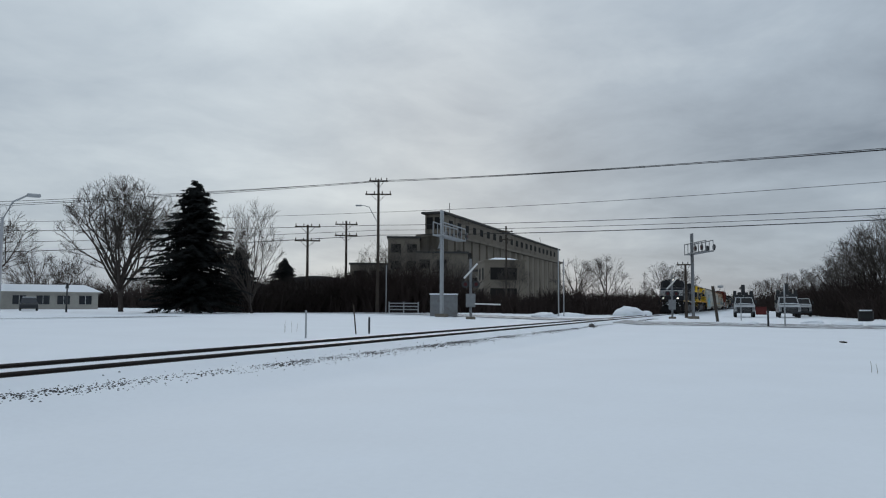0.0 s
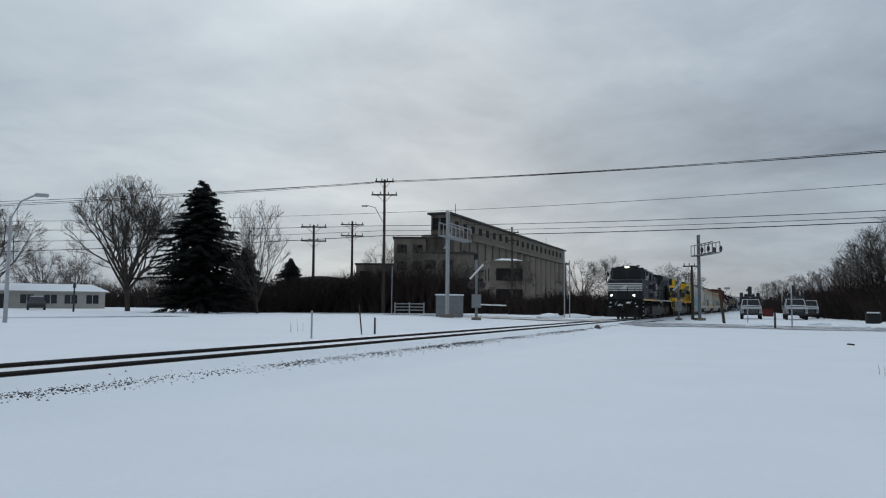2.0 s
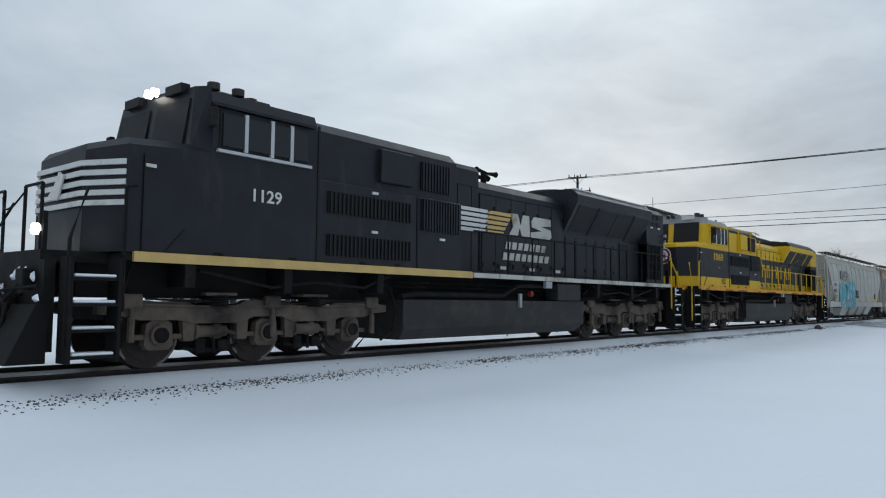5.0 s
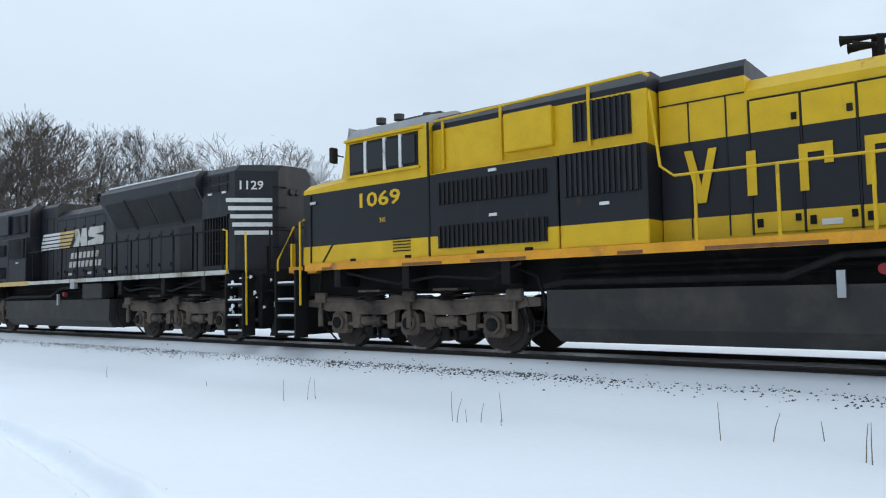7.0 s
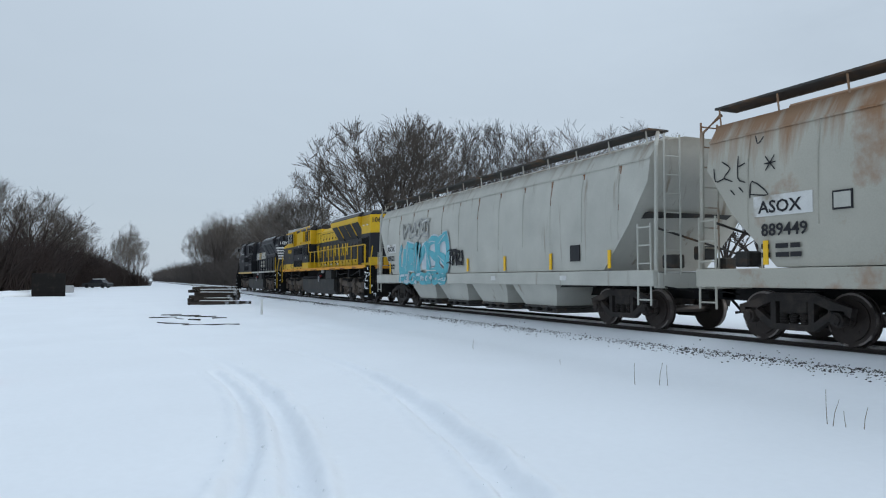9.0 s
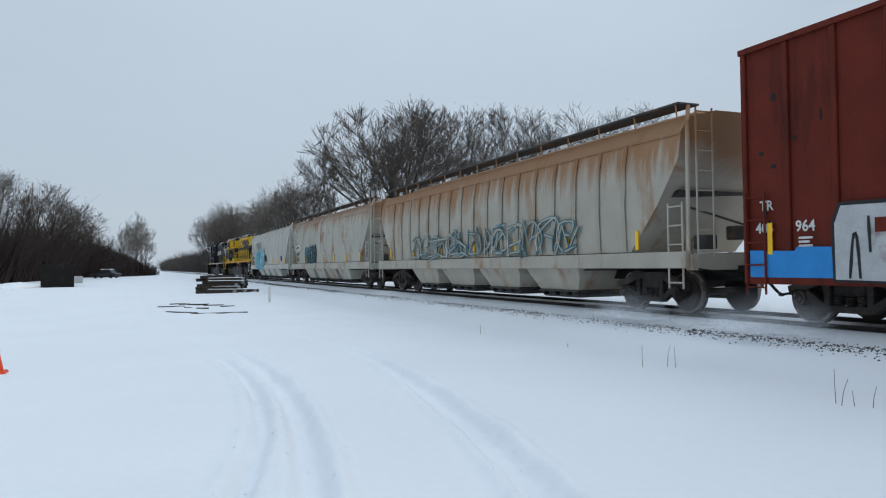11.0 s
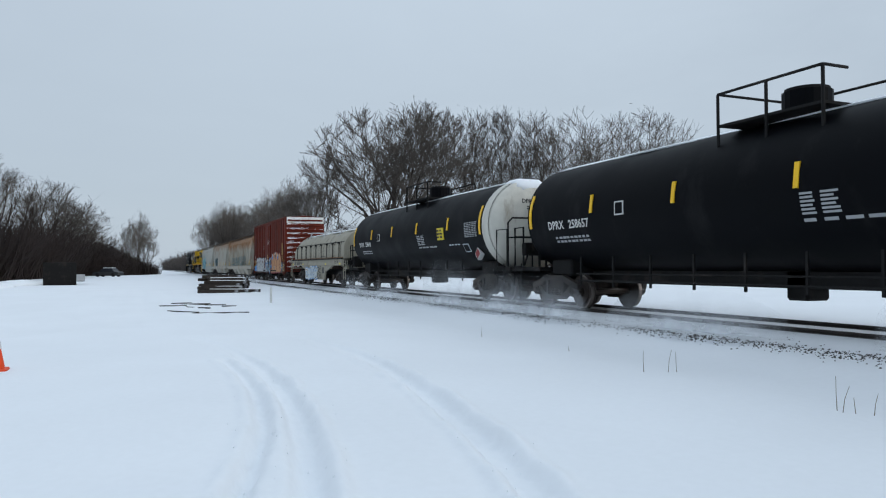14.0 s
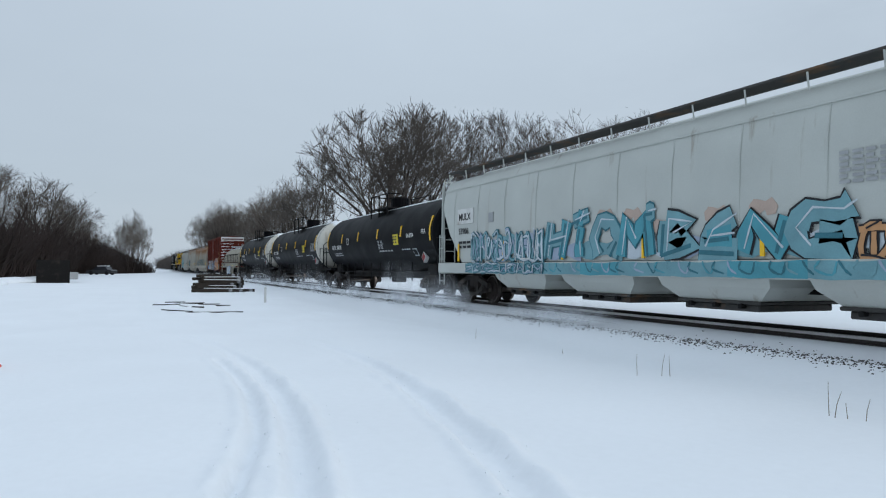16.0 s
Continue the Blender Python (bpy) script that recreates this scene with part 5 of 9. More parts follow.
def graffiti(parent, x0, x1, z0, z1, fills, line, n, y, seed, wild=0.0, weight=0.3, ground=None, accent=None):
    """Sprayed letter-like swirls with outlines over a sprayed ground; no words."""
    rng = random.Random(seed)
    step, h = (x1 - x0) / n, z1 - z0
    if ground:
        for k in range(max(2, n // 2)):
            xa = x0 + (x1 - x0) * k / max(2, n // 2)
            xb = xa + (x1 - x0) / max(2, n // 2) * 1.25
            zc = z0 + h * rng.uniform(0.38, 0.56)
            part("sprayed_ground", ribbon([(xa, zc), ((xa + xb) / 2, zc + rng.uniform(-0.1, 0.1) * h), (min(xb, x1 + 0.1), zc)], h * 0.8, y - 0.004 - 0.001 * (k % 2),
                                          [rng.uniform(0.7, 1.12) for _ in range(7)]), ground[k % len(ground)], parent)
    for k in range(n):
        cx, w = x0 + (k - 0.08) * step, step * 1.16
        sl, hh, zb = rng.uniform(-0.12, 0.18), h * rng.uniform(0.85, 1.05), z0 + h * rng.uniform(-0.03, 0.05)
        wt = min(h, step * 1.3) * weight
        flip, wild = rng.random() < 0.6, max(wild, 0.2)
        for q, st in enumerate(rng.choice(GLYPHS) + rng.choice(GLYPHS)[:1]):
            st = [(1 - u, v) if flip else (v * 0.9, u) if q else (u, 1 - v) for u, v in st]
            pts = [(cx + (u + sl * v + rng.gauss(0, 0.05 + wild * 0.3)) * w, zb + (v + rng.gauss(0, 0.03 + wild * 0.15)) * hh) for u, v in st]
            dy = y - 0.008 - 0.0012 * ((k * 3 + q) % 7)
            g = part("sprayed_outline", ribbon(pts, wt + (0.055 if weight > 0.05 else 0.008), dy), line, parent)
            part("sprayed_fill", ribbon(pts, wt * 0.94, dy - 0.012, [rng.uniform(0.8, 1.1) for _ in range(5)]), fills[(k + q) % len(fills)], g)
            if q == 0:
                a, b = pts[0], pts[1]
                part("sprayed_stroke", ribbon([(a[0] + wt * 0.15, a[1]), ((a[0] + b[0]) / 2, (a[1] + b[1]) / 2 + 0.03), (b[0] - wt * 0.1, b[1])], 0.035, dy - 0.024), accent or line, g)
                part("sprayed_stroke", ribbon([(pts[-1][0] - wt * 0.3, pts[-1][1] + 0.05), (pts[-2][0], pts[-2][1] - wt * 0.2)], 0.03, dy - 0.026), "white" if k % 2 else accent or line, g)


def spray_letters(parent, x0, x1, z0, z1, glyphs, y, fill, line, shine, weight, seed, sharp=True):
    """Large sprayed letter shapes: dark outline, colour fill, pale highlight."""
    rng = random.Random(seed)
    step, h = (x1 - x0) / len(glyphs), z1 - z0
    for k, g in enumerate(glyphs):
        hh, lean = h * rng.uniform(0.9, 1.08), rng.uniform(-0.05, 0.14)
        for q, st in enumerate(g):
            pts = [(x0 + (k + (u - 0.5) * 1.02 + 0.5 + lean * (v - 0.4)) * step, z0 + v * hh) for u, v in st]
            dy = y - 0.004 * (k % 2) - 0.0015 * q
            wt = weight * rng.uniform(0.85, 1.15)
            sw = [rng.uniform(0.75, 1.2) for _ in range(5)]
            o = part("sprayed_outline", ribbon(pts, wt + 0.09, dy, sw, sharp), line, parent)
            part("sprayed_fill", ribbon(pts, wt, dy - 0.012, sw, sharp), fill[(k + q) % len(fill)], o)
            hi = [(u + wt * 0.22, v + wt * 0.12) for u, v in pts]
            part("sprayed_stroke", ribbon(hi[:max(2, len(hi) // 2 + 1)], 0.045, dy - 0.02, [0.5, 1.0, 0.7], sharp), shine, o)
            part("sprayed_stroke", ribbon([(u - wt * 0.2, v - wt * 0.15) for u, v in pts[-2:]], wt * 0.22, dy - 0.018, None, sharp), "teal", o)


STROKES = dict(
    h=[[(0.1, 0), (0.16, 1)], [(0.75, 0), (0.88, 1)], [(0.12, 0.45), (0.85, 0.55)]],
    i=[[(0.5, 0), (0.45, 0.4), (0.52, 0.82)], [(0.2, 0.98), (0.8, 1.14)], [(0.42, 0.92), (0.55, 1.22)]],
    o=[[(0.2, 0.02), (0.05, 0.5), (0.3, 1.0), (0.75, 0.95), (0.95, 0.45), (0.7, 0.05)]],
    m=[[(0.05, 0), (0.18, 0.98), (0.5, 0.4), (0.85, 1.08), (0.98, 0)], [(0.85, 1.08), (1.1, 1.1)]],
    b=[[(0.12, 0), (0.2, 1)], [(0.2, 1), (0.8, 0.85), (0.3, 0.55), (0.9, 0.3), (0.1, 0)]],
    e=[[(0.8, 1.05), (0.3, 0.6), (0.15, 0.1), (0.95, 0.02)], [(0.25, 0.42), (0.8, 0.48)]],
    n=[[(0.02, 0), (0.22, 1.05), (0.78, 0), (0.95, 0.95)]],
    g=[[(1.0, 1.1), (0.8, 0.9), (0.3, 1), (0.02, 0.5), (0.3, 0.02), (0.95, 0.1), (0.95, 0.42), (0.5, 0.45)]])


def hopper(label, mat, half, x0, style, hz=4.1):
    """Covered hopper: sides, slope sheets, bays, roof walk, end ladders and cages."""
    H = thing("hopper_car", label, "hopper car", group="freight cars of the train")
    hw = 1.56
    ring = lambda x, f: [(x, -1.1, 1.3), (x, -hw * 0.98, 1.3 + 0.02), (x, -hw, 2.3), (x, -hw * 0.985, 3.2), (x, -hw * 0.93, hz - 0.35), (x, -hw * 0.8, hz - 0.02), (x, -0.5, hz + 0.16), (x, 0.5, hz + 0.16),
                         (x, hw * 0.8, hz - 0.02), (x, hw * 0.93, hz - 0.35), (x, hw * 0.985, 3.2), (x, hw, 2.3), (x, hw * 0.98, 1.32), (x, 1.1, 1.3)]
    e = half - 0.25
    bm = bmesh.new()
    def end_ring(sx):
        r = ring(0, 1)
        return [(sx * (e - max(0.0, min(1.0, (2.95 - z) / 1.65)) * 1.6), y, z) for _, y, z in r]
    loft(bm, [end_ring(-1)] + [ring(sx * (e - 1.65), 1) for sx in (-1, 1)] + [end_ring(1)])
    body = part("body", bm, mat, H)
    body.data.shade_smooth()
    body.data.set_sharp_from_angle(angle=radians(28))
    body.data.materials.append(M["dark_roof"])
    # end faces below 2.7 get a darker material than the sides
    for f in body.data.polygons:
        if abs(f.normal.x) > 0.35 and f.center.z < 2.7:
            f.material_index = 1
    for s in (-1, 1):
        part("side_sill", B(-half, half, s * 1.56 - 0.06, s * 1.56 + 0.06, 0.96, 1.3, 0.015), mat, H)
        part("top_chord" if style != "mulx" else "seam", B(-e, e, s * hw * 0.93 - 0.025, s * hw * 0.93 + 0.02, hz - 0.39, hz - 0.35), mat, H)
    # outlet bays
    n = 4
    for k in range(n):
        c = -half + 3.75 + (2 * half - 7.5) * (k + 0.5) / n
        w = (2 * half - 7.5) / n / 2 * (0.78 if style == "mulx" else 0.84)
        bay, drop = bmesh.new(), 0.15 if style == "mulx" else 0.0
        loft(bay, [[(c - w, -1.5, 0.97), (c + w, -1.5, 0.97), (c + w, 0.9, 0.97), (c - w, 0.9, 0.97)], [(c - w + 0.05, -1.42, 0.8), (c + w - 0.05, -1.42, 0.8), (c + w - 0.05, 0.85, 0.8), (c - w + 0.05, 0.85, 0.8)],
                   [(c - w * 0.72, -1.25, 0.4 + drop), (c + w * 0.72, -1.25, 0.4 + drop), (c + w * 0.72, 0.7, 0.4 + drop), (c - w * 0.72, 0.7, 0.4 + drop)]])
        b = part("outlet_bay", bay, mat, H)
        part("outlet_gate", B(c - w * 0.74, c + w * 0.74, -1.3, 0.75, 0.33 + drop, 0.4 + drop, 0.02), "dark_roof", b)
        part("gate_slide", B(c - w * 0.66, c + w * 0.66, -1.2, 0.7, 0.2 + drop, 0.33 + drop, 0.02), "dark_roof", b)
        for gx in (-0.45, 0.0, 0.45):
            part("gate_pinion", disc(bmesh.new(), (c + gx * w, -1.3, 0.3 + drop), 0.05, 0.12, 8), "under", b)
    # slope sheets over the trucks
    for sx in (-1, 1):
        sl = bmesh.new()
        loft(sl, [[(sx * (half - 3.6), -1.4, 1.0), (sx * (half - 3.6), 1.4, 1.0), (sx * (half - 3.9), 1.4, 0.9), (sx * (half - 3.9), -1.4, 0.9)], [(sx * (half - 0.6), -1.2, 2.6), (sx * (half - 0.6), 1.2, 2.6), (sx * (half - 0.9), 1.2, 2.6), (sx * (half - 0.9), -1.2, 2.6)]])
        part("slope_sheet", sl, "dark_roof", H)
        part("end_sill", B(*sorted((sx * (half - 0.12), sx * (half + 0.05))), -1.5, 1.5, 0.92, 1.25), mat, H)
        for s in (-1, 1):
            part("corner_post", T([(sx * (half - 0.05), s * 1.5, 1.25), (sx * (half - 0.05), s * 1.46, hz - 0.15), (sx * (half - 0.3), s * 1.2, hz + 0.2)], 0.045, 6), mat, H)
        ladder(H, sx * (half - 0.3), -1.6, 0.55, 2.3, 0.42, mat, "x", 5)
        ladder(H, sx * (half + 0.08), -1.15, 1.2, hz + 0.1, 0.42, mat, "y", 8)
        rod = bmesh.new()
        for yy, zz in ((-0.7, 1.5), (0.2, 1.7), (0.8, 1.45)):
            box(rod, *sorted((sx * (half - 0.6), sx * (half - 0.25))), yy - 0.18, yy + 0.18, zz - 0.15, zz + 0.15, 0.03)
        tube(rod, [(sx * (half - 0.2), -1.3, 2.2), (sx * (half - 0.2), 1.3, 1.6)], 0.025)
        part("brake_gear", rod, "dark_roof", H)
    car_ends(H, half, mat)
    car_truck(H, -(half - 1.75))
    car_truck(H, half - 1.75)
    # roof walk
    rb = bmesh.new()
    for s in (-1, 1):
        box(rb, -e + 0.1, e - 0.1, s * 1.12 - 0.3, s * 1.12 + 0.26, hz + 0.25, hz + 0.29)
    roof = part("running_board", rb, "dark_roof", H, "dark steel grating roof walk")
    m = int(2 * e / 1.3)
    for k in range(m + 1):
        x = -e + 0.2 + (2 * e - 0.4) * k / m
        part("bracket", T([(x, -1.4, hz + 0.24), (x, -1.36, hz - 0.06)], 0.022, 4), mat, roof)
    hatch = B(-e + 0.8, e - 0.8, -0.3, 0.3, hz + 0.14, hz + 0.32, 0.04)
    part("hatch", hatch, mat, H)
    if style == "ribbed":
        for k in range(17):
            x = -e + 1.75 + (2 * e - 3.5) * k / 16
            rib = bmesh.new()
            tube(rib, [(x, -1.56, 1.34), (x, -1.6, 2.3), (x, -1.57, 3.2), (x, -1.48, hz - 0.4)], 0.055, 4)
            part("rib", rib, mat, H)
    else:
        for k in range(12):
            x = -e + 1.0 + (2 * e - 2.0) * k / 11
            part("seam", T([(x, -1.555, 2.0), (x, -1.56, 2.4), (x, -1.548, 3.2), (x, -1.462, hz - 0.4)], 0.013, 4), mat, H)
            if style == "streaked":
                part("rust_streak", loft(bmesh.new(), [[(x - 0.03, -1.475, hz - 0.42), (x + 0.05, -1.475, hz - 0.42), (x + 0.05, -1.455, hz - 0.42), (x - 0.03, -1.455, hz - 0.42)],
                                                       [(x - 0.01, -1.558, 2.6 + 0.45 * math.sin(k * 2.3)), (x + 0.02, -1.558, 2.6 + 0.45 * math.sin(k * 2.3)), (x + 0.02, -1.54, 2.6 + 0.45 * math.sin(k * 2.3)), (x - 0.01, -1.54, 2.6 + 0.45 * math.sin(k * 2.3))]]), "rust", H)
    for k in range(7):
        x = -half + 1.6 + (2 * half - 3.2) * k / 6
        part("reflector", B(x, x + 0.1, -1.592, -1.568, 1.36, 1.78 if style != "mulx" else 1.95), "reflector", H)
    MOVERS.append((H, x0))
    return H


def boxcar(x0):
    C = thing("boxcar", "rust-red high boxcar with ribbed sides, sprayed graffiti and a snowy end", "boxcar", group="freight cars of the train")
    half, hw, z0, z1 = 7.85, 1.46, 0.78, 4.96
    body = part("body", loft(bmesh.new(), [[(x, -hw, z0), (x, -hw, z1 - 0.04), (x, 0, z1 + 0.1), (x, hw, z1 - 0.04), (x, hw, z0)] for x in (-half, half)]), "box_red", C)
    for k in range(18):
        x = -half + 0.05 + (2 * half - 0.1) * k / 17
        if -1.9 < x < 1.4:
            continue
        part("rib", B(x - 0.055, x + 0.055, -hw - 0.055, -hw, z0 + 0.1, z1 - 0.12, 0.015), "box_red", C)
    part("eave", B(-half - 0.03, half + 0.03, -hw - 0.07, -hw + 0.02, z1 - 0.12, z1 - 0.02), "box_red", C)
    part("side_sill", B(-half, half, -hw - 0.05, -hw + 0.02, z0 - 0.1, z0 + 0.12), "box_red", C)
    dr = part("door", B(-1.75, 1.2, -hw - 0.09, -hw, z0 + 0.15, z1 - 0.28, 0.02), "box_red", C)
    for k in range(5):
        part("door_rib", B(-1.7, 1.15, -hw - 0.115, -hw - 0.09, z0 + 0.6 + k * 0.72, z0 + 0.67 + k * 0.72), "box_red", dr)
    for x in (-1.1, 0.9):
        part("lock_bar", T([(x, -hw - 0.14, z0 + 0.25), (x, -hw - 0.14, z1 - 0.35)], 0.025, 6), "box_red", dr)
    part("door_rail", B(-1.9, 4.2, -hw - 0.12, -hw - 0.06, z0 + 0.02, z0 + 0.12), "under", C)
    for k in range(11):
        z = z0 + 0.3 + k * 0.36
        rib = part("end_rib", T([(half + 0.02, -hw + 0.12, z), (half + 0.09, 0, z), (half + 0.02, hw - 0.12, z)], 0.075, 6), "box_red", C)
    # wind-packed snow, thick at the leading edge and torn into streaks across the end
    er = random.Random(44)
    fl = bmesh.new()
    for k in range(330):
        z = z0 + 0.3 + 0.36 * er.randrange(11) + 0.08 + er.gauss(0, 0.045)
        y0 = -hw + 0.05 + min(2.5, er.expovariate(1.5))
        ln, th = er.uniform(0.05, 0.34), er.uniform(0.004, 0.02)
        y1 = min(hw - 0.08, y0 + ln)
        if y1 <= y0:
            continue
        x = half + 0.045 + 0.07 * (1 - abs((y0 + y1) / 2) / hw)
        tube(fl, [(x, y0, z - th), (x + 0.02, (y0 + y1) / 2, z), (x, y1, z + er.uniform(-0.02, 0.02))], th * 1.3, 5, th * 0.5)
    tagged(part("packed_snow", fl, "snow", C), "wind-packed streaks of snow on the end ribs", kind="stuff")
    part("end_snow", B(half + 0.01, half + 0.06, -hw + 0.05, hw - 0.05, z1 - 0.5, z1 - 0.03, 0.01), "white", C, "white upper end panel with flaked paint")
    bars(-0.9, 0.2, 4.55, 4.7, 0, "ink", C, 1, 2).matrix_basis = pose(half + 0.07, 0, 0, 0, 0, 90)
    ladder(C, half - 0.3, -hw - 0.08, 0.5, 2.3, 0.42, "box_red", "x", 5)
    ladder(C, half + 0.16, -hw + 0.35, 0.9, 2.4, 0.42, "box_red", "y", 4)
    ladder(C, -half + 0.3, -hw - 0.08, 0.5, 2.3, 0.42, "box_red", "x", 5)
    car_ends(C, half, "box_red")
    car_truck(C, -6.1)
    car_truck(C, 6.1)
    fr = bmesh.new()
    tube(fr, [(-4.6, -1.2, 0.7), (-3.2, -1.2, 0.42), (3.2, -1.2, 0.42), (4.6, -1.2, 0.7)], 0.03)
    box(fr, -1.4, 0.2, -1.2, -0.7, 0.45, 0.75, 0.04)
    part("brake_rigging", fr, "under", C)
    # sky-blue block, white throw-up letters, teal and black strokes, tan fat letters edged in red
    part("sprayed_ground", P([(-7.7, 0.8), (-5.9, 0.8), (-5.95, 1.3), (-6.7, 1.32), (-6.75, 1.25), (-7.7, 1.28)], -hw - 0.06, -hw - 0.056), "blue", C)
    for k, (a, b, z) in enumerate(((-6.0, -4.75, 1.98), (-4.8, -3.55, 2.02), (-3.6, -2.3, 1.95), (-2.35, -0.6, 2.0))):
        o = part("sprayed_outline", P([(a, 0.74), (b, 0.72), (b + 0.02, z - 0.2), (b - 0.1, z), (a + 0.12, z + 0.02), (a - 0.03, z - 0.3)], -hw - 0.09 - 0.002 * (k % 2), -hw - 0.06), "ink", C)
        part("sprayed_fill", P([(a + 0.05, 0.78), (b - 0.05, 0.76), (b - 0.04, z - 0.24), (b - 0.14, z - 0.06), (a + 0.16, z - 0.04), (a + 0.04, z - 0.32)], -hw - 0.097 - 0.002 * (k % 2), -hw - 0.07), "chalk", o)
        c = (a + b) / 2
        for st in (([(c, 1.75), (c + 0.02, 1.2)], [(a + 0.3, 0.8), (a + 0.36, 1.4), (c - 0.2, 1.45), (c - 0.15, 0.8)]) if k == 0 else ([(c - 0.15, 1.7), (c - 0.35, 1.3), (c - 0.1, 0.95), (c + 0.3, 1.1), (c + 0.3, 1.6), (c - 0.15, 1.7)],) if k == 1 else
                   ([(b - 0.2, 1.6), (c, 1.65), (c - 0.1, 1.25), (b - 0.15, 1.2)], [(c, 0.8), (c + 0.1, 1.0), (b - 0.1, 0.95)]) if k == 2 else ([(c - 0.5, 0.8), (c - 0.45, 1.7)], [(c, 0.8), (c + 0.1, 1.4), (c + 0.5, 1.6)], [(c - 0.2, 1.2), (c + 0.6, 1.15)])):
            part("sprayed_stroke", ribbon(st, 0.05, -hw - 0.105, [0.8, 1.1, 0.9]), "ink", o)
        part("sprayed_stroke", B(c + 0.1, c + 0.4, -hw - 0.103, -hw - 0.099, 1.5, 1.72), "box_red", o)
    graffiti(C, -0.6, 1.6, 0.8, 1.75, ["blue", "chalk", "teal"], "ink", 4, -hw - 0.12, 23, 0.14, 0.24, ["blue", "teal"], "ink")
    for k in range(3):
        part("sprayed_stroke", ribbon([(0.1, 1.7 + k * 0.17), (0.25, 1.83 + k * 0.17), (0.4, 1.7 + k * 0.17), (0.6, 1.84 + k * 0.17), (0.78, 1.72 + k * 0.17)], 0.04, -hw - 0.12), "gold", C)

    def fat(pts, mat, y, parent=C, name="sprayed_fill"):
        """A filled sprayed shape with a rounded outline."""
        p = [Vector(q) for q in pts]
        n, line = len(p), []
        for i in range(n):
            a, b, c, d = p[i - 1], p[i], p[(i + 1) % n], p[(i + 2) % n]
            for u in (0.0, 0.25, 0.5, 0.75):
                q = 0.5 * (2 * b + (c - a) * u + (2 * a - 5 * b + 4 * c - d) * u * u + (3 * b - a - 3 * c + d) * u ** 3)
                line.append((q.x, q.y))
        return part(name, P(line, y, y + 0.004), mat, parent)

    for k, pts in enumerate(([(1.65, 0.7), (1.6, 1.6), (2.0, 2.05), (2.5, 2.0), (2.7, 1.5), (2.75, 0.72)], [(2.62, 0.72), (2.55, 1.7), (3.0, 2.25), (3.6, 2.2), (3.85, 1.6), (3.8, 0.72)],
                             [(3.72, 0.74), (3.75, 1.7), (4.2, 2.35), (4.75, 2.2), (4.95, 1.5), (4.9, 0.74)], [(4.8, 0.76), (4.85, 1.75), (5.4, 2.25), (6.1, 2.05), (6.35, 1.4), (6.25, 0.78)])):
        cx, cz = sum(q[0] for q in pts) / 6, sum(q[1] for q in pts) / 6
        o = fat(pts, "red", -hw - 0.075 - 0.003 * (k % 2), name="sprayed_outline")
        fat([(cx + (x - cx) * 0.88, cz + (z - cz) * 0.9) for x, z in pts], "peach", -hw - 0.086 - 0.003 * (k % 2), o)
        part("sprayed_stroke", ribbon([(cx, cz - 0.55), (cx - 0.08, cz - 0.1), (cx + 0.18, cz + 0.15), (cx + 0.3, cz - 0.2)], 0.09, -hw - 0.098, [0.6, 1.1, 0.9, 0.5]), "red", o)
        part("sprayed_stroke", ribbon([(cx + 0.1, cz - 0.6), (cx + 0.08, cz - 0.3), (cx + 0.2, cz - 0.15)], 0.03, -hw - 0.1), "ink", o)
    for x, z, r, mm in ((1.85, 1.72, 0.3, "ink"), (1.95, 1.25, 0.28, "blue"), (2.68, 1.98, 0.3, "blue"), (3.88, 2.12, 0.32, "ink"), (3.45, 1.12, 0.2, "teal"), (5.05, 1.98, 0.3, "blue")):
        o = fat([(x - r, z), (x - r * 0.5, z + r * 0.75), (x + r * 0.6, z + r * 0.7), (x + r, z - 0.05), (x + r * 0.3, z - r), (x - r * 0.6, z - r * 0.8)], "red", -hw - 0.105, name="sprayed_outline")
        fat([(x - r * 0.86, z), (x - r * 0.4, z + r * 0.62), (x + r * 0.5, z + r * 0.58), (x + r * 0.86, z - 0.05), (x + r * 0.25, z - r * 0.85), (x - r * 0.5, z - r * 0.66)], "chalk", -hw - 0.112, o)
        fat([(x - r * 0.84, z - 0.02), (x - r * 0.1, z + r * 0.1), (x + r * 0.84, z - r * 0.12), (x + r * 0.25, z - r * 0.83), (x - r * 0.48, z - r * 0.64)], mm, -hw - 0.118, o)
    graffiti(C, 6.3, 7.6, 0.82, 1.5, ["teal", "gold"], "ink", 3, -hw - 0.07, 25, 0.12, 0.14, ["blue"], "red")
    part("sprayed_stroke", B(-2.25, -2.15, -hw - 0.02, -hw - 0.004, 2.55, 2.95), "chalk", C)
    part("sprayed_stroke", B(-2.05, -1.85, -hw - 0.02, -hw - 0.004, 2.45, 2.52), "chalk", C)
    rng = random.Random(9)
    for _ in range(46):
        x, z = rng.uniform(-7.6, 7.6), rng.uniform(1.3, 4.6)
        part("scuff", B(x, x + rng.uniform(0.03, 0.1), -hw - (0.098 if -1.8 < x < 1.2 else 0.008), -hw + 0.004, z, z + rng.uniform(0.05, 0.22)), "mesh", C)
    letters("TR", 0.24, -7.5, 1.98, -hw - 0.012, "white", C)
    letters("406", 0.26, -7.6, 1.58, -hw - 0.012, "white", C)
    letters("964", 0.26, -6.76, 1.58, -hw - 0.012, "white", C)
    bars(-6.7, -6.35, 1.3, 1.5, -hw - 0.01, "white", C, 3, 1)
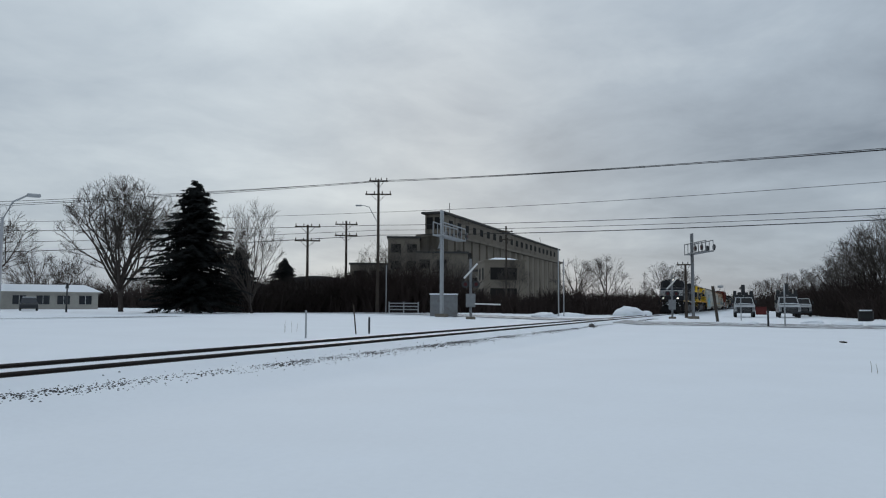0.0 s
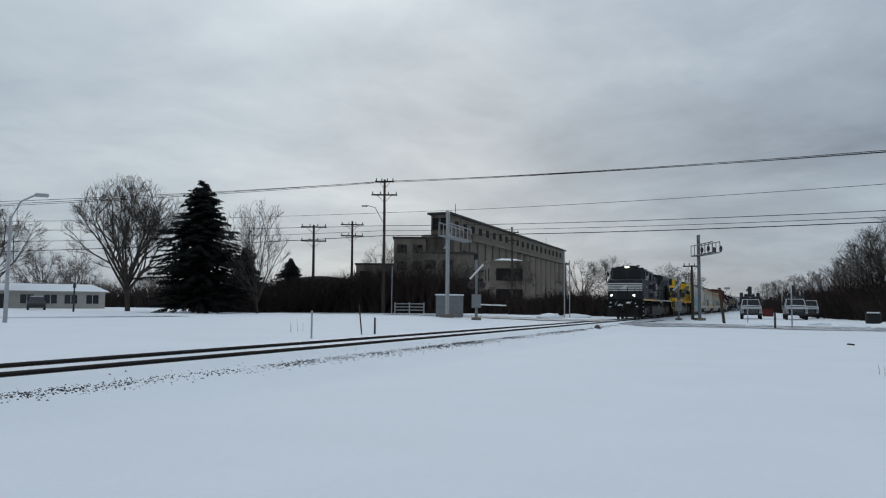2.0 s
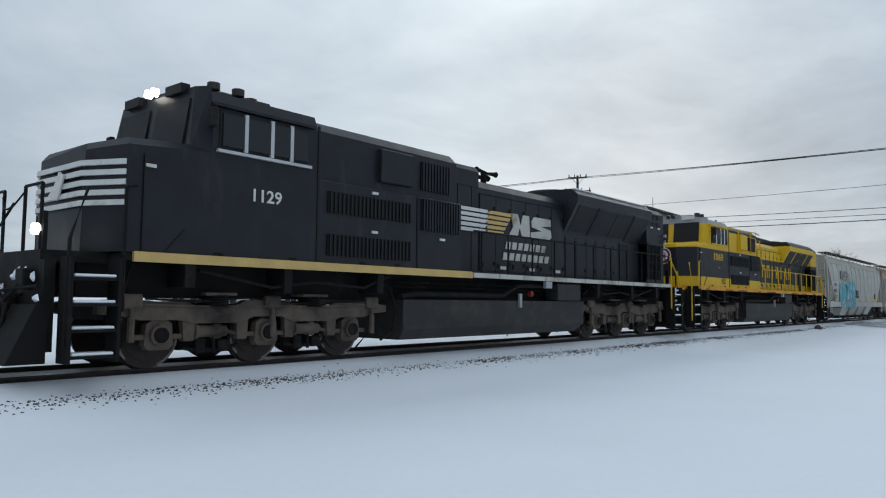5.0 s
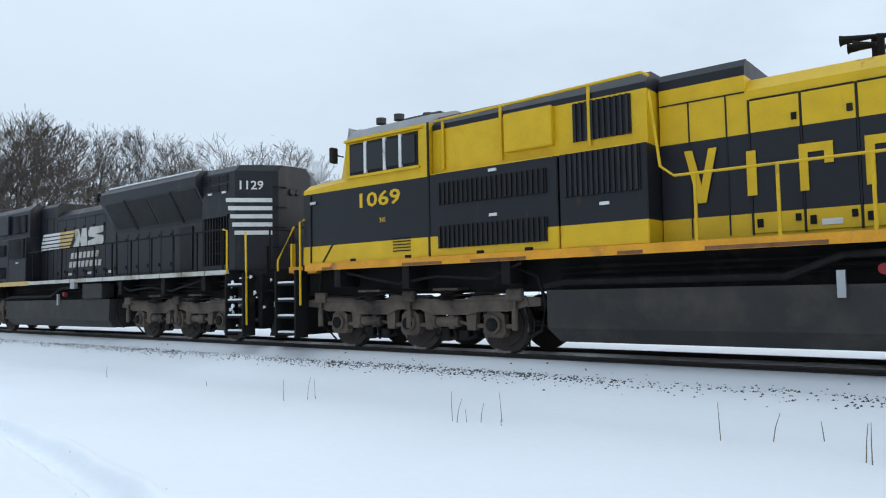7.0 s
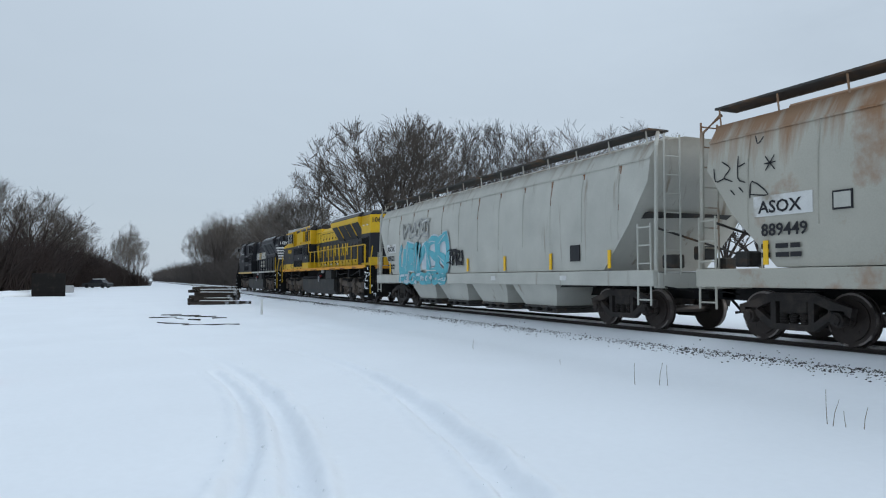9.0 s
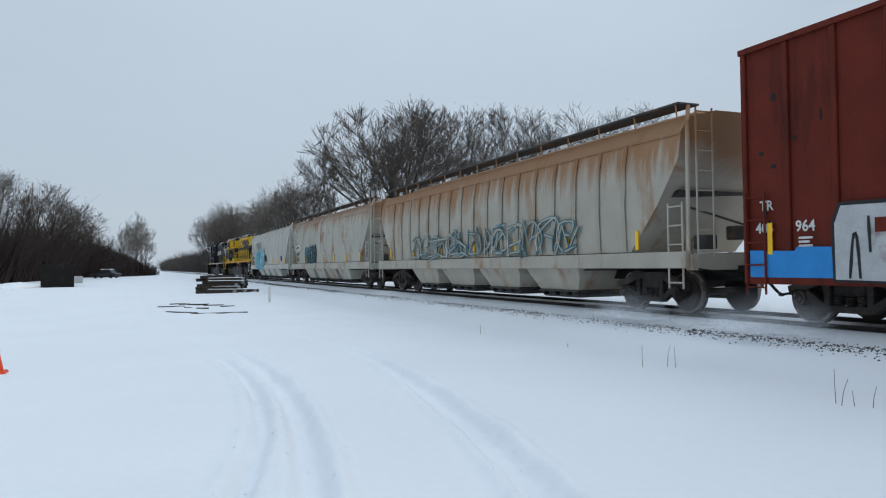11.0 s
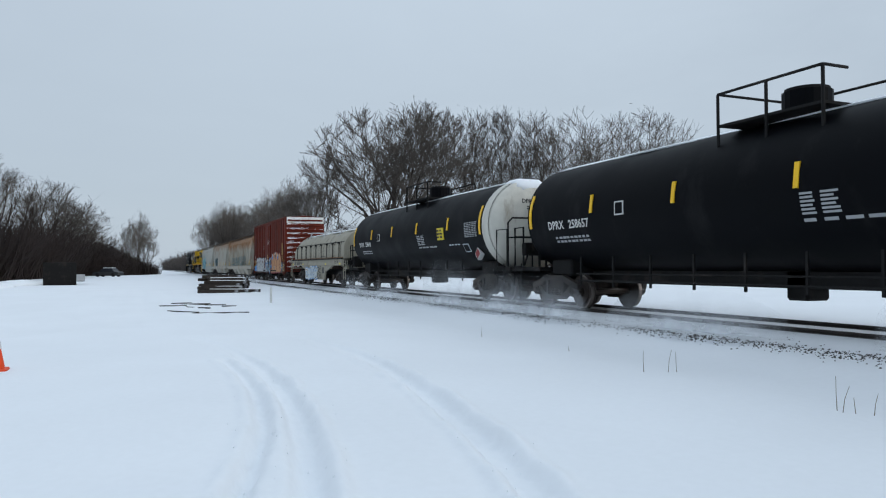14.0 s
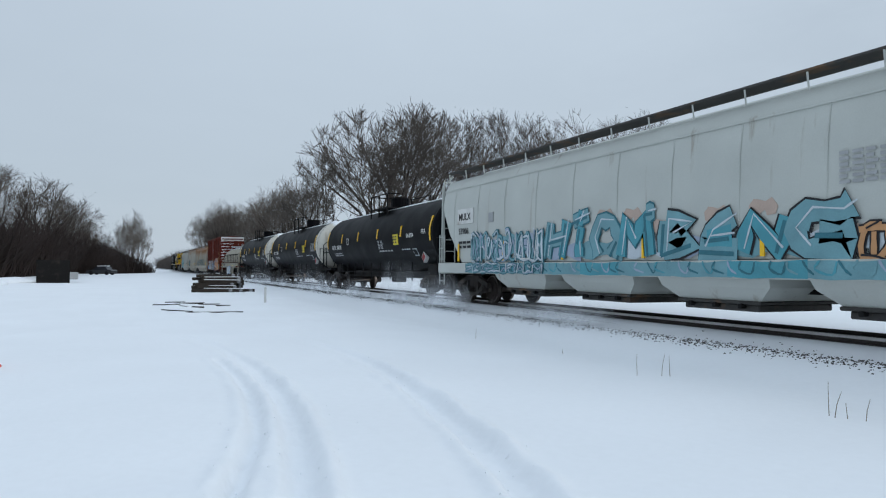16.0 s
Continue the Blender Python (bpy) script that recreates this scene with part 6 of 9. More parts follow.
    for k, row in enumerate(((("CLOSE", 0.05), ("AND", 0.55), ("LOCK", 0.88)), (("DOORS", 0.05), ("BEFORE", 0.6)), (("MOVING", 0.05), ("CAR", 0.68)))):
        for tx, xx in row:
            letters(tx, 0.095, 0.1 + xx * 0.72, 3.3 - k * 0.12, -hw - 0.095, "white", C)
    for k in range(7):
        part("reflector", B(-7.3 + k * 2.4, -7.2 + k * 2.4, -hw - 0.064, -hw - 0.05, 1.2, 1.75), "reflector", C)
    for k in range(9):
        z = 1.75 + k * 0.14
        part("sprayed_stroke", ribbon([(6.45, z), (6.6, z + 0.05), (6.7, z), (6.85, z + 0.08), (6.98 - (k % 3) * 0.06, z)], 0.045, -hw - 0.066), "gold", C)
    MOVERS.append((C, x0))


def coil_car(x0):
    C = thing("coil_car", "beige covered coil steel car with a snow-dusted rounded hood", "coil car", group="freight cars of the train")
    half = 6.85
    prof = [(-1.36, 1.62), (-1.36, 2.3), (-1.25, 2.62), (-0.95, 3.0), (-0.5, 3.24), (0, 3.32), (0.5, 3.24), (0.95, 3.0), (1.25, 2.62), (1.36, 2.3), (1.36, 1.62)]
    def sec(x, f, g):
        return [(x, y * g, 1.62 + (z - 1.62) * f) for y, z in prof]
    hood = part("hood", loft(bmesh.new(), [sec(-6.75, 0.62, 0.96), sec(-6.6, 0.8, 0.99), sec(-6.2, 0.93, 1), sec(-5.7, 1, 1), sec(5.9, 1, 1), sec(6.6, 1, 1), sec(6.72, 0.97, 0.98)]), "coil_beige", C)
    hood.data.shade_smooth()
    hood.data.set_sharp_from_angle(angle=radians(40))
    sn = loft(bmesh.new(), [[(x, -0.75 + 0.12 * math.sin(x * 1.7), 3.145), (x, -0.3, 3.31), (x, 0.3, 3.33), (x, 0.8, 3.14), (x, 0.3, 3.25), (x, -0.3, 3.24)] for x in np.linspace(-5.8, 6.4, 30)])
    part("roof_snow", sn, "snow", C, "thin snow along the crown of the hood", True)
    for k in range(9):
        x = -5.6 + k * 1.42
        p = T([(x, -1.38, 1.66), (x, -1.38, 2.42)], 0.025, 5)
        box(p, x - 0.09, x + 0.09, -1.44, -1.34, 2.42, 2.5)
        part("clamp", p, "under", hood)
    part("seam", T([(-6.5, -1.275, 2.56), (6.6, -1.3, 2.52)], 0.02, 4), "under", hood)
    part("rust_line", B(-6.7, 6.7, -1.39, -1.362, 1.64, 1.68), "rust", hood, "rusty lower edge of the hood")
    for k in range(10):
        x = -5.6 + k * 1.28 + 0.3 * math.sin(k * 3.1)
        part("hood_seam", T([(x, -1.362, 1.7), (x, -1.362, 2.3), (x, -1.262, 2.6)], 0.01, 4), "under", hood)
    for x in (-3.9, 0.3, 4.2):
        lf = bmesh.new()
        tube(lf, [(x, -0.9, 3.0), (x, -0.7, 3.45), (x, 0.7, 3.45), (x, 0.9, 3.0)], 0.05, 6)
        tube(lf, [(x, -1.32, 2.35), (x, -0.9, 3.05)], 0.045, 6)
        part("lifting_bracket", lf, "galv", hood)
    for s in (-1, 1):
        part("side_sill", B(-half, half, s * 1.42 - 0.06, s * 1.42 + 0.06, 1.22, 1.6, 0.015), "coil_beige", C)
        part("sill_flange", B(-half, half, s * 1.47 - 0.08, s * 1.47 + 0.04, 1.56, 1.62), "under", C)
        belly = P([(-4.2, 1.22), (-2.9, 0.98), (-2.75, 0.36), (2.45, 0.36), (2.7, 0.85), (4.6, 1.22)], s * 1.38 - 0.05, s * 1.38 + 0.05)
        part("well_side", belly, "coil_beige", C)
    part("floor", B(-half, half, -1.36, 1.36, 1.25, 1.5), "under", C)
    for sx in (-1, 1):
        part("end_platform", B(*sorted((sx * 6.8, sx * 7.55)), -1.4, 1.4, 1.0, 1.12), "coil_beige", C)
        handrail(C, [(sx * 7.5, -1.38, 1.1), (sx * 7.5, -1.38, 2.0), (sx * 7.5, -0.5, 2.0), (sx * 7.5, -0.5, 1.1)], [], 1.1, "coil_beige", "end_rail", 0.025)
        ladder(C, sx * 7.25, -1.46, 0.45, 1.75, 0.4, "coil_beige", "x", 4)
        part("brake_box", B(*sorted((sx * 6.95, sx * 7.25)), -0.9, -0.4, 1.12, 1.7, 0.03), "under", C)
    car_ends(C, 7.4, "coil_beige")
    car_truck(C, -5.3)
    car_truck(C, 5.3)
    letters("NS", 0.3, -6.1, 1.28, -1.484, "ink", C, wide=1.15)
    letters("165534", 0.3, -5.4, 1.28, -1.484, "ink", C, wide=1.15)
    letters("CS", 0.2, 5.2, 1.32, -1.484, "ink", C, wide=1.2)
    letters("19", 0.2, 5.62, 1.32, -1.484, "ink", C, wide=1.2)
    t = letters("AOK", 0.32, -0.3, 2.72, 0, "ink", C)
    t.matrix_basis = pose(6.74, 0, 0, 0, 0, 90)
    b = bars(-0.5, 0.5, 2.35, 2.62, 0, "ink", C, 2, 3)
    b.matrix_basis = pose(6.74, 0, 0, 0, 0, 90)
    bars(1.4, 2.6, 1.72, 1.8, -1.365, "ink", C, 1, 4)
    bars(-4.1, -3.4, 1.3, 1.5, -1.482, "ink", C, 2, 1)
    graffiti(C, -2.55, 0.6, 0.45, 1.12, ["pale", "white", "pale"], "blue", 5, -1.43, 31, 0.08, 0.3, None, "ink")
    graffiti(C, 0.7, 1.7, 0.42, 1.15, ["coil_beige"], "ink", 2, -1.43, 33, 0.15, 0.12)
    part("route_box", B(2.05, 2.4, -1.44, -1.432, 0.75, 1.1), "ink", C)
    for x in (-6.7, -3.4, 2.9, 6.2):
        part("reflector", B(x, x + 0.26, -1.49, -1.478, 1.26, 1.35), "placard", C)
    MOVERS.append((C, x0))


def tank_car(x0, number, seed, white_head):
    C = thing("tank_car", "black tank car with a cream end band and railed dome" if white_head else "black tank car with yellow reflectors and a railed dome", "tank car", group="freight cars of the train")
    zc, r, half = 2.46, 1.47, 7.75
    def ring(x, rr, n=40):
        return [(x, -math.cos(k * math.tau / n) * rr, zc + math.sin(k * math.tau / n) * rr) for k in range(n)]
    shell = part("shell", loft(bmesh.new(), [ring(-half, r), ring(0, r * 1.005), ring(half - 0.02, r)], False), "tank_black", C)
    shell.data.shade_smooth()
    for sx in (-1, 1):
        head = loft(bmesh.new(), [ring(sx * (half + 0.62 * math.sin(a)), max(0.02, r * math.cos(a) ** 0.8)) for a in np.linspace(0, math.pi / 2 * 0.985, 9)])
        h = part("head", head, "tank_white" if sx > 0 and white_head else "tank_black", C, "cream painted tank head" if sx > 0 and white_head else "", True)
        if sx > 0 and white_head:
            part("cream_band", loft(bmesh.new(), [ring(7.3, r + 0.012), ring(half + 0.01, r + 0.012)], False), "tank_white", C, "cream painted band", True)
            sn = loft(bmesh.new(), [[(x, -0.75 * f, zc + r * 0.86 * g), (x, -0.4 * f, zc + r * 0.99 * g + 0.03), (x, 0.4 * f, zc + r * 0.99 * g + 0.03), (x, 0.75 * f, zc + r * 0.86 * g), (x, 0, zc + r * 0.8 * g)] for x, f, g in ((7.1, 0.9, 1.01), (7.75, 0.95, 1.01), (8.0, 0.9, 0.93), (8.15, 0.6, 0.85))])
            part("head_snow", sn, "snow", C, "snow on the tank head", True)
        part("end_platform", B(*sorted((sx * 7.4, sx * 9.0)), -1.35, 1.35, 0.98, 1.1), "under", C)
        handrail(C, [(sx * 8.2, -1.4, 1.1), (sx * 8.2, -1.4, 2.25), (sx * 8.8, -1.35, 2.25), (sx * 8.8, -1.35, 1.1)], [], 1.1, "under", "end_rail", 0.03)
        handrail(C, [(sx * 8.85, -1.3, 2.0), (sx * 8.85, 1.3, 2.0)], [(sx * 8.85, y, 2.0) for y in (-0.5, 0.5, 1.3)], 1.1, "under", "end_rail", 0.025)
        part("saddle", B(*sorted((sx * 6.3, sx * 7.3)), -1.0, 1.0, 0.85, 1.3, 0.05), "under", C)
        ladder(C, sx * 8.5, -1.42, 0.4, 1.2, 0.42, "under", "x", 3)
        wheel = bmesh.new()
        for k in range(12):
            a, b = k * math.tau / 12, (k + 1) * math.tau / 12
            tube(wheel, [(sx * 8.9, -0.25 + math.cos(a) * 0.28, 1.75 + math.sin(a) * 0.28), (sx * 8.9, -0.25 + math.cos(b) * 0.28, 1.75 + math.sin(b) * 0.28)], 0.022, 4)
        for k in range(3):
            a = k * math.pi / 3
            tube(wheel, [(sx * 8.9, -0.25 + math.cos(a) * 0.28, 1.75 + math.sin(a) * 0.28), (sx * 8.9, -0.25 - math.cos(a) * 0.28, 1.75 - math.sin(a) * 0.28)], 0.016, 4)
        part("brake_wheel", wheel, "under", C)
        part("brake_stand", T([(sx * 8.85, -0.25, 1.05), (sx * 8.85, -0.25, 1.75)], 0.04), "under", C)
        rx = 7.05 if sx > 0 and white_head else 7.6
        part("reflector", loft(bmesh.new(), [[(sx * rx, -math.cos(a) * (r + 0.02), zc + math.sin(a) * (r + 0.02)), (sx * (rx + 0.12), -math.cos(a) * (r + 0.02), zc + math.sin(a) * (r + 0.02)),
                                             (sx * (rx + 0.12), -math.cos(a) * (r + 0.005), zc + math.sin(a) * (r + 0.005)), (sx * rx, -math.cos(a) * (r + 0.005), zc + math.sin(a) * (r + 0.005))] for a in np.linspace(-0.2, 0.45, 5)]), "reflector", C)
    car_ends(C, 8.6, "under")
    car_truck(C, -7.0)
    car_truck(C, 7.0)
    # crown snow
    sn = loft(bmesh.new(), [[(x, -0.55 - 0.1 * math.sin(x * 1.3), zc + r * 0.935), (x, -0.2, zc + r + 0.03), (x, 0.2, zc + r + 0.03), (x, 0.6, zc + r * 0.93), (x, 0, zc + r * 0.9)] for x in np.linspace(-7.6, 7.6, 24)])
    part("crown_snow", sn, "snow", C, "thin snow along the tank's crown", True)
    # dome platform
    part("dome", disc(bmesh.new(), (0.3, 0, zc + r + 0.2), 0.45, 0.55, 20, "Z"), "tank_black", C)
    part("dome_lid", disc(bmesh.new(), (0.3, 0, zc + r + 0.5), 0.4, 0.08, 20, "Z"), "under", C)
    part("platform", B(-0.9, 1.5, -1.05, 1.05, zc + r - 0.06, zc + r - 0.01), "under", C)
    zt = zc + r + 0.6
    handrail(C, [(-0.9, -1.05, zt), (1.5, -1.05, zt)], [(-0.9, -1.05, zt), (0.3, -1.05, zt), (1.5, -1.05, zt)], zc + r - 0.5, "under", "platform_rail", 0.028)
    handrail(C, [(-0.9, 1.05, zt), (1.5, 1.05, zt)], [(-0.9, 1.05, zt), (1.5, 1.05, zt)], zc + r - 0.5, "under", "platform_rail", 0.028)
    handrail(C, [(-0.9, -1.05, zt), (-0.9, 1.05, zt)], [], 0, "under", "platform_rail", 0.028)
    handrail(C, [(1.5, -1.05, zt), (1.5, -1.05 + 0.6, zt)], [], 0, "under", "platform_rail", 0.028)
    # bottom rail with hangers
    br = T([(-5.6, -1.3, 0.75), (5.6, -1.3, 0.75)], 0.028, 6)
    tube(br, [(-5.6, -1.3, 0.92), (5.6, -1.3, 0.92)], 0.022, 6)
    part("bottom_rail", br, "under", C)
    for k in range(9):
        x = -5.4 + k * 1.35
        part("hanger", B(x - 0.025, x + 0.025, -1.32, -1.28, 0.62, 1.35), "under", C)
    part("outlet", B(0.0, 0.5, -0.3, 0.3, 0.45, 1.05, 0.05), "under", C)
    # writing on the shell
    ys = -(r + 0.012)
    def on_shell(ob):
        for v in ob.data.vertices:
            dz = v.co.z - zc
            d = r + 0.008 + (ys - v.co.y) * 0.5
            v.co.y = -math.sqrt(max(0.05, d * d - dz * dz))
    mark, digits = number.split()
    on_shell(letters(mark, 0.3, -6.75, 2.1, ys, "white", C))
    on_shell(letters(digits, 0.3, -5.75, 2.1, ys, "white", C))
    on_shell(bars(-6.5, -4.9, 1.72, 1.92, ys, "galv", C, 2, 9))
    part("plate_mark", B(-3.75, -3.42, ys - 0.004, ys + 0.02, 2.3, 2.62), "white", C)
    part("plate_field", B(-3.72, -3.45, ys - 0.007, ys + 0.0, 2.33, 2.59), "tank_black", C)
    on_shell(bars(1.35, 2.15, 1.95, 2.35, ys, "galv", C, 6, 2))
    on_shell(bars(1.35, 3.3, 1.82, 1.92, ys, "galv", C, 1, 5))
    for x in (-4.75, -1.8, 1.25, 4.4):
        on_shell(part("reflector", B(x, x + 0.1, ys - 0.06, ys + 0.01, 2.42, 2.87), "reflector", C))
    on_shell(part("notice", B(3.5, 4.1, ys - 0.05, ys + 0.02, 2.1, 2.54), "placard", C, "yellow notice panel"))
    on_shell(bars(3.55, 4.05, 2.14, 2.5, ys - 0.06, "ink", C, 3, 2))
    if white_head:
        on_shell(bars(5.9, 6.9, 2.1, 2.62, ys, "galv", C, 9, 5))
    on_shell(bars(4.4, 5.4, 1.85, 1.93, ys, "pale", C, 1, 4))
    on_shell(part("plate_mark", B(5.55, 6.0, ys - 0.004, ys + 0.02, 1.62, 1.9), "pale", C))
    on_shell(part("plate_field", B(5.59, 5.96, ys - 0.012, ys + 0.0, 1.65, 1.87), "tank_black", C))
    if not white_head:
        on_shell(letters("SR-8754", 0.24, 5.1, 2.35, ys, "white", C))
        on_shell(letters("FRA", 0.26, 6.75, 2.45, ys, "white", C))
    else:
        letters(number, 0.19, -0.58, 3.12, 0, "ink", C).matrix_basis = pose(half + 0.6, 0, 0, 0, 0, 90)
        bars(-0.4, 0.4, 2.9, 3.04, 0, "ink", C, 2, 4).matrix_basis = pose(half + 0.615, 0, 0, 0, 0, 90)
        gear = B(8.62, 8.85, -0.75, -0.15, 1.45, 1.85, 0.03)
        box(gear, 8.6, 8.8, -0.1, 0.5, 1.3, 1.6, 0.03)
        tube(gear, [(8.7, -0.7, 1.15), (8.7, -0.5, 1.7), (8.7, 0.4, 1.75), (8.7, 0.7, 1.2)], 0.03)
        part("brake_gear", gear, "under", C)
        handrail(C, [(8.86, -1.35, 1.1), (8.86, -1.35, 2.45), (8.86, -1.2, 2.6), (8.86, 1.2, 2.6), (8.86, 1.35, 2.45), (8.86, 1.35, 1.1)], [], 1.1, "under", "end_rail", 0.03)
    part("placard_holder", P([(6.6, 1.33), (6.82, 1.55), (6.6, 1.77), (6.38, 1.55)], ys + 0.2, ys + 0.35), "white", C)
    part("placard", P([(6.6, 1.38), (6.77, 1.55), (6.6, 1.72), (6.43, 1.55)], ys + 0.19, ys + 0.3), "red", C)
    MOVERS.append((C, x0))


locomotive(False, 113.45)
locomotive(True, 135.95)
h = hopper("pale grey covered hopper with rust drips and cyan graffiti", "grey_car", 9.15, 156.92, "streaked")
letters("ASOX", 0.3, -7.85, 2.26, -1.578, "ink", h, wide=1.1)
part("mark_panel", B(-7.96, -6.86, -1.572, -1.55, 2.2, 2.56), "white", h, "white reporting mark panel")
letters("889122", 0.28, -7.85, 1.88, -1.578, "ink", h)
bars(-7.8, -6.9, 1.5, 1.75, -1.575, "ink", h, 2, 3)
graffiti(h, -6.3, -1.5, 1.36, 2.6, ["sky_cyan", "sky_cyan", "sky_cyan"], "pale", 5, -1.585, 41, 0.08, 0.22, ["grey_car", "pale"], "pale")
graffiti(h, -6.2, -1.6, 0.98, 1.3, ["sky_cyan", "pale"], "sky_cyan", 8, -1.64, 42, 0.2)
graffiti(h, -5.9, -3.3, 2.75, 3.3, ["grey_car"], "galv", 4, -1.575, 43, 0.1, 0.14)
graffiti(h, -1.6, -0.3, 1.6, 2.1, ["ink"], "ink", 3, -1.585, 44, 0.25, 0.1)
part("route_box", B(6.0, 6.4, -1.585, -1.56, 1.55, 1.95), "ink", h)
for x in (1.8, 5.6):
    part("side_notice", B(x, x + 0.3, -1.635, -1.62, 1.08, 1.2), "white", h)
h = hopper("grey covered hopper with heavy rust stains and black graffiti", "grey_rust", 9.15, 176.46, "smooth")
letters("ASOX", 0.3, -7.65, 2.26, -1.578, "ink", h, wide=1.1)
part("mark_panel", B(-7.76, -6.56, -1.572, -1.55, 2.2, 2.56), "white", h, "white reporting mark panel")
letters("889449", 0.3, -7.6, 1.86, -1.578, "ink", h, wide=1.05)
bars(-7.6, -6.7, 1.45, 1.75, -1.575, "ink", h, 2, 3)
part("plate_mark", B(-6.2, -5.85, -1.577, -1.56, 2.2, 2.5), "ink", h)
part("plate_field", B(-6.17, -5.88, -1.582, -1.57, 2.23, 2.47), "grey_car", h)
graffiti(h, -4.8, -1.9, 1.34, 2.35, ["teal", "ink"], "ink", 6, -1.585, 45, 0.15, 0.2, None, "cyan")
for st in ([(-8.7, 3.2), (-8.66, 2.95), (-8.45, 2.98)], [(-8.5, 3.3), (-8.3, 3.15), (-8.45, 3.0), (-8.25, 2.9)], [(-8.1, 3.35), (-8.12, 2.95), (-7.95, 2.85)], [(-8.1, 3.15), (-7.95, 3.2)], [(-8.3, 2.75), (-8.2, 2.65)], [(-8.1, 2.78), (-8.0, 2.68)],
           [(-7.85, 2.55), (-7.8, 2.85), (-7.45, 2.58), (-7.85, 2.62)], [(-7.5, 3.25), (-7.3, 3.0)], [(-7.5, 3.0), (-7.3, 3.25)], [(-7.52, 3.12), (-7.28, 3.13)], [(-7.7, 3.65), (-7.65, 3.5), (-7.52, 3.6)]):
    part("sprayed_stroke", ribbon(st, 0.028, -1.562, [0.7, 1.0, 0.8]), "ink", h)
h = hopper("tan ribbed covered hopper streaked with rust", "tan_car", 9.9, 197.0, "ribbed")
graffiti(h, -5.5, 6.0, 1.4, 2.2, ["tan_car"], "teal", 13, -1.63, 47, 0.15, 0.06)
boxcar(216.15)
coil_car(233.55)
tank_car(250.4, "DPRX 258643", 1, True)
tank_car(268.5, "DPRX 258657", 2, True)
tank_car(286.5, "GATX 208240", 3, False)
h = hopper("clean pale grey covered hopper with turquoise graffiti", "mulx_car", 11.2, 306.55, "mulx", 4.2)
plain = set(h.children)
part("mark_panel", B(-7.5, -6.3, -1.58, -1.55, 2.6, 3.1), "white", h, "white reporting mark panel")
letters("MULX", 0.32, -7.38, 2.72, -1.586, "ink", h, wide=1.05)
letters("53906", 0.28, -7.4, 2.26, -1.582, "ink", h, wide=1.1)
bars(-7.4, -6.4, 1.75, 2.05, -1.575, "ink", h, 2, 3)
part("plate_mark", B(-5.2, -4.88, -1.577, -1.56, 2.55, 2.85), "galv", h)
S = STROKES
for k in range(9):
    x = -6.7 + k * 1.62
    part("sprayed_ground", ribbon([(x, 1.14), (x + 0.8, 1.12), (x + 1.72, 1.14)], 0.3, -1.63 - 0.001 * (k % 2), [0.9, 1.0, 1.06, 0.95]), ("cyan", "aqua", "cyan")[k % 3], h)
    for q in range(5):
        xx = x + q * 0.33
        part("sprayed_stroke", ribbon([(xx, 1.28), (xx + 0.1 * math.sin(q * 3 + k), 1.14), (xx + 0.22, 1.05), (xx + 0.3, 1.26)][: 3 + q % 2], 0.045, -1.636 - 0.001 * q, [0.6, 1.1, 0.8]), ("teal", "cyan", "lilac", "teal", "aqua")[(k + q) % 5], h)
    if k > 2:
        part("sprayed_ground", ribbon([(x, 1.55), (x + 0.8, 1.6), (x + 1.7, 1.55)], 0.42, -1.574 - 0.001 * (k % 2), [0.6, 1.0, 1.2, 0.8]), ("lilac", "cyan", "pale")[k % 3], h)
for x, z in ((0.5, 2.35), (1.5, 2.3), (2.5, 2.0), (4.0, 2.15), (6.9, 1.7), (5.1, 2.2)):
    part("sprayed_ground", ribbon([(x, z), (x + 0.35, z + 0.05), (x + 0.6, z - 0.04)], 0.3, -1.566, [0.5, 1.1, 0.8]), "blush", h)
graffiti(h, -6.4, -1.9, 1.36, 2.2, ["pale", "lilac", "cyan"], "teal", 12, -1.585, 52, 0.2, 0.14, ["lilac", "cyan"], "pale")
graffiti(h, -6.6, -1.9, 1.0, 1.28, ["cyan", "lilac"], "teal", 10, -1.635, 57, 0.2, 0.14, None, "pale")
spray_letters(h, -1.75, 2.45, 1.42, 2.32, [S["h"], S["i"], S["o"], S["m"]], -1.588, ["cyan", "aqua"], "teal", "pale", 0.33, 53)
spray_letters(h, 2.75, 7.1, 1.46, 2.08, [S["b"], S["e"], S["n"], S["g"]], -1.588, ["cyan", "cyan", "aqua"], "ink", "pale", 0.4, 54)
graffiti(h, 7.3, 8.2, 1.3, 1.8, ["peach"], "ink", 2, -1.585, 55, 0.1, 0.2)
bars(6.9, 7.8, 2.45, 3.0, -1.575, "galv", h, 6, 4)
# these markings are laid out from a point nearer the car's front
for ob in h.children:
    if ob not in plain:
        ob.matrix_basis = pose(-2.15, 0, 0) @ ob.matrix_basis
# ------------------------------------------------ plants
def spikes(name, rows, mat, label, category="brush"):
    """Thousands of thin tapered twigs in one mesh; rows: base, tip, thickness."""
    n = len(rows)
    base = np.array([r[0] for r in rows], float)
    tip = np.array([r[1] for r in rows], float)
    th = np.array([r[2] for r in rows], float)[:, None]
    a = np.array([[1.0, 0.0, 0.0]])
    b = np.array([[-0.5, 0.87, 0.0]])
    c = np.array([[-0.5, -0.87, 0.0]])
    v = np.stack([base + a * th, base + b * th, base + c * th, tip], 1).reshape(-1, 3)
    k = (np.arange(n) * 4)[:, None]
    f = np.concatenate([k + [0, 1, 3], k + [1, 2, 3], k + [2, 0, 3]])
    me = bpy.data.meshes.new(name)
    me.from_pydata(v.tolist(), [], f.tolist())
    me.materials.append(M[mat])
    return tagged(new(name, me), label, category, kind="stuff")


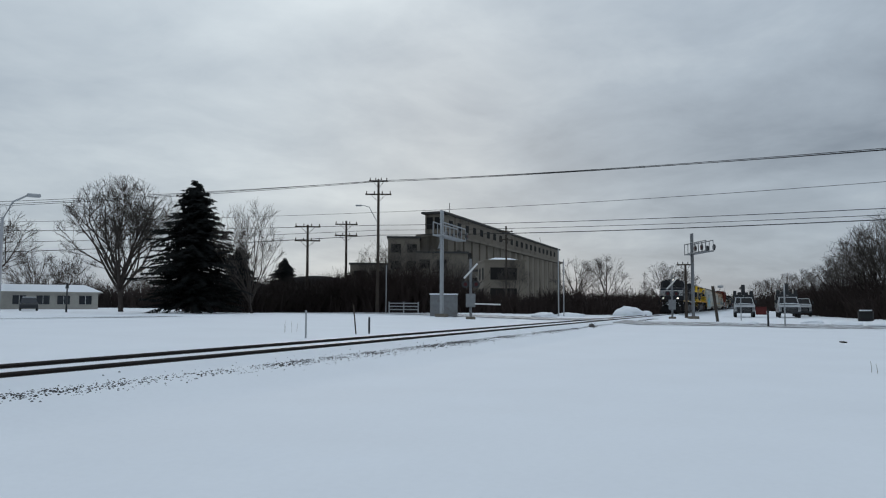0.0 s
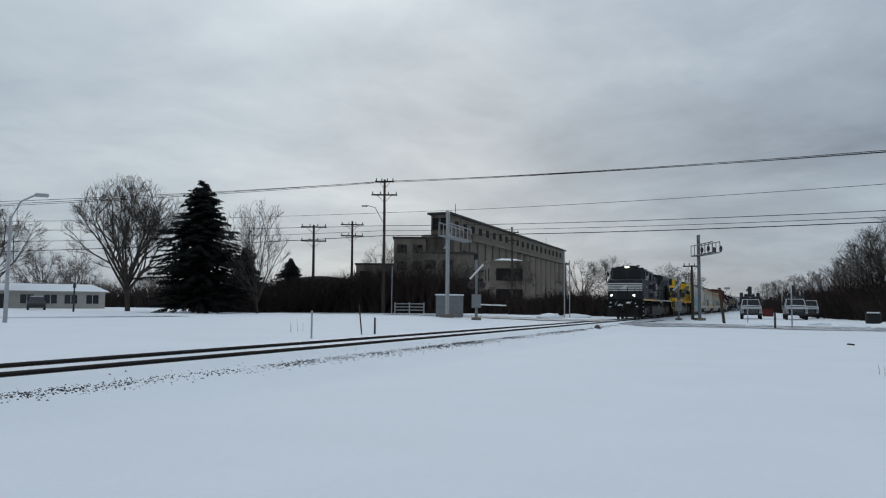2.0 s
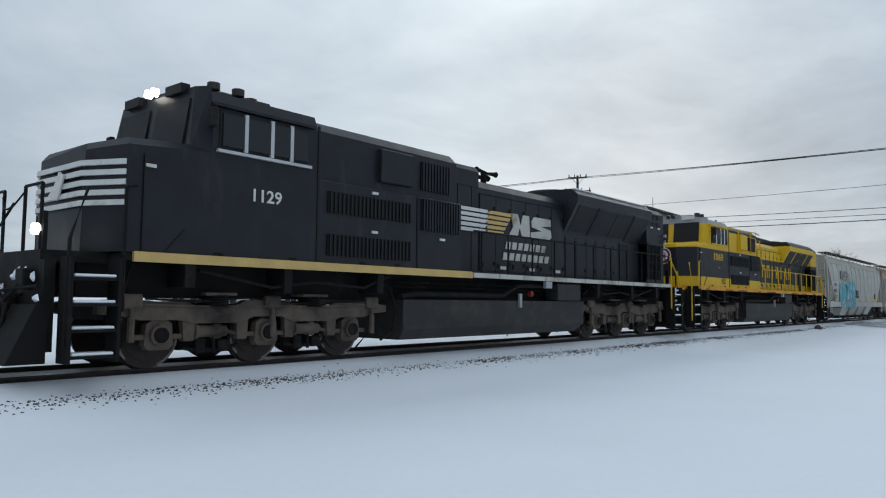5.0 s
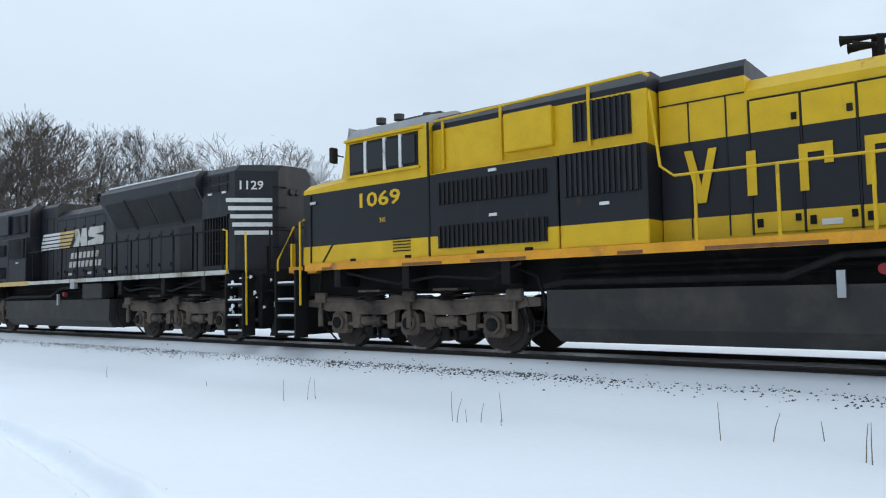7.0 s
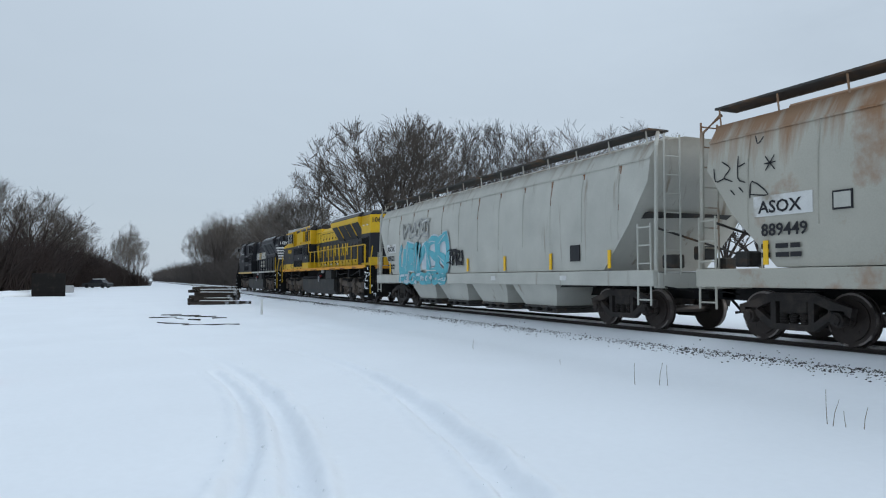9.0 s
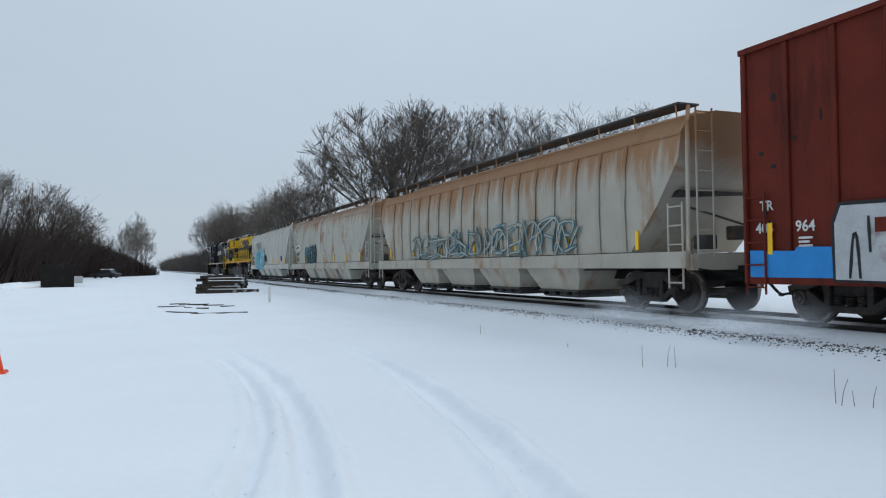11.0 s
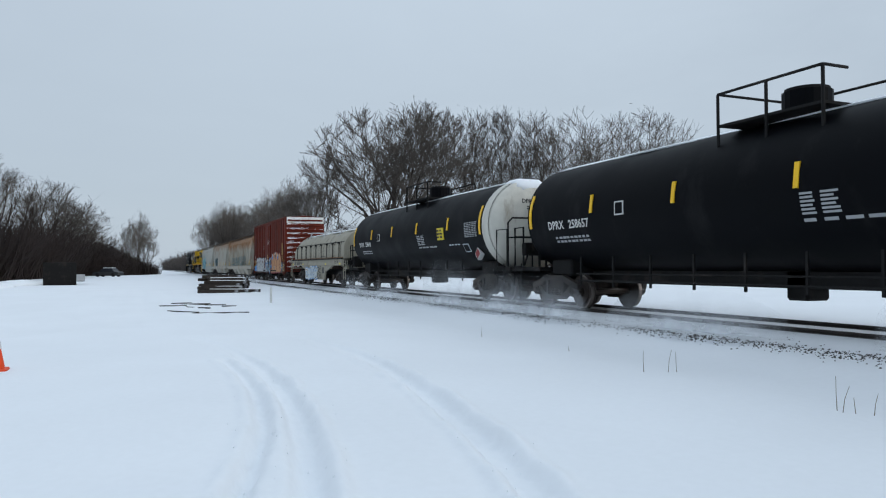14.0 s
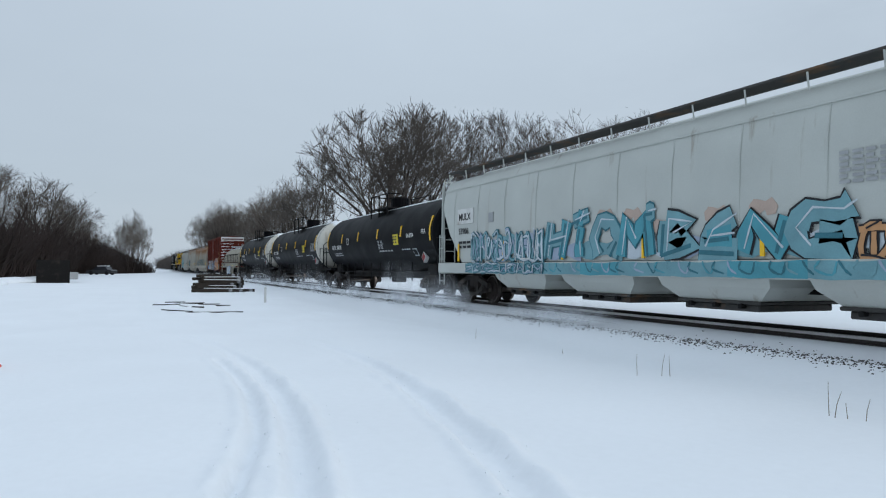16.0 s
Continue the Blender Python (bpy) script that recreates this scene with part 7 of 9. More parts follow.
def thicket(name, line, width, h, count, mat, label, seed, forked=0.5):
    """Leafless brush along a line of places: leaning stems that fork into twigs."""
    rng = random.Random(seed)
    pts = [Vector((x, y)) for x, y in line]
    seg = [(b - a).length for a, b in zip(pts, pts[1:])]
    rows = []
    for _ in range(count):
        u = rng.random() * sum(seg)
        i = 0
        while u > seg[i] and i < len(seg) - 1:
            u -= seg[i]
            i += 1
        p = pts[i].lerp(pts[i + 1], u / seg[i])
        q = Vector((p.x + rng.uniform(-width, width), p.y + rng.uniform(-width, width)))
        z = ground_z(q.x, q.y) - 0.05
        bulk = 0.55 + 0.45 * (0.5 + 0.9 * noise.noise((q.x * 0.12, q.y * 0.12, seed)))
        hh = h * bulk * rng.uniform(0.35, 1.0)
        lean = Vector((rng.gauss(0, 0.38), rng.gauss(0, 0.38), 1.0))
        b = Vector((q.x, q.y, z))
        t = b + lean * hh
        th = 0.018 * h ** 0.6 * rng.uniform(0.7, 1.6)
        rows.append((b, t, th * 1.4))
        for _ in range(5):
            k = rng.uniform(0.25, 0.85)
            s = b.lerp(t, k)
            d = Vector((rng.gauss(0, 0.6), rng.gauss(0, 0.6), rng.uniform(0.25, 0.9)))
            rows.append((s, s + d * hh * 0.35 * (1.15 - k), th * 0.7))
    return spikes(name, rows, mat, label)


def tree_meshes(seed, h, spread=0.5, limbs=5, trunk=0.14, levels=5, fork_low=0.22, droop=0.0, lean=0.0, bark="twig"):
    """A leafless tree: trunk and limbs in one mesh, twigs in another."""
    rng = random.Random(seed)
    wood, fine = bmesh.new(), []

    def grow(p, d, ln, r, level):
        bend = Vector((rng.gauss(0, 0.1), rng.gauss(0, 0.1), rng.gauss(0, 0.05) - droop * 0.05 * level))
        mid = p + d * ln * 0.5 + bend * ln * 0.4
        end = p + (d + bend).normalized() * ln
        if level >= 3:
            fine.append((p, mid, r))
            fine.append((mid, end, r * 0.75))
        else:
            tube(wood, [p, mid, end], r, 6 if level < 2 else 4, r * 0.62)
        if level >= levels:
            return
        n = limbs if level == 0 else 3 if level < levels - 1 else 7
        for k in range(n):
            rise = (k + 0.5) / n
            if level == 0:
                q = p.lerp(end, 0.55 + 0.45 * rise)
                a = k * 2.4 + rng.uniform(-0.3, 0.3)
                out = Vector((math.cos(a), math.sin(a), 0))
                nd = (Vector((0, 0, 1)) + out * spread * (1.75 - 1.5 * rise)).normalized()
                grow(q, nd, h * rng.uniform(0.3, 0.38) * (0.85 + 0.2 * rise), r * 0.5, 1)
            else:
                q = p.lerp(end, 1.0 if k == 0 else rng.uniform(0.35, 1.0))
                out = Vector((rng.gauss(0, 1), rng.gauss(0, 1), rng.gauss(0, 0.35))).normalized()
                nd = (d * (1.0 if k == 0 else 0.75) + out * (0.3 if k == 0 else 0.62) + Vector((0, 0, 0.16 - droop * 0.12 * level * 0.5))).normalized()
                grow(q, nd, ln * (rng.uniform(0.6, 0.76) if level < 3 else rng.uniform(0.6, 0.8)), r * (0.66 if k == 0 else 0.55), level + 1)

    grow(Vector((0, 0, -0.1)), Vector((lean, 0, 1)).normalized(), h * fork_low, trunk, 0)
    bmesh.ops.recalc_face_normals(wood, faces=wood.faces)
    # the wind and light keep the crown's outline rounded
    tips = np.array([r[1] for r in fine], float)
    reach = np.percentile(np.hypot(tips[:, 0], tips[:, 1]), 94)
    high = np.percentile(tips[:, 2], 97)
    mid_z = high * 0.56
    q = (np.hypot(tips[:, 0], tips[:, 1]) / reach) ** 2 + np.where(tips[:, 2] > mid_z, (tips[:, 2] - mid_z) / (high - mid_z), (mid_z - tips[:, 2]) / mid_z) ** 2
    fine = [r for r, v in zip(fine, q) if v < 1.0 + 0.2 * rng.random()]
    n = len(fine)
    p0 = np.array([r[0] for r in fine], float)
    p1 = np.array([r[1] for r in fine], float)
    th = np.maximum(np.array([r[2] for r in fine], float) * 0.85, 0.0135)[:, None]
    d = p1 - p0
    d /= np.linalg.norm(d, axis=1)[:, None] + 1e-9
    a = np.cross(d, np.array([[0.3, 0.9, 0.2]]))
    a /= np.linalg.norm(a, axis=1)[:, None] + 1e-9
    b = np.cross(d, a)
    ring = [a, -0.5 * a + 0.87 * b, -0.5 * a - 0.87 * b]
    v = np.stack([p0 + q * th for q in ring] + [p1 + q * th * 0.6 for q in ring], 1).reshape(-1, 3)
    k = (np.arange(n) * 6)[:, None]
    f = np.concatenate([k + [0, 1, 4, 3], k + [1, 2, 5, 4], k + [2, 0, 3, 5]])
    me = bpy.data.meshes.new("crown")
    me.from_pydata(v.tolist(), [], f.tolist())
    me.materials.append(M[bark])
    top = float(np.percentile(v[:, 2], 99.3))
    return mesh_of(wood, "trunk", M["bark"]), me, top


TREES = {}


def tree(kind, az, d, h, label, turn=0.0, group="", wide=1.0):
    """A tree of a kind at a bearing and distance, grown to a height."""
    wood, crown, top = TREES[kind]
    p = polar(az, d)
    s = h / top
    ob = thing("tree", label, "tree", pose(p.x, p.y, ground_z(p.x, p.y) - 0.05, 0, 0, turn), group)
    ob.scale = (s * wide, s * wide, s)
    part("trunk", wood, None, ob)
    part("crown", crown, None, ob)
    return ob


# upright and poplar kinds wear the twig colour with haze mixed in
TREES["broad"] = tree_meshes(1, 14, 0.6, 13, 0.34, 6, 0.26, droop=0.12)
TREES["fan"] = tree_meshes(9, 12, 0.66, 15, 0.24, 6, 0.1, droop=0.05)
TREES["upright"] = tree_meshes(4, 13, 0.46, 9, 0.17, 5, 0.3, bark="hazed_twig")
TREES["multi"] = tree_meshes(8, 12, 0.6, 9, 0.2, 5, 0.12, droop=0.2)
TREES["poplar"] = tree_meshes(12, 13, 0.34, 10, 0.13, 5, 0.35, bark="hazed_twig")
TREES["slim"] = tree_meshes(17, 12, 0.5, 6, 0.19, 6, 0.34, lean=0.1)
TREES["round"] = tree_meshes(23, 10, 0.7, 9, 0.2, 5, 0.25, droop=0.4)
TREES["wild"] = tree_meshes(31, 12, 0.55, 8, 0.2, 5, 0.35, droop=0.2)
TREES["row"] = tree_meshes(41, 13, 0.6, 7, 0.22, 6, 0.36, droop=0.3)


def conifer(az, d, h, w, label, seed, bare=0.12):
    rng = random.Random(seed)
    p = polar(az, d)
    ob = thing("spruce_tree", label, "conifer", pose(p.x, p.y, ground_z(p.x, p.y) - 0.05))
    part("trunk", T([(0, 0, 0), (0.03, 0, h * 0.5), (0, 0, h * 0.98)], 0.22, 8, 0.03), "bark", ob)
    verts, faces = [], []

    def blade(a, b, th):
        k = len(verts)
        d3 = (b - a)
        s = Vector((-d3.y, d3.x, 0))
        s = s.normalized() * th if s.length > 1e-4 else Vector((th, 0, 0))
        verts.extend([a + s, a - s, a + Vector((0, 0, th)), b])
        faces.extend([(k, k + 1, k + 3), (k + 1, k + 2, k + 3), (k + 2, k, k + 3)])

    z = h * bare
    while z < h * 0.985:
        f = (z / h - bare) / (1 - bare)
        reach = w * (1 - f) ** 0.72 * (0.8 + 0.2 * min(1, f * 4)) + 0.1
        for _ in range(12 if f < 0.9 else 5):
            a = rng.uniform(0, math.tau)
            r = reach * rng.uniform(0.5, 1.0) * (1.0 + 0.8 * noise.noise((math.cos(a) * 1.6, math.sin(a) * 1.6, z * 0.9 + seed)))
            base = Vector((0, 0, z + rng.uniform(-0.1, 0.1)))
            tip = base + Vector((math.cos(a) * r, math.sin(a) * r, -r * rng.uniform(-0.08, 0.36)))
            blade(base, tip, 0.05)
            steps = max(4, int(r / 0.2))
            for k in range(steps):
                q = base.lerp(tip, (k + 0.7) / steps)
                for s in (-1, 1):
                    ln = (0.3 + 0.4 * (1 - k / steps)) * rng.uniform(0.6, 1.2) * min(1.0, r)
                    dirn = Vector((math.cos(a + s * 1.0), math.sin(a + s * 1.0), rng.uniform(-0.7, 0.1)))
                    blade(q, q + dirn * ln, 0.12)
        z += h * 0.0165
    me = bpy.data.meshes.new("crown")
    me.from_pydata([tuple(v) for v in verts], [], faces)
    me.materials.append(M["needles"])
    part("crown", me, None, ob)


# towards the crossing
tree("broad", -42.0, 78, 13.0, "large bare shade tree standing on a snowy lawn", 20, wide=0.92)
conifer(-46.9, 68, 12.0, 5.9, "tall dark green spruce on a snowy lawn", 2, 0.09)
tree("multi", -51.2, 66, 9.8, "many-stemmed bare tree beside the dark spruce", 70, wide=0.75)
conifer(-50.2, 80, 7.0, 3.0, "dark conifer half hidden behind the spruce", 6, 0.1)
tree("round", -33.6, 105, 13.2, "bare spreading tree at the lawn's edge", 130)
tree("round", -31.0, 100, 13.6, "bare spreading tree at the lawn's edge", 40)
tree("round", -36.6, 130, 9.0, "small bare tree behind the low building", 200)
tree("multi", -38.5, 160, 11.0, "bare tree far behind the low building", 10)
tree("multi", -44.0, 170, 9.0, "bare tree far behind the low building", 100)
conifer(-53.6, 92, 6.6, 2.6, "small flat-topped pine above the brush", 5, 0.3)
tree("multi", -62.0, 82, 8.3, "bare scrub tree in the brush before the elevator", 50, "trees before the elevator")
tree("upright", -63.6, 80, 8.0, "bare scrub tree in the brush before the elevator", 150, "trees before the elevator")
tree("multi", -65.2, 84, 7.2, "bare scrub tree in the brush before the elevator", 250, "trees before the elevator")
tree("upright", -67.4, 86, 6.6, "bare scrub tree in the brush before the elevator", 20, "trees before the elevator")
tree("slim", -71.4, 90, 6.4, "bare scrub tree in the brush before the elevator", 20, "trees before the elevator")
tree("round", -76.4, 118, 8.2, "bare round-crowned tree beyond the brush", 15)
tree("wild", -78.8, 118, 8.8, "bare round-crowned tree beyond the brush", 95)
tree("round", -83.2, 150, 9.5, "bare tree far along the track", 60)
tree("wild", -84.4, 165, 9.0, "bare tree far along the track", 10)
thicket("brush", [tuple(polar(-50, 78).xy), tuple(polar(-56, 82).xy), tuple(polar(-62, 80).xy), tuple(polar(-65, 81).xy)], 5, 6.0, 7500, "brush", "dense dark leafless brush behind the road", 3)
thicket("brush", [tuple(polar(-65, 82).xy), tuple(polar(-72, 84).xy), tuple(polar(-78, 92).xy), tuple(polar(-82, 118).xy)], 5, 3.7, 6500, "brush", "low dark leafless brush before the elevator", 23)
thicket("brush", [tuple(polar(-33, 150).xy), tuple(polar(-42, 150).xy), tuple(polar(-50, 130).xy)], 9, 7.5, 2600, "brush", "grey leafless woods behind the low building", 4)
thicket("brush", [tuple(polar(-76, 150).xy), tuple(polar(-84, 190).xy), tuple(polar(-87.4, 420).xy)], 9, 7.5, 2600, "brush", "grey leafless woods far along the track", 5)
# right of the crossing
thicket("brush", [tuple(polar(-89.3, 260).xy), tuple(polar(-91.0, 220).xy), tuple(polar(-93.5, 160).xy)], 5, 7.2, 2600, "brush", "dark leafless woods behind the trucks", 15)
for az, d, h, tn in ((-89.6, 240, 9.0, 0), (-90.5, 220, 9.0, 90), (-91.6, 200, 9.5, 200), (-92.6, 175, 9.2, 300)):
    tree("wild", az, d, h, "bare tree in the woods behind the trucks", tn, "trees behind the trucks")
thicket("brush", [tuple(polar(-92.5, 210).xy), tuple(polar(-94.5, 130).xy), tuple(polar(-97, 105).xy), tuple(polar(-100, 88).xy), tuple(polar(-108, 80).xy)], 6, 6.4, 8000, "brush", "dense dark leafless brush beside the yard", 6)
for az, d, h, k, tn in ((-93.6, 150, 8.5, "round", 0), (-95.0, 125, 9.5, "wild", 60), (-96.2, 112, 9.0, "multi", 120), (-97.3, 100, 11.0, "round", 200), (-98.8, 92, 12.2, "wild", 30), (-101, 88, 12.5, "wild", 10), (-96.0, 118, 10.0, "wild", 300), (-94.2, 140, 9.0, "wild", 250), (-98.0, 96, 11.0, "multi", 80)):
    tree(k, az, d, h, "bare tree rising from the brush beside the yard", tn, "trees beside the yard")
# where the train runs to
thicket("brush", [(-82, 24), (-120, 20.5), (-220, 19.5), (-500, 19)], 4.5, 8.8, 9500, "brush_hazed", "dense leafless thicket along the track", 7)
thicket("brush", [(-86, -19), (-120, -15), (-200, -11), (-350, -9), (-520, -7)], 4.2, 11.0, 17000, "brush", "dark leafless woods beyond the snowy yard", 8)
for k in range(13):
    rng = random.Random(60 + k)
    x = -86 - k * 12 - rng.uniform(0, 8)
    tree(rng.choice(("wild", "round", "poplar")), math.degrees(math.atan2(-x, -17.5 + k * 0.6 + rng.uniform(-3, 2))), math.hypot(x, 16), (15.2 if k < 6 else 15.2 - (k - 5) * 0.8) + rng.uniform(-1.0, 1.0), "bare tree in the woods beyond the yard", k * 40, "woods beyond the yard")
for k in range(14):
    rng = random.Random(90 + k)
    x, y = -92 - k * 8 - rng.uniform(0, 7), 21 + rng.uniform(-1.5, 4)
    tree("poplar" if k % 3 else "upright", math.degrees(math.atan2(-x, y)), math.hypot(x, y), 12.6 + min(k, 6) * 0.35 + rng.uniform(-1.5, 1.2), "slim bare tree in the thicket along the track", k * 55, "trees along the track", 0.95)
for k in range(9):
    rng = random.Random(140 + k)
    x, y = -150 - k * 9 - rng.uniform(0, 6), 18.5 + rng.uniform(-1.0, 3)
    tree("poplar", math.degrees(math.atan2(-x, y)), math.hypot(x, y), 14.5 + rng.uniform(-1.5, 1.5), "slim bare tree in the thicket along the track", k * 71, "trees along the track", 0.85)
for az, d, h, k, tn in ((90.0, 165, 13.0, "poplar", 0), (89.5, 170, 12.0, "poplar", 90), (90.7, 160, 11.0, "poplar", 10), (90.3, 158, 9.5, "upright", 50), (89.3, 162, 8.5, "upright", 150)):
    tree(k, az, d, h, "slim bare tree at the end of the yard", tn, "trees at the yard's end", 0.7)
thicket("brush", [tuple(polar(89.2, 175).xy), tuple(polar(92.6, 150).xy)], 2.5, 5.5, 1600, "brush", "low brush round the slim trees", 12)
# behind the train
tree("fan", 70.4, 78, 18.0, "large many-stemmed bare tree behind the track", 35, wide=1.0)
tree("slim", 76.6, 74, 12.5, "leaning bare tree behind the track", 200)
for az, d, h, k, tn, w in ((65.0, 84, 18.6, "row", 0, 0.8), (61.8, 82, 18.4, "slim", 70, 0.9), (58.8, 80, 17.4, "row", 140, 0.75), (55.6, 80, 17.4, "upright", 210, 1.0), (52.2, 82, 17.6, "row", 20, 0.85),
                         (48.2, 84, 16.0, "upright", 300, 0.9), (45.4, 86, 14.6, "round", 80, 0.8), (42.4, 88, 14.2, "round", 180, 0.8), (38, 92, 12, "broad", 30, 0.8), (30, 110, 9, "round", 10, 0.8)):
    tree(k, az, d, h, "bare tree in the row behind the track", tn, "tree row behind the track", w)
thicket("brush", [tuple(polar(78, 80).xy), tuple(polar(68, 84).xy), tuple(polar(56, 90).xy)], 5, 4.5, 1800, "brush", "low leafless brush under the tree row", 13)


# ------------------------------------------------ grass stalks in the near snow
def stalks():
    rng = random.Random(8)
    for x, y, h in [(-5.9, 7.4, 0.42), (-5.8, 7.36, 0.34), (-5.7, 7.45, 0.2), (-5.55, 7.54, 0.28), (-5.35, 7.73, 0.4), (-2.69, 8.03, 0.44), (-2.22, 8.27, 0.34), (-1.77, 8.52, 0.24), (-1.28, 7.81, 0.4), (-1.22, 7.75, 0.42),
                    (-1.08, 7.99, 0.5), (-1.0, 7.95, 0.45), (-1.12, 8.0, 0.85), (1.09, 7.54, 0.42), (-9.21, 7.3, 0.36), (-9.0, 7.6, 0.38), (-8.92, 7.7, 0.34), (-15.44, 7.52, 0.26), (-12.07, 7.78, 0.12), (-5.2, 7.5, 0.1),
                    (21.0, -2.4, 0.3), (20.8, -2.5, 0.25), (24, 17.6, 0.5), (24.3, 17.5, 0.55), (24.1, 17.7, 0.42), (24.5, 17.4, 0.4)]:
        z = ground_z(x, y) - 0.03
        lx = rng.uniform(-0.06, 0.08) if h not in (0.85,) and x != 1.09 else 0.24 * h / 0.6
        tagged(new("grass_stalk", mesh_of(T([(x, y, z), (x + lx * 0.4, y, z + h * 0.55), (x + lx, y + 0.02, z + h)], 0.006, 4, 0.003), "grass_stalk", M["grass"])), "dry grass stalk sticking up through the snow", "grass", "grass stalks")


stalks()


# ------------------------------------------------ the old grain elevator
def elevator():
    E = thing("grain_elevator", "abandoned concrete grain elevator with broken windows and rows of silos", "building")
    a, b = polar(-66.6, 171), polar(-75.4, 289)
    d = (b - a).normalized()
    s = Vector((d.y, -d.x, 0))          # towards the camera's right-hand side of the row
    if s.dot(-a) < 0:
        s = -s
    ang = math.degrees(math.atan2(d.y, d.x))
    E.matrix_basis = pose(a.x, a.y, 0.6, 0, 0, ang)
    ln = (b - a).length
    sy = 1 if (Matrix.Rotation(radians(ang), 3, "Z") @ Vector((0, 1, 0))).dot(s) > 0 else -1
    # local: x along the row, y * sy towards the viewer
    def bx(name, x0, x1, y0, y1, z0, z1, mat, parent=E, label=""):
        lo, hi = sorted((y0 * sy, y1 * sy))
        return part(name, B(x0, x1, lo, hi, z0, z1), mat, parent, label)
    bx("wall", 0, 46, -8.5, -0.6, 0, 17.2, "concrete")
    n = 11
    for k in range(n):
        x = 47 + (ln - 47) * (k + 0.5) / n
        part("silo", disc(bmesh.new(), (x, -3.6 * sy, 8.5), (ln - 47) / n / 2 + 0.12, 17.0, 20, "Z"), "concrete", E)
    bx("wall", 46, ln, -8.5, -4.2, 0, 16.9, "concrete")
    bx("cornice", -0.5, ln + 0.5, -8.9, 0.3, 17.2, 17.9, "concrete")
    gal = bx("gallery", -1.0, ln + 0.3, -6.2, -1.6, 17.9, 22.6, "concrete")
    bx("roof", -1.8, ln + 1.0, -6.9, -0.9, 22.6, 23.1, "roofing")
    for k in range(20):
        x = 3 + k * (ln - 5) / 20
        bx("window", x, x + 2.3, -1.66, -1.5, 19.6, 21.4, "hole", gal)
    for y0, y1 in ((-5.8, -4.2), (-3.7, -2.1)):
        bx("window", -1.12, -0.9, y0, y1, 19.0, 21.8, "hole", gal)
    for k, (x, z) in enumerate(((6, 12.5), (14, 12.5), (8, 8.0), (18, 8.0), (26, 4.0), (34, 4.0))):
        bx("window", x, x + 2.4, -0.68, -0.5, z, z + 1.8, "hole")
    for k in range(7):
        x = 4 + k * 6.2
        bx("pilaster", x, x + 0.45, -0.65, -0.2, 0, 17.2, "concrete")
    part("chute", T([(-0.4, -1.5 * sy, 17.6), (-2.4, -1.5 * sy, 17.0), (-3.2, -1.5 * sy, 14.0)], 0.6, 8), "galv", E)
    part("mast", T([(12, -5 * sy, 22.8), (12, -5 * sy, 27)], 0.08, 5), "wire", E)
    part("mast", T([(ln - 14, -5 * sy, 22.5), (ln - 16, -5 * sy, 26.5)], 0.06, 5), "wire", E)
    # stepped mill wings at the row's near end
    p = polar(-64.2, 168)
    W = thing("mill_building", "stepped abandoned concrete mill with empty window holes", "building", pose(p.x, p.y, 0.6, 0, 0, -64.2))
    for x0, x1, y0, y1, z1, fl in ((-7.6, -0.2, 0, 9, 16.4, 4), (-16.4, -7.8, 1, 10, 10.2, 2), (-1.0, 10.5, -7, 0, 12.4, 3), (10.8, 16, -4, 2, 8.5, 2)):
        w = part("wing", B(x0, x1, y0, y1, 0, z1), "concrete", W)
        part("parapet", B(x0 - 0.3, x1 + 0.3, y0 - 0.3, y1 + 0.3, z1, z1 + 0.45), "roofing", w)
        cols = max(2, int((x1 - x0) / 3.4))
        for f in range(fl):
            z = z1 - 3.4 - f * 3.9
            for q in range(cols):
                x = x0 + (x1 - x0) * (q + 0.2) / cols
                if (q * 7 + f * 3) % 5 == 4:
                    continue
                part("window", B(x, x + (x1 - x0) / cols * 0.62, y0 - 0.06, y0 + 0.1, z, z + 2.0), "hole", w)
                part("sill", B(x - 0.15, x + (x1 - x0) / cols * 0.62 + 0.15, y0 - 0.2, y0, z - 0.22, z - 0.04), "concrete", w)
    # the two-storey office tower in front
    p = polar(-70.6, 122)
    O = thing("office_tower", "two-storey square concrete tower with a snowy roof and dark openings", "building", pose(p.x, p.y, 0.5, 0, 0, -60))
    body = part("wall", B(-3.4, 3.4, -3.4, 3.4, 0, 8.2), "concrete", O)
    part("roof", B(-3.55, 3.55, -3.55, 3.55, 8.2, 8.5), "concrete", O)
    part("roof_snow", loft(bmesh.new(), [[(-2.6, -3.3, 8.5), (2.2, -3.4, 8.5), (3.2, 2.9, 8.5), (-3.2, 3.2, 8.5)], [(-1.2, -1.4, 8.95), (1.0, -1.6, 8.9), (1.2, 1.2, 8.95), (-1.4, 1.4, 8.9)]]), "snow", O)
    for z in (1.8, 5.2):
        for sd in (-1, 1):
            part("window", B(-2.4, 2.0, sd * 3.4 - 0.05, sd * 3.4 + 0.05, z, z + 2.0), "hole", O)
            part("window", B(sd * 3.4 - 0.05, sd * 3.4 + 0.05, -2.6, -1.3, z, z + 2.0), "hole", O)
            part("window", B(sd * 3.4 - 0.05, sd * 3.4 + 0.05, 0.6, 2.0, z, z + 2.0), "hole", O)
    # long low shed towards the lawn
    p = polar(-56.6, 150)
    S = thing("long_shed", "long dark low shed behind the brush", "shed", pose(p.x, p.y, 0.5, 0, 0, 30))
    part("wall", B(-24, 24, -5, 5, 0, 5.4), "truck_dark", S)
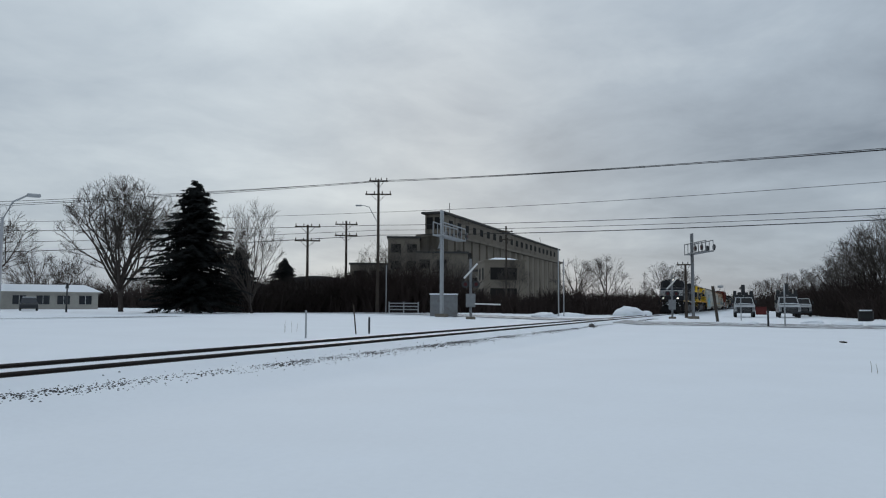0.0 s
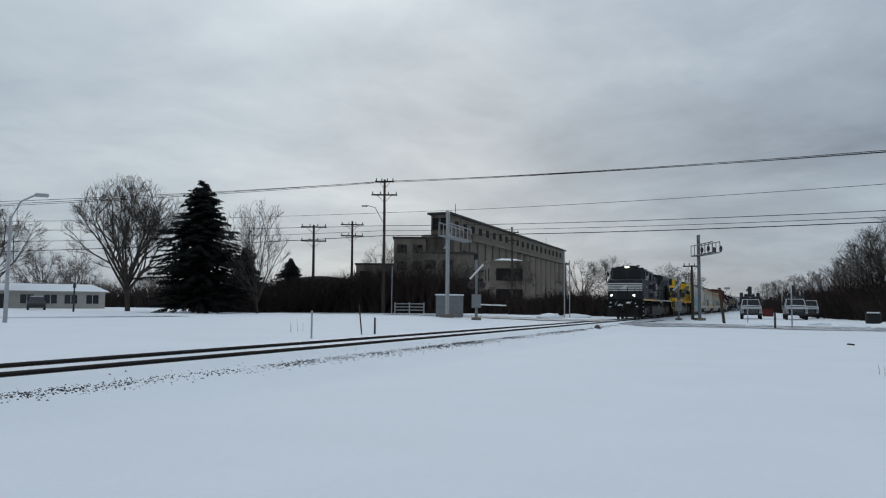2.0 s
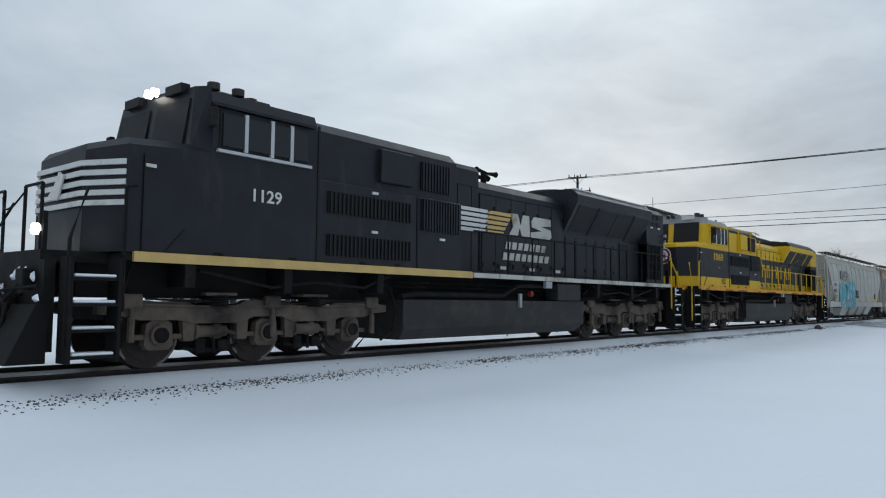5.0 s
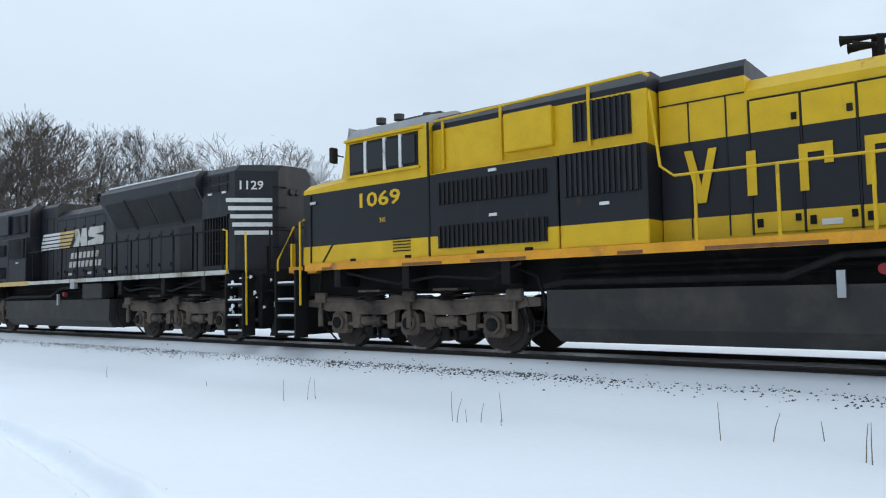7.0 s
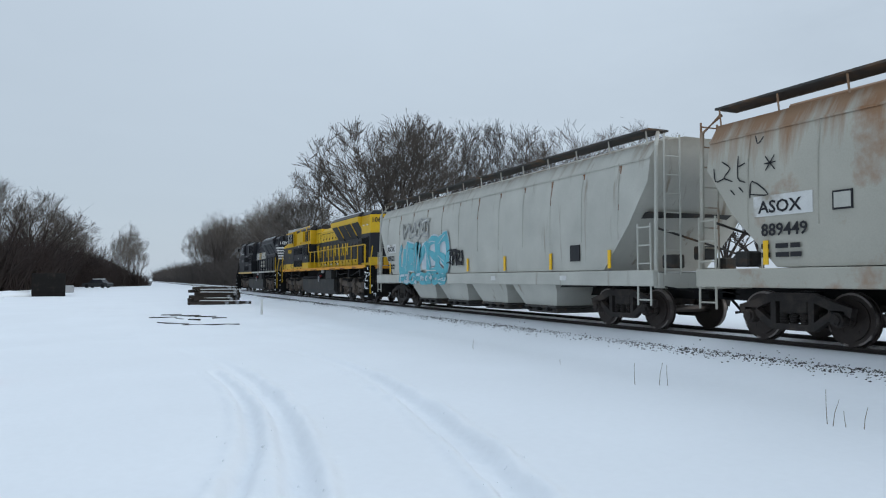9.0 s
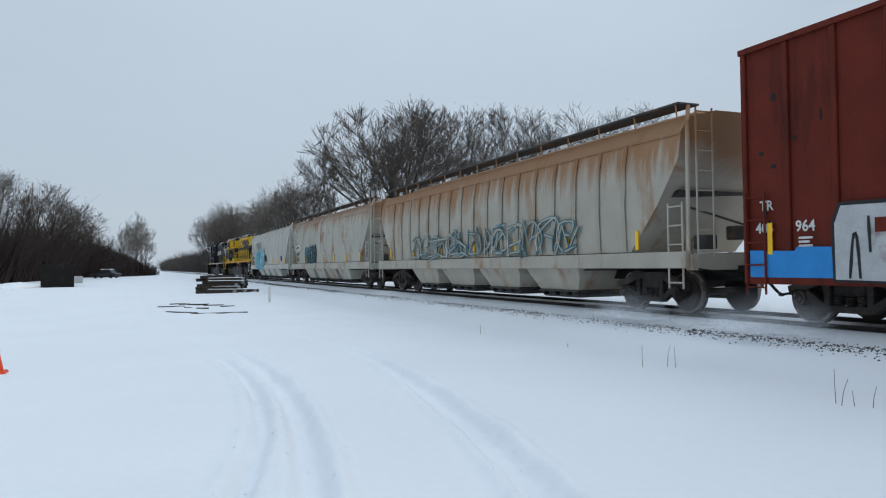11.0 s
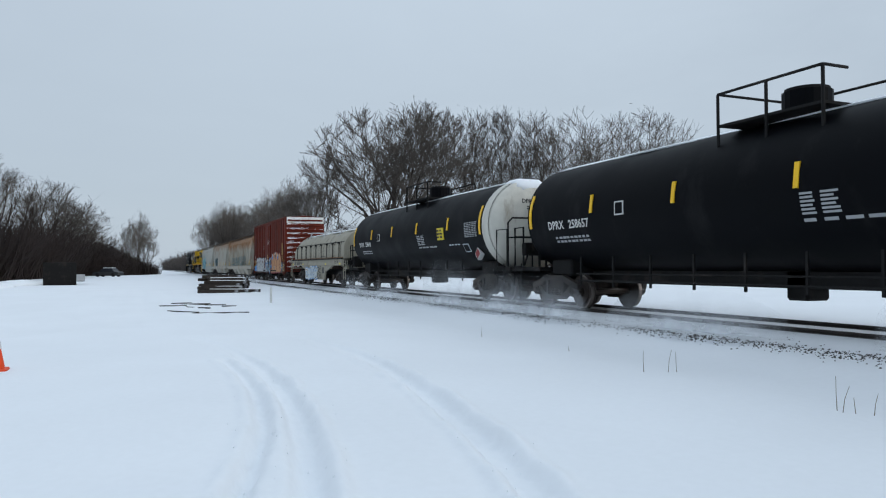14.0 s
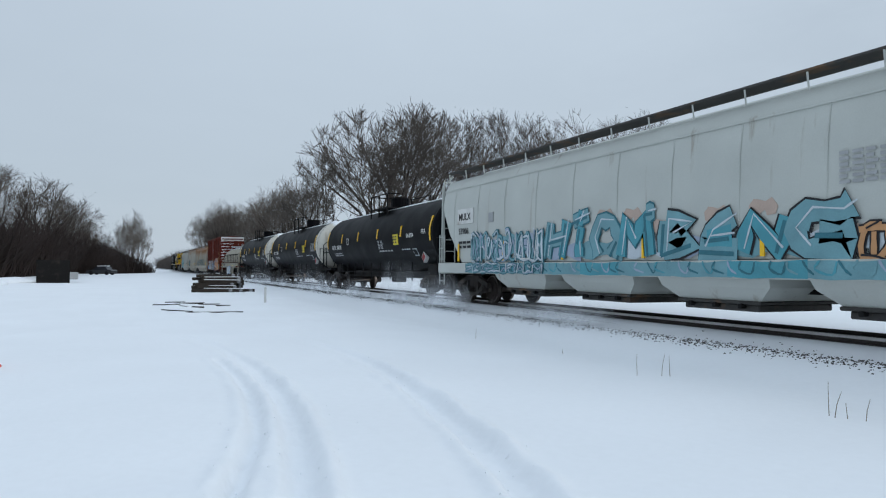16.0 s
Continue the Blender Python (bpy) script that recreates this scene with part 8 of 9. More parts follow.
    part("roof", loft(bmesh.new(), [[(-24.5, -5.5, 5.4), (24.5, -5.5, 5.4), (24.5, 5.5, 5.4), (-24.5, 5.5, 5.4)], [(-24.5, -1, 5.9), (24.5, -1, 5.9), (24.5, 1, 5.9), (-24.5, 1, 5.9)]]), "roofing", S)


elevator()


def low_building():
    p = polar(-35.5, 112)
    H = thing("low_house", "long single-storey pale building with a snowy roof", "house", pose(p.x, p.y, 0.55, 0, 0, -38 + 2))
    part("wall", B(-12.5, 9.5, -3.5, 3.5, 0, 2.5), "siding", H)
    part("roof", loft(bmesh.new(), [[(-13, -4.1, 2.5), (10, -4.1, 2.5), (10, 4.1, 2.5), (-13, 4.1, 2.5)], [(-12, -0.3, 3.5), (8, -0.3, 3.5), (8, 0.3, 3.5), (-12, 0.3, 3.5)]]), "snow", H, "roof under snow")
    part("eave", B(-13, 10, -4.12, 4.12, 2.38, 2.5), "siding", H)
    for k, x in enumerate((-11, -8.4, -6, -3.2, -0.5, 2.2, 4.6, 7.2)):
        if k == 3:
            part("door", B(x, x + 1.0, -3.56, -3.45, 0, 2.05), "truck_dark", H)
            continue
        w = part("window", B(x, x + 1.5, -3.58, -3.46, 0.85, 2.0), "window", H)
        part("frame", B(x + 0.72, x + 0.78, -3.6, -3.58, 0.85, 2.0), "white", w)


low_building()


# ------------------------------------------------ poles, wires, signals
def utility_pole(az, d, h, arms, label, lamp=False, turn=0.0):
    p = polar(az, d)
    O = thing("utility_pole", label, "utility pole", pose(p.x, p.y, ground_z(p.x, p.y) - 0.1, 0, 0, turn), "utility poles")
    part("shaft", T([(0, 0, 0), (0.04, 0, h * 0.5), (0, 0, h)], 0.17, 8, 0.11), "pole_wood", O)
    for z, w in arms:
        arm = part("crossarm", B(-w, w, -0.06, 0.06, z - 0.07, z + 0.07), "pole_wood", O)
        for k in range(4):
            x = -w + 0.12 + k * (2 * w - 0.24) / 3
            part("insulator", T([(x, 0, z + 0.07), (x, 0, z + 0.32)], 0.055, 6), "pole_wood", arm)
        part("brace", T([(-w * 0.55, 0.07, z - 0.05), (0, 0.12, z - 0.75), (w * 0.55, 0.07, z - 0.05)], 0.025, 4), "pole_wood", arm)
    if lamp:
        arm = part("lamp_arm", T([(-0.1, 0, h * 0.68), (-0.9, 0, h * 0.79), (-1.7, 0, h * 0.805)], 0.04, 6), "galv", O)
        part("luminaire", B(-2.25, -1.65, -0.14, 0.14, h * 0.8 - 0.06, h * 0.8 + 0.08, 0.03), "galv", arm)
    return p, ground_z(p.x, p.y)


utility_pole(-60.8, 72, 13.5, [(13.3, 0.95), (11.95, 1.3)], "tall wooden utility pole with two crossarms and a street lamp", True, -65)
utility_pole(-55.3, 78, 9.4, [(9.2, 1.35), (7.7, 1.35)], "wooden utility pole with two crossarms and slack loops", False, -60)
utility_pole(-58.3, 84, 10.6, [(10.2, 1.3), (8.9, 1.3)], "wooden utility pole with two crossarms", False, -60)
utility_pole(-71.0, 105, 12.4, [(11.6, 1.0), (10.4, 1.0)], "wooden utility pole before the elevator", False, -60)
utility_pole(-84.6, 82, 5.9, [(5.8, 0.9)], "low wooden pole with one crossarm near the crossing", False, -85)


def wire(name, pts, sag, r=0.022):
    """A hanging wire through its supports."""
    bm = bmesh.new()
    for a, b in zip(pts, pts[1:]):
        a, b = Vector(a), Vector(b)
        tube(bm, [a.lerp(b, k / 14) - Vector((0, 0, sag * 4 * (k / 14) * (1 - k / 14))) for k in range(15)], r, 4)
    tagged(new(name, mesh_of(bm, name, M["wire"])), "black overhead wire strung between wooden poles", "wire", "overhead wires")


A0 = polar(-60.8, 72)
for zl, zm, zr, dy in ((10.2, 13.96, 11.12, -0.8), (9.95, 14.0, 10.84, 0.0), (9.85, 13.9, 10.74, 0.8)):
    # supports: left end, the tall pole, right end
    wire("overhead_wire", [(*polar(-27, 84 + dy).xy, zl), (A0.x, A0.y + dy, zm), (*polar(-103, 50 - dy).xy, zr)], 0.25)
for zl, zm, zr, r in ((8.8, 10.8, 9.05, 0.016), (8.15, 9.5, 7.4, 0.022), (6.85, 9.0, 7.02, 0.018), (5.8, 8.5, 6.76, 0.03)):
    wire("overhead_wire", [(*polar(-27, 84).xy, zl), (A0.x, A0.y, zm), (*polar(-103, 50).xy, zr)], 0.25, r)


def cantilever(az, d, h, reach, turn, label, steel="aged"):
    """Crossing signal on a lattice mast with a railed arm over the road."""
    p = polar(az, d)
    O = thing("crossing_signal", label, "crossing signal", pose(p.x, p.y, ground_z(p.x, p.y), 0, 0, turn), "crossing signals")
    mast = bmesh.new()
    for x in (-0.22, 0.22):
        tube(mast, [(x, 0, 0), (x, 0, h)], 0.09, 8)
    for k in range(int(h / 0.45)):
        tube(mast, [(-0.22, 0, 0.3 + k * 0.45), (0.22, 0, 0.3 + k * 0.45)], 0.03, 4)
    part("mast", mast, steel, O)
    arm = bmesh.new()
    z = h * 0.76
    for y in (-0.35, 0.35):
        for zz in (z, z + 1.0):
            tube(arm, [(-1.1, y, zz), (reach, y, zz)], 0.05, 6)
        for k in range(7):
            x = -1.1 + (reach + 1.1) * k / 6
            tube(arm, [(x, y, z), (x, y, z + 1.0)], 0.035, 4)
    box(arm, -1.1, reach, -0.4, 0.4, z - 0.08, z)
    a = part("arm", arm, steel, O)
    for x in (reach - 0.4, reach * 0.55):
        for sd in (-0.5, 0.5):
            f = part("flasher", disc(bmesh.new(), (x, sd * 1.2, z + 0.35), 0.3, 0.08, 16), "truck_dark", a)
            part("lens", disc(bmesh.new(), (x, sd * 1.2 + (0.06 if sd > 0 else -0.06), z + 0.35), 0.14, 0.06, 12), "lens", f)
    part("base", B(-0.5, 0.5, -0.4, 0.4, -0.2, 0.25), "concrete", O)


cantilever(-65.9, 58, 8.6, 5.0, 4, "grey lattice cantilever crossing signal with a railed arm", "galv")
cantilever(-85.1, 77, 8.6, 4.4, 206, "grey cantilever crossing signal with lights on its arm")


def gate_mast(az, d, h, turn, arm_len, label):
    p = polar(az, d)
    O = thing("crossing_gate", label, "crossing gate", pose(p.x, p.y, ground_z(p.x, p.y), 0, 0, turn), "crossing gates")
    part("mast", T([(0, 0, 0), (0, 0, h)], 0.1, 8), "aged", O)
    part("base", B(-0.35, 0.35, -0.35, 0.35, -0.1, 0.2, 0.05), "concrete", O)
    for s in (-1, 1):
        part("crossbuck_board", P([(-0.55, h - 0.9 + 0.5 * s), (-0.45, h - 1.0 + 0.5 * s), (0.55, h - 0.9 - 0.5 * s), (0.45, h - 0.8 - 0.5 * s)], -0.14 - 0.02 * s, -0.12 - 0.02 * s), "white", O)
    for s in (-1, 1):
        f = part("flasher", disc(bmesh.new(), (s * 0.4, -0.16, h - 1.9), 0.28, 0.06, 16), "truck_dark", O)
        part("lens", disc(bmesh.new(), (s * 0.4, -0.21, h - 1.9), 0.14, 0.05, 12), "lens", f)
    part("mechanism", B(-0.35, 0.35, -0.3, 0.3, 0.9, 1.9, 0.04), "aged", O)
    if arm_len:
        part("gate_arm", T([(0.3, -0.35, 1.15), (arm_len, -0.35, 1.1)], 0.06, 6), "white", O)


gate_mast(-68.2, 54, 4.5, -66, 2.2, "grey crossing gate mast with box and lowered arm")
gate_mast(-83.6, 76, 4.4, -84, 0, "grey crossing signal mast with crossbuck boards")

p = polar(-66.1, 60)
O = thing("relay_cabinet", "pale grey steel relay cabinet beside the crossing", "cabinet", pose(p.x, p.y, ground_z(p.x, p.y), 0, 0, -66))
part("body", B(-1.15, 1.1, -0.7, 0.7, 0, 1.75, 0.03), "aged", O)
part("roof", B(-1.2, 1.15, -0.75, 0.75, 1.75, 1.86, 0.03), "snow", O)
part("door", B(-0.5, 0.35, -0.73, -0.69, 0.1, 1.65), "aged", O)


def stake(az, d, h, mat, label, lean=0.0, r=0.035):
    p = polar(az, d)
    z = ground_z(p.x, p.y)
    tagged(new("marker_post", mesh_of(T([(p.x, p.y, z - 0.1), (p.x + lean * 0.3, p.y + lean, z + h)], r, 6), "marker_post", M[mat])), label, "post", "marker posts")


stake(-55.3, 25.2, 0.95, "galv", "thin pale marker stake in the snow")
stake(-59.2, 28.5, 1.15, "pole_wood", "leaning thin wooden stake beside the track", 0.18, 0.03)
stake(-60.2, 29, 0.65, "truck_dark", "short black post beside the track", 0, 0.045)
stake(-75.1, 72, 6.6, "galv", "thin grey steel pole near the crossing", 0, 0.06)
stake(-75.5, 72, 5.6, "galv", "thin grey steel pole near the crossing", 0, 0.05)
stake(-90.2, 56, 1.15, "truck_dark", "short black post in the snowy yard", 0, 0.07)
stake(-91.3, 58, 3.0, "galv", "thin white pole in the snowy yard", 0, 0.05)
stake(-88.4, 70, 2.0, "galv", "thin white pole in the snowy yard", 0, 0.04)
stake(80.5, 35, 0.72, "white", "short white marker post beside the track", 0, 0.055)
stake(82.6, 58, 0.6, "white", "short white marker post beside the track", 0, 0.055)
stake(-61.5, 70, 4.6, "galv", "thin grey pole near the fence", 0, 0.05)


def lamp_post(az, d, h, arm, label, mat="galv"):
    p = polar(az, d)
    O = thing("street_lamp", label, "street lamp", pose(p.x, p.y, ground_z(p.x, p.y) - 0.05, 0, 0, az))
    part("pole", T([(0, 0, 0), (0, 0, h * 0.82)], 0.09, 8, 0.06), mat, O)
    if arm:
        part("arm", T([(0, 0, h * 0.8), (0.35, 0, h * 0.94), (0.9, 0, h)], 0.045, 6), mat, O)
        part("luminaire", B(0.85, 1.4, -0.13, 0.13, h - 0.07, h + 0.08, 0.04), mat, O)
    else:
        part("lantern", T([(0, 0, h * 0.82), (0, 0, h)], 0.16, 8, 0.1), "truck_dark", O)


lamp_post(-34.4, 36, 5.6, True, "grey street lamp with a curved arm")
lamp_post(-38.5, 74, 2.7, False, "dark lantern post on the lawn", "truck_dark")
p = polar(-86.8, 66)
O = thing("leaning_pole", "leaning dark wooden pole with a small lamp", "pole", pose(p.x, p.y, ground_z(p.x, p.y)))
part("shaft", T([(0, 0, -0.1), (0.05, 0.35, 3.0)], 0.13, 7), "pole_wood", O)
part("lamp", B(-0.1, 0.1, -0.5, -0.05, 2.85, 3.05, 0.03), "galv", O)

# wooden fence by the tall pole
p = polar(-62.9, 70)
O = thing("rail_fence", "weathered wooden rail fence beside the tall pole", "fence", pose(p.x, p.y, ground_z(p.x, p.y), 0, 0, -62))
for x in (-1.4, 0.0, 1.4):
    part("post", B(x - 0.06, x + 0.06, -0.06, 0.06, -0.1, 1.1), "galv", O)
for z in (0.35, 0.65, 0.95):
    part("rail", B(-1.4, 1.4, -0.1, -0.06, z - 0.05, z + 0.05), "galv", O)

# chain-link fence behind the track
O = thing("mesh_fence", "thin wire mesh fence in the snow behind the track", "fence", pose(-24, 34, ground_z(-24, 34), 0, 0, 4))
for k in range(15):
    part("post", T([(-21 + k * 3.0, 0, -0.1), (-21 + k * 3.0, 0, 1.1)], 0.03, 5), "galv", O)
for z in (0.1, 0.4, 0.7, 1.05):
    part("wire", T([(-21, 0, z), (21, 0, z)], 0.012, 4), "galv", O)

# crossing road and the lane before the lawn
def strip(name, a, b, w, label, mat="asphalt"):
    a, b = Vector(a), Vector(b)
    s = Vector((-(b - a).y, (b - a).x)).normalized() * w / 2
    n = 60
    verts, faces = [], []
    for k in range(n + 1):
        p = a.lerp(b, k / n)
        for q in (-1, -0.5, 0, 0.5, 1):
            x, y = p.x + s.x * q, p.y + s.y * q
            verts.append((x, y, ground_z(x, y) + 0.035 + (0.02 if 10 < y < 13.4 else 0)))
    for k in range(n):
        for q in range(4):
            i = k * 5 + q
            faces.append((i, i + 5, i + 6, i + 1))
    me = bpy.data.meshes.new(name)
    me.from_pydata(verts, [], faces)
    me.materials.append(M[mat])
    tagged(new(name, me), label, "road", kind="structure")


strip("road", (56, -40), (60, 46), 7.0, "snow-streaked grey asphalt road over the crossing")
strip("lane", tuple(polar(-20, 44).xy), tuple(polar(-46, 50).xy), 1.2, "bare wet edge of a snowy lane", "asphalt")


def heap(x, y, r, h, label, mat="snow", seed=1):
    bm = bmesh.new()
    bmesh.ops.create_uvsphere(bm, u_segments=24, v_segments=12, radius=1)
    for v in bm.verts:
        k = 1 + 0.28 * noise.noise(v.co * 1.7 + Vector((seed, 0, 0))) + 0.1 * noise.noise(v.co * 5 + Vector((seed, 3, 0)))
        v.co = Vector((v.co.x * r * k, v.co.y * r * 0.7 * k, max(-0.2, v.co.z) * h * k))
    bmesh.ops.translate(bm, verts=bm.verts, vec=(x, y, ground_z(x, y) - 0.02))
    tagged(new("snow_mound", mesh_of(bm, "snow_mound", M[mat], True)), label, "snow mound", "snow mounds")


for az, d, r, h, sd in ((-80.4, 84, 2.3, 0.95, 1), (-81.2, 88, 2.2, 0.6, 2), (-74.0, 66, 1.6, 0.45, 3), (-76.0, 74, 2.0, 0.35, 4), (-95.2, 62, 1.6, 0.3, 5), (-97.5, 60, 2.2, 0.4, 6), (-88.9, 60, 1.0, 0.25, 7),
                         (97.5, 72, 2.4, 0.5, 8), (99, 66, 2.0, 0.4, 9), (-93.0, 66, 1.3, 0.3, 10)):
    q = polar(az, d)
    heap(q.x, q.y, r, h, "rough mound of ploughed snow at the edge of the yard", "snow", sd)
q = polar(-77.6, 46)
heap(q.x, q.y, 0.28, 0.22, "dark lump of earth on the snow", "ballast", 12)
q = polar(-94.9, 36.5)
stick = thing("dark_plank", "dark scrap plank lying on the snow", "plank", pose(q.x, q.y, ground_z(q.x, q.y), 0, 0, 10))
part("board", B(-0.3, 0.3, -0.08, 0.08, 0, 0.06, 0.01), "tie", stick)


# ------------------------------------------------ vehicles by the crossing
def road_truck(az, d, turn, paint, crane, label):
    p = polar(az, d)
    V = thing("work_truck", label, "truck", pose(p.x, p.y, ground_z(p.x, p.y), 0, 0, turn), "work trucks")
    body = bmesh.new()
    loft(body, [[(x, -w, 0.5), (x, -w, z), (x, w, z), (x, w, 0.5)] for x, w, z in ((-2.9, 0.92, 1.05), (-2.75, 0.98, 1.2), (-1.4, 1.0, 1.32), (-1.2, 1.0, 1.34), (2.8, 1.0, 1.34))])
    part("body", body, paint, V)
    cabn = bmesh.new()
    loft(cabn, [[(-1.35, -0.95, 1.32), (-1.35, 0.95, 1.32), (1.0, 0.95, 1.32), (1.0, -0.95, 1.32)], [(-0.7, -0.8, 2.0), (-0.7, 0.8, 2.0), (0.8, 0.8, 2.0), (0.8, -0.8, 2.0)]])
    c = part("cab", cabn, paint, V)
    ws = bmesh.new()
    loft(ws, [[(-1.33, -0.85, 1.38), (-1.33, 0.85, 1.38), (-0.76, 0.74, 1.94), (-0.76, -0.74, 1.94)], [(-1.28, -0.85, 1.36), (-1.28, 0.85, 1.36), (-0.71, 0.74, 1.93), (-0.71, -0.74, 1.93)]])
    part("windshield", ws, "mesh", c)
    part("grille", B(-2.96, -2.86, -0.72, 0.72, 0.5, 1.02), "mesh", V)
    V.scale = (1.1, 1.1, 1.15)
    part("hood_scoop", B(-2.2, -1.5, -0.45, 0.45, 1.26, 1.4, 0.04), paint, V)
    for k in range(4):
        part("grille_bar", B(-2.985, -2.95, -0.6, 0.6, 0.66 + k * 0.1, 0.685 + k * 0.1), "aged", V)
    part("bumper", B(-3.05, -2.85, -0.98, 0.98, 0.42, 0.6, 0.03), "truck_dark", V)
    for s in (-1, 1):
        part("headlight", B(-2.95, -2.86, s * 0.75 - 0.14, s * 0.75 + 0.14, 0.78, 1.0), "aged", V)
        part("wheel_arch", B(-2.3, -1.5, s * 1.0 - 0.03, s * 1.0 + 0.03, 0.42, 0.86, 0.02), "mesh", V)
        part("mirror", B(-1.1, -1.0, s * 1.15 - 0.1, s * 1.15 + 0.1, 1.4, 1.7), "truck_dark", V)
        for x in (-1.9, 1.9):
            part("tyre", disc(bmesh.new(), (x, s * 0.88, 0.4), 0.4, 0.26, 18), "tyre", V)
    part("hood_snow", B(-2.6, -1.5, -0.8, 0.8, 1.3, 1.36, 0.02), "snow", V)
    if crane:
        part("service_body", B(1.05, 3.4, -1.05, 1.05, 0.9, 2.3, 0.04), "truck_dark", V)
        part("crane_post", B(1.3, 1.7, -0.2, 0.2, 2.3, 3.3), "truck_dark", V)
        part("boom", T([(1.5, 0, 3.2), (3.2, 0.2, 3.0)], 0.16, 6), "truck_dark", V)
        part("roof_rack", B(0.2, 1.0, -0.9, 0.9, 2.0, 2.14, 0.02), "truck_dark", V)
        for y in (-0.8, -0.3, 0.4, 0.85):
            part("load", B(1.1, 3.2, y - 0.18, y + 0.14, 2.3, 2.45 + 0.3 * abs(y), 0.03), "truck_dark", V)
        part("beacon", T([(0.4, 0, 2.0), (0.4, 0, 2.2)], 0.1, 8), "galv", V)


road_truck(-88.6, 92, 3, "truck_white", True, "white service truck with a dark crane body in snow")
road_truck(-91.5, 90, 2, "truck_white", True, "white work truck with a dark loaded body in snow")
road_truck(-92.4, 104, -2, "truck_white", False, "white pickup parked behind a work truck")
p = polar(-89.75, 118)
O = thing("red_container", "small red steel skip behind the trucks", "container", pose(p.x, p.y, ground_z(p.x, p.y)))
part("body", B(-0.8, 0.8, -0.75, 0.75, 0, 1.1, 0.04), "red_dull", O)
part("lid", B(-0.85, 0.85, -0.8, 0.8, 1.1, 1.17), "red_dull", O)
p = polar(-96.3, 74)
O = thing("dark_bin", "dark round bin with snow on its lid", "bin", pose(p.x, p.y, ground_z(p.x, p.y)))
part("drum", disc(bmesh.new(), (0, 0, 0.45), 0.62, 0.9, 16, "Z"), "mesh", O)
part("lid_snow", disc(bmesh.new(), (0, 0, 0.95), 0.5, 0.12, 16, "Z"), "snow", O)


def small_car(az, d, turn, paint, label):
    p = polar(az, d)
    V = thing("parked_car", label, "car", pose(p.x, p.y, ground_z(p.x, p.y), 0, 0, turn), "parked cars")
    part("body", loft(bmesh.new(), [[(x, -0.85, 0.25), (x, -0.88, z), (x, 0.88, z), (x, 0.85, 0.25)] for x, z in ((-2.2, 0.6), (-2.0, 0.8), (2.0, 0.85), (2.2, 0.7))]), paint, V)
    part("cabin", loft(bmesh.new(), [[(-1.2, -0.8, 0.82), (-1.2, 0.8, 0.82), (1.5, 0.8, 0.82), (1.5, -0.8, 0.82)], [(-0.5, -0.65, 1.4), (-0.5, 0.65, 1.4), (1.0, 0.65, 1.4), (1.0, -0.65, 1.4)]]), "window", V)
    part("roof_snow", B(-0.5, 1.0, -0.64, 0.64, 1.4, 1.5, 0.03), "snow", V)
    for s in (-1, 1):
        for x in (-1.35, 1.35):
            part("tyre", disc(bmesh.new(), (x, s * 0.78, 0.32), 0.32, 0.2, 16), "tyre", V)


small_car(-36.2, 90, 54, "truck_dark", "dark car with a snowy roof before the low building")
small_car(92.0, 130, 60, "truck_dark", "snow-covered dark car at the end of the yard")
small_car(-48.7, 90, 60, "truck_dark", "dark parked car behind the spruce")


# ------------------------------------------------ the yard: ties, container, cone
def tie_pile():
    p = polar(84.0, 50)
    z = ground_z(p.x, p.y)
    rng = random.Random(14)
    me = mesh_of(B(-1.3, 1.3, -0.11, 0.11, 0, 0.18, 0.015), "railway_tie", M["tie"])
    sn = mesh_of(B(-1.15, 1.1, -0.09, 0.09, 0, 0.05, 0.02), "snow_cap", M["snow"])
    for layer in range(6):
        for k in range(7 - layer):
            ob = thing("railway_tie", "old dark railway tie in a snowy pile", "railway tie", pose(p.x + 0.75 - k * 0.3 - layer * 0.12 + rng.uniform(-0.05, 0.05), p.y + rng.uniform(-0.45, 0.45), z + layer * 0.185, rng.uniform(-6, 6), rng.uniform(-1.0, 1.0), 90 + rng.uniform(-7, 7)), "piled railway ties")
            part("timber", me, None, ob)
            if rng.random() < 0.4:
                part("snow_cap", sn, None, ob, "snow", m=pose(0, 0, 0.178))
    for k in range(3):
        ob = thing("railway_tie", "old dark railway tie lying on the snow", "railway tie", pose(p.x + 1.2 + k * 0.45, p.y + 0.9 - k * 0.7, z + 0.0, 0, 0, 82 + k * 5), "piled railway ties")
        part("timber", me, None, ob)
    # half-buried boards nearer the camera
    for az, d, ln, turn in ((84.2, 27.5, 2.0, 84), (86.9, 28.5, 1.7, 35), (87.6, 33, 1.1, 84), (86.0, 34.5, 1.3, 82), (84.6, 33.5, 0.9, 76), (87.0, 35.5, 0.9, 100), (83.6, 32, 0.6, 70), (85.4, 30.5, 0.5, 60), (86.4, 31.5, 0.7, 20)):
        q = polar(az, d)
        ob = thing("half_buried_board", "dark board half buried in snow", "board", pose(q.x, q.y, ground_z(q.x, q.y) - 0.03, 0, 0, turn), "boards in the snow")
        part("timber", B(-ln / 2, ln / 2, -0.05, 0.05, 0, 0.065, 0.01), "tie", ob)
        part("snow_cap", B(-ln * 0.3, ln * 0.45, 0.0, 0.09, -0.02, 0.085, 0.02), "snow", ob)


tie_pile()

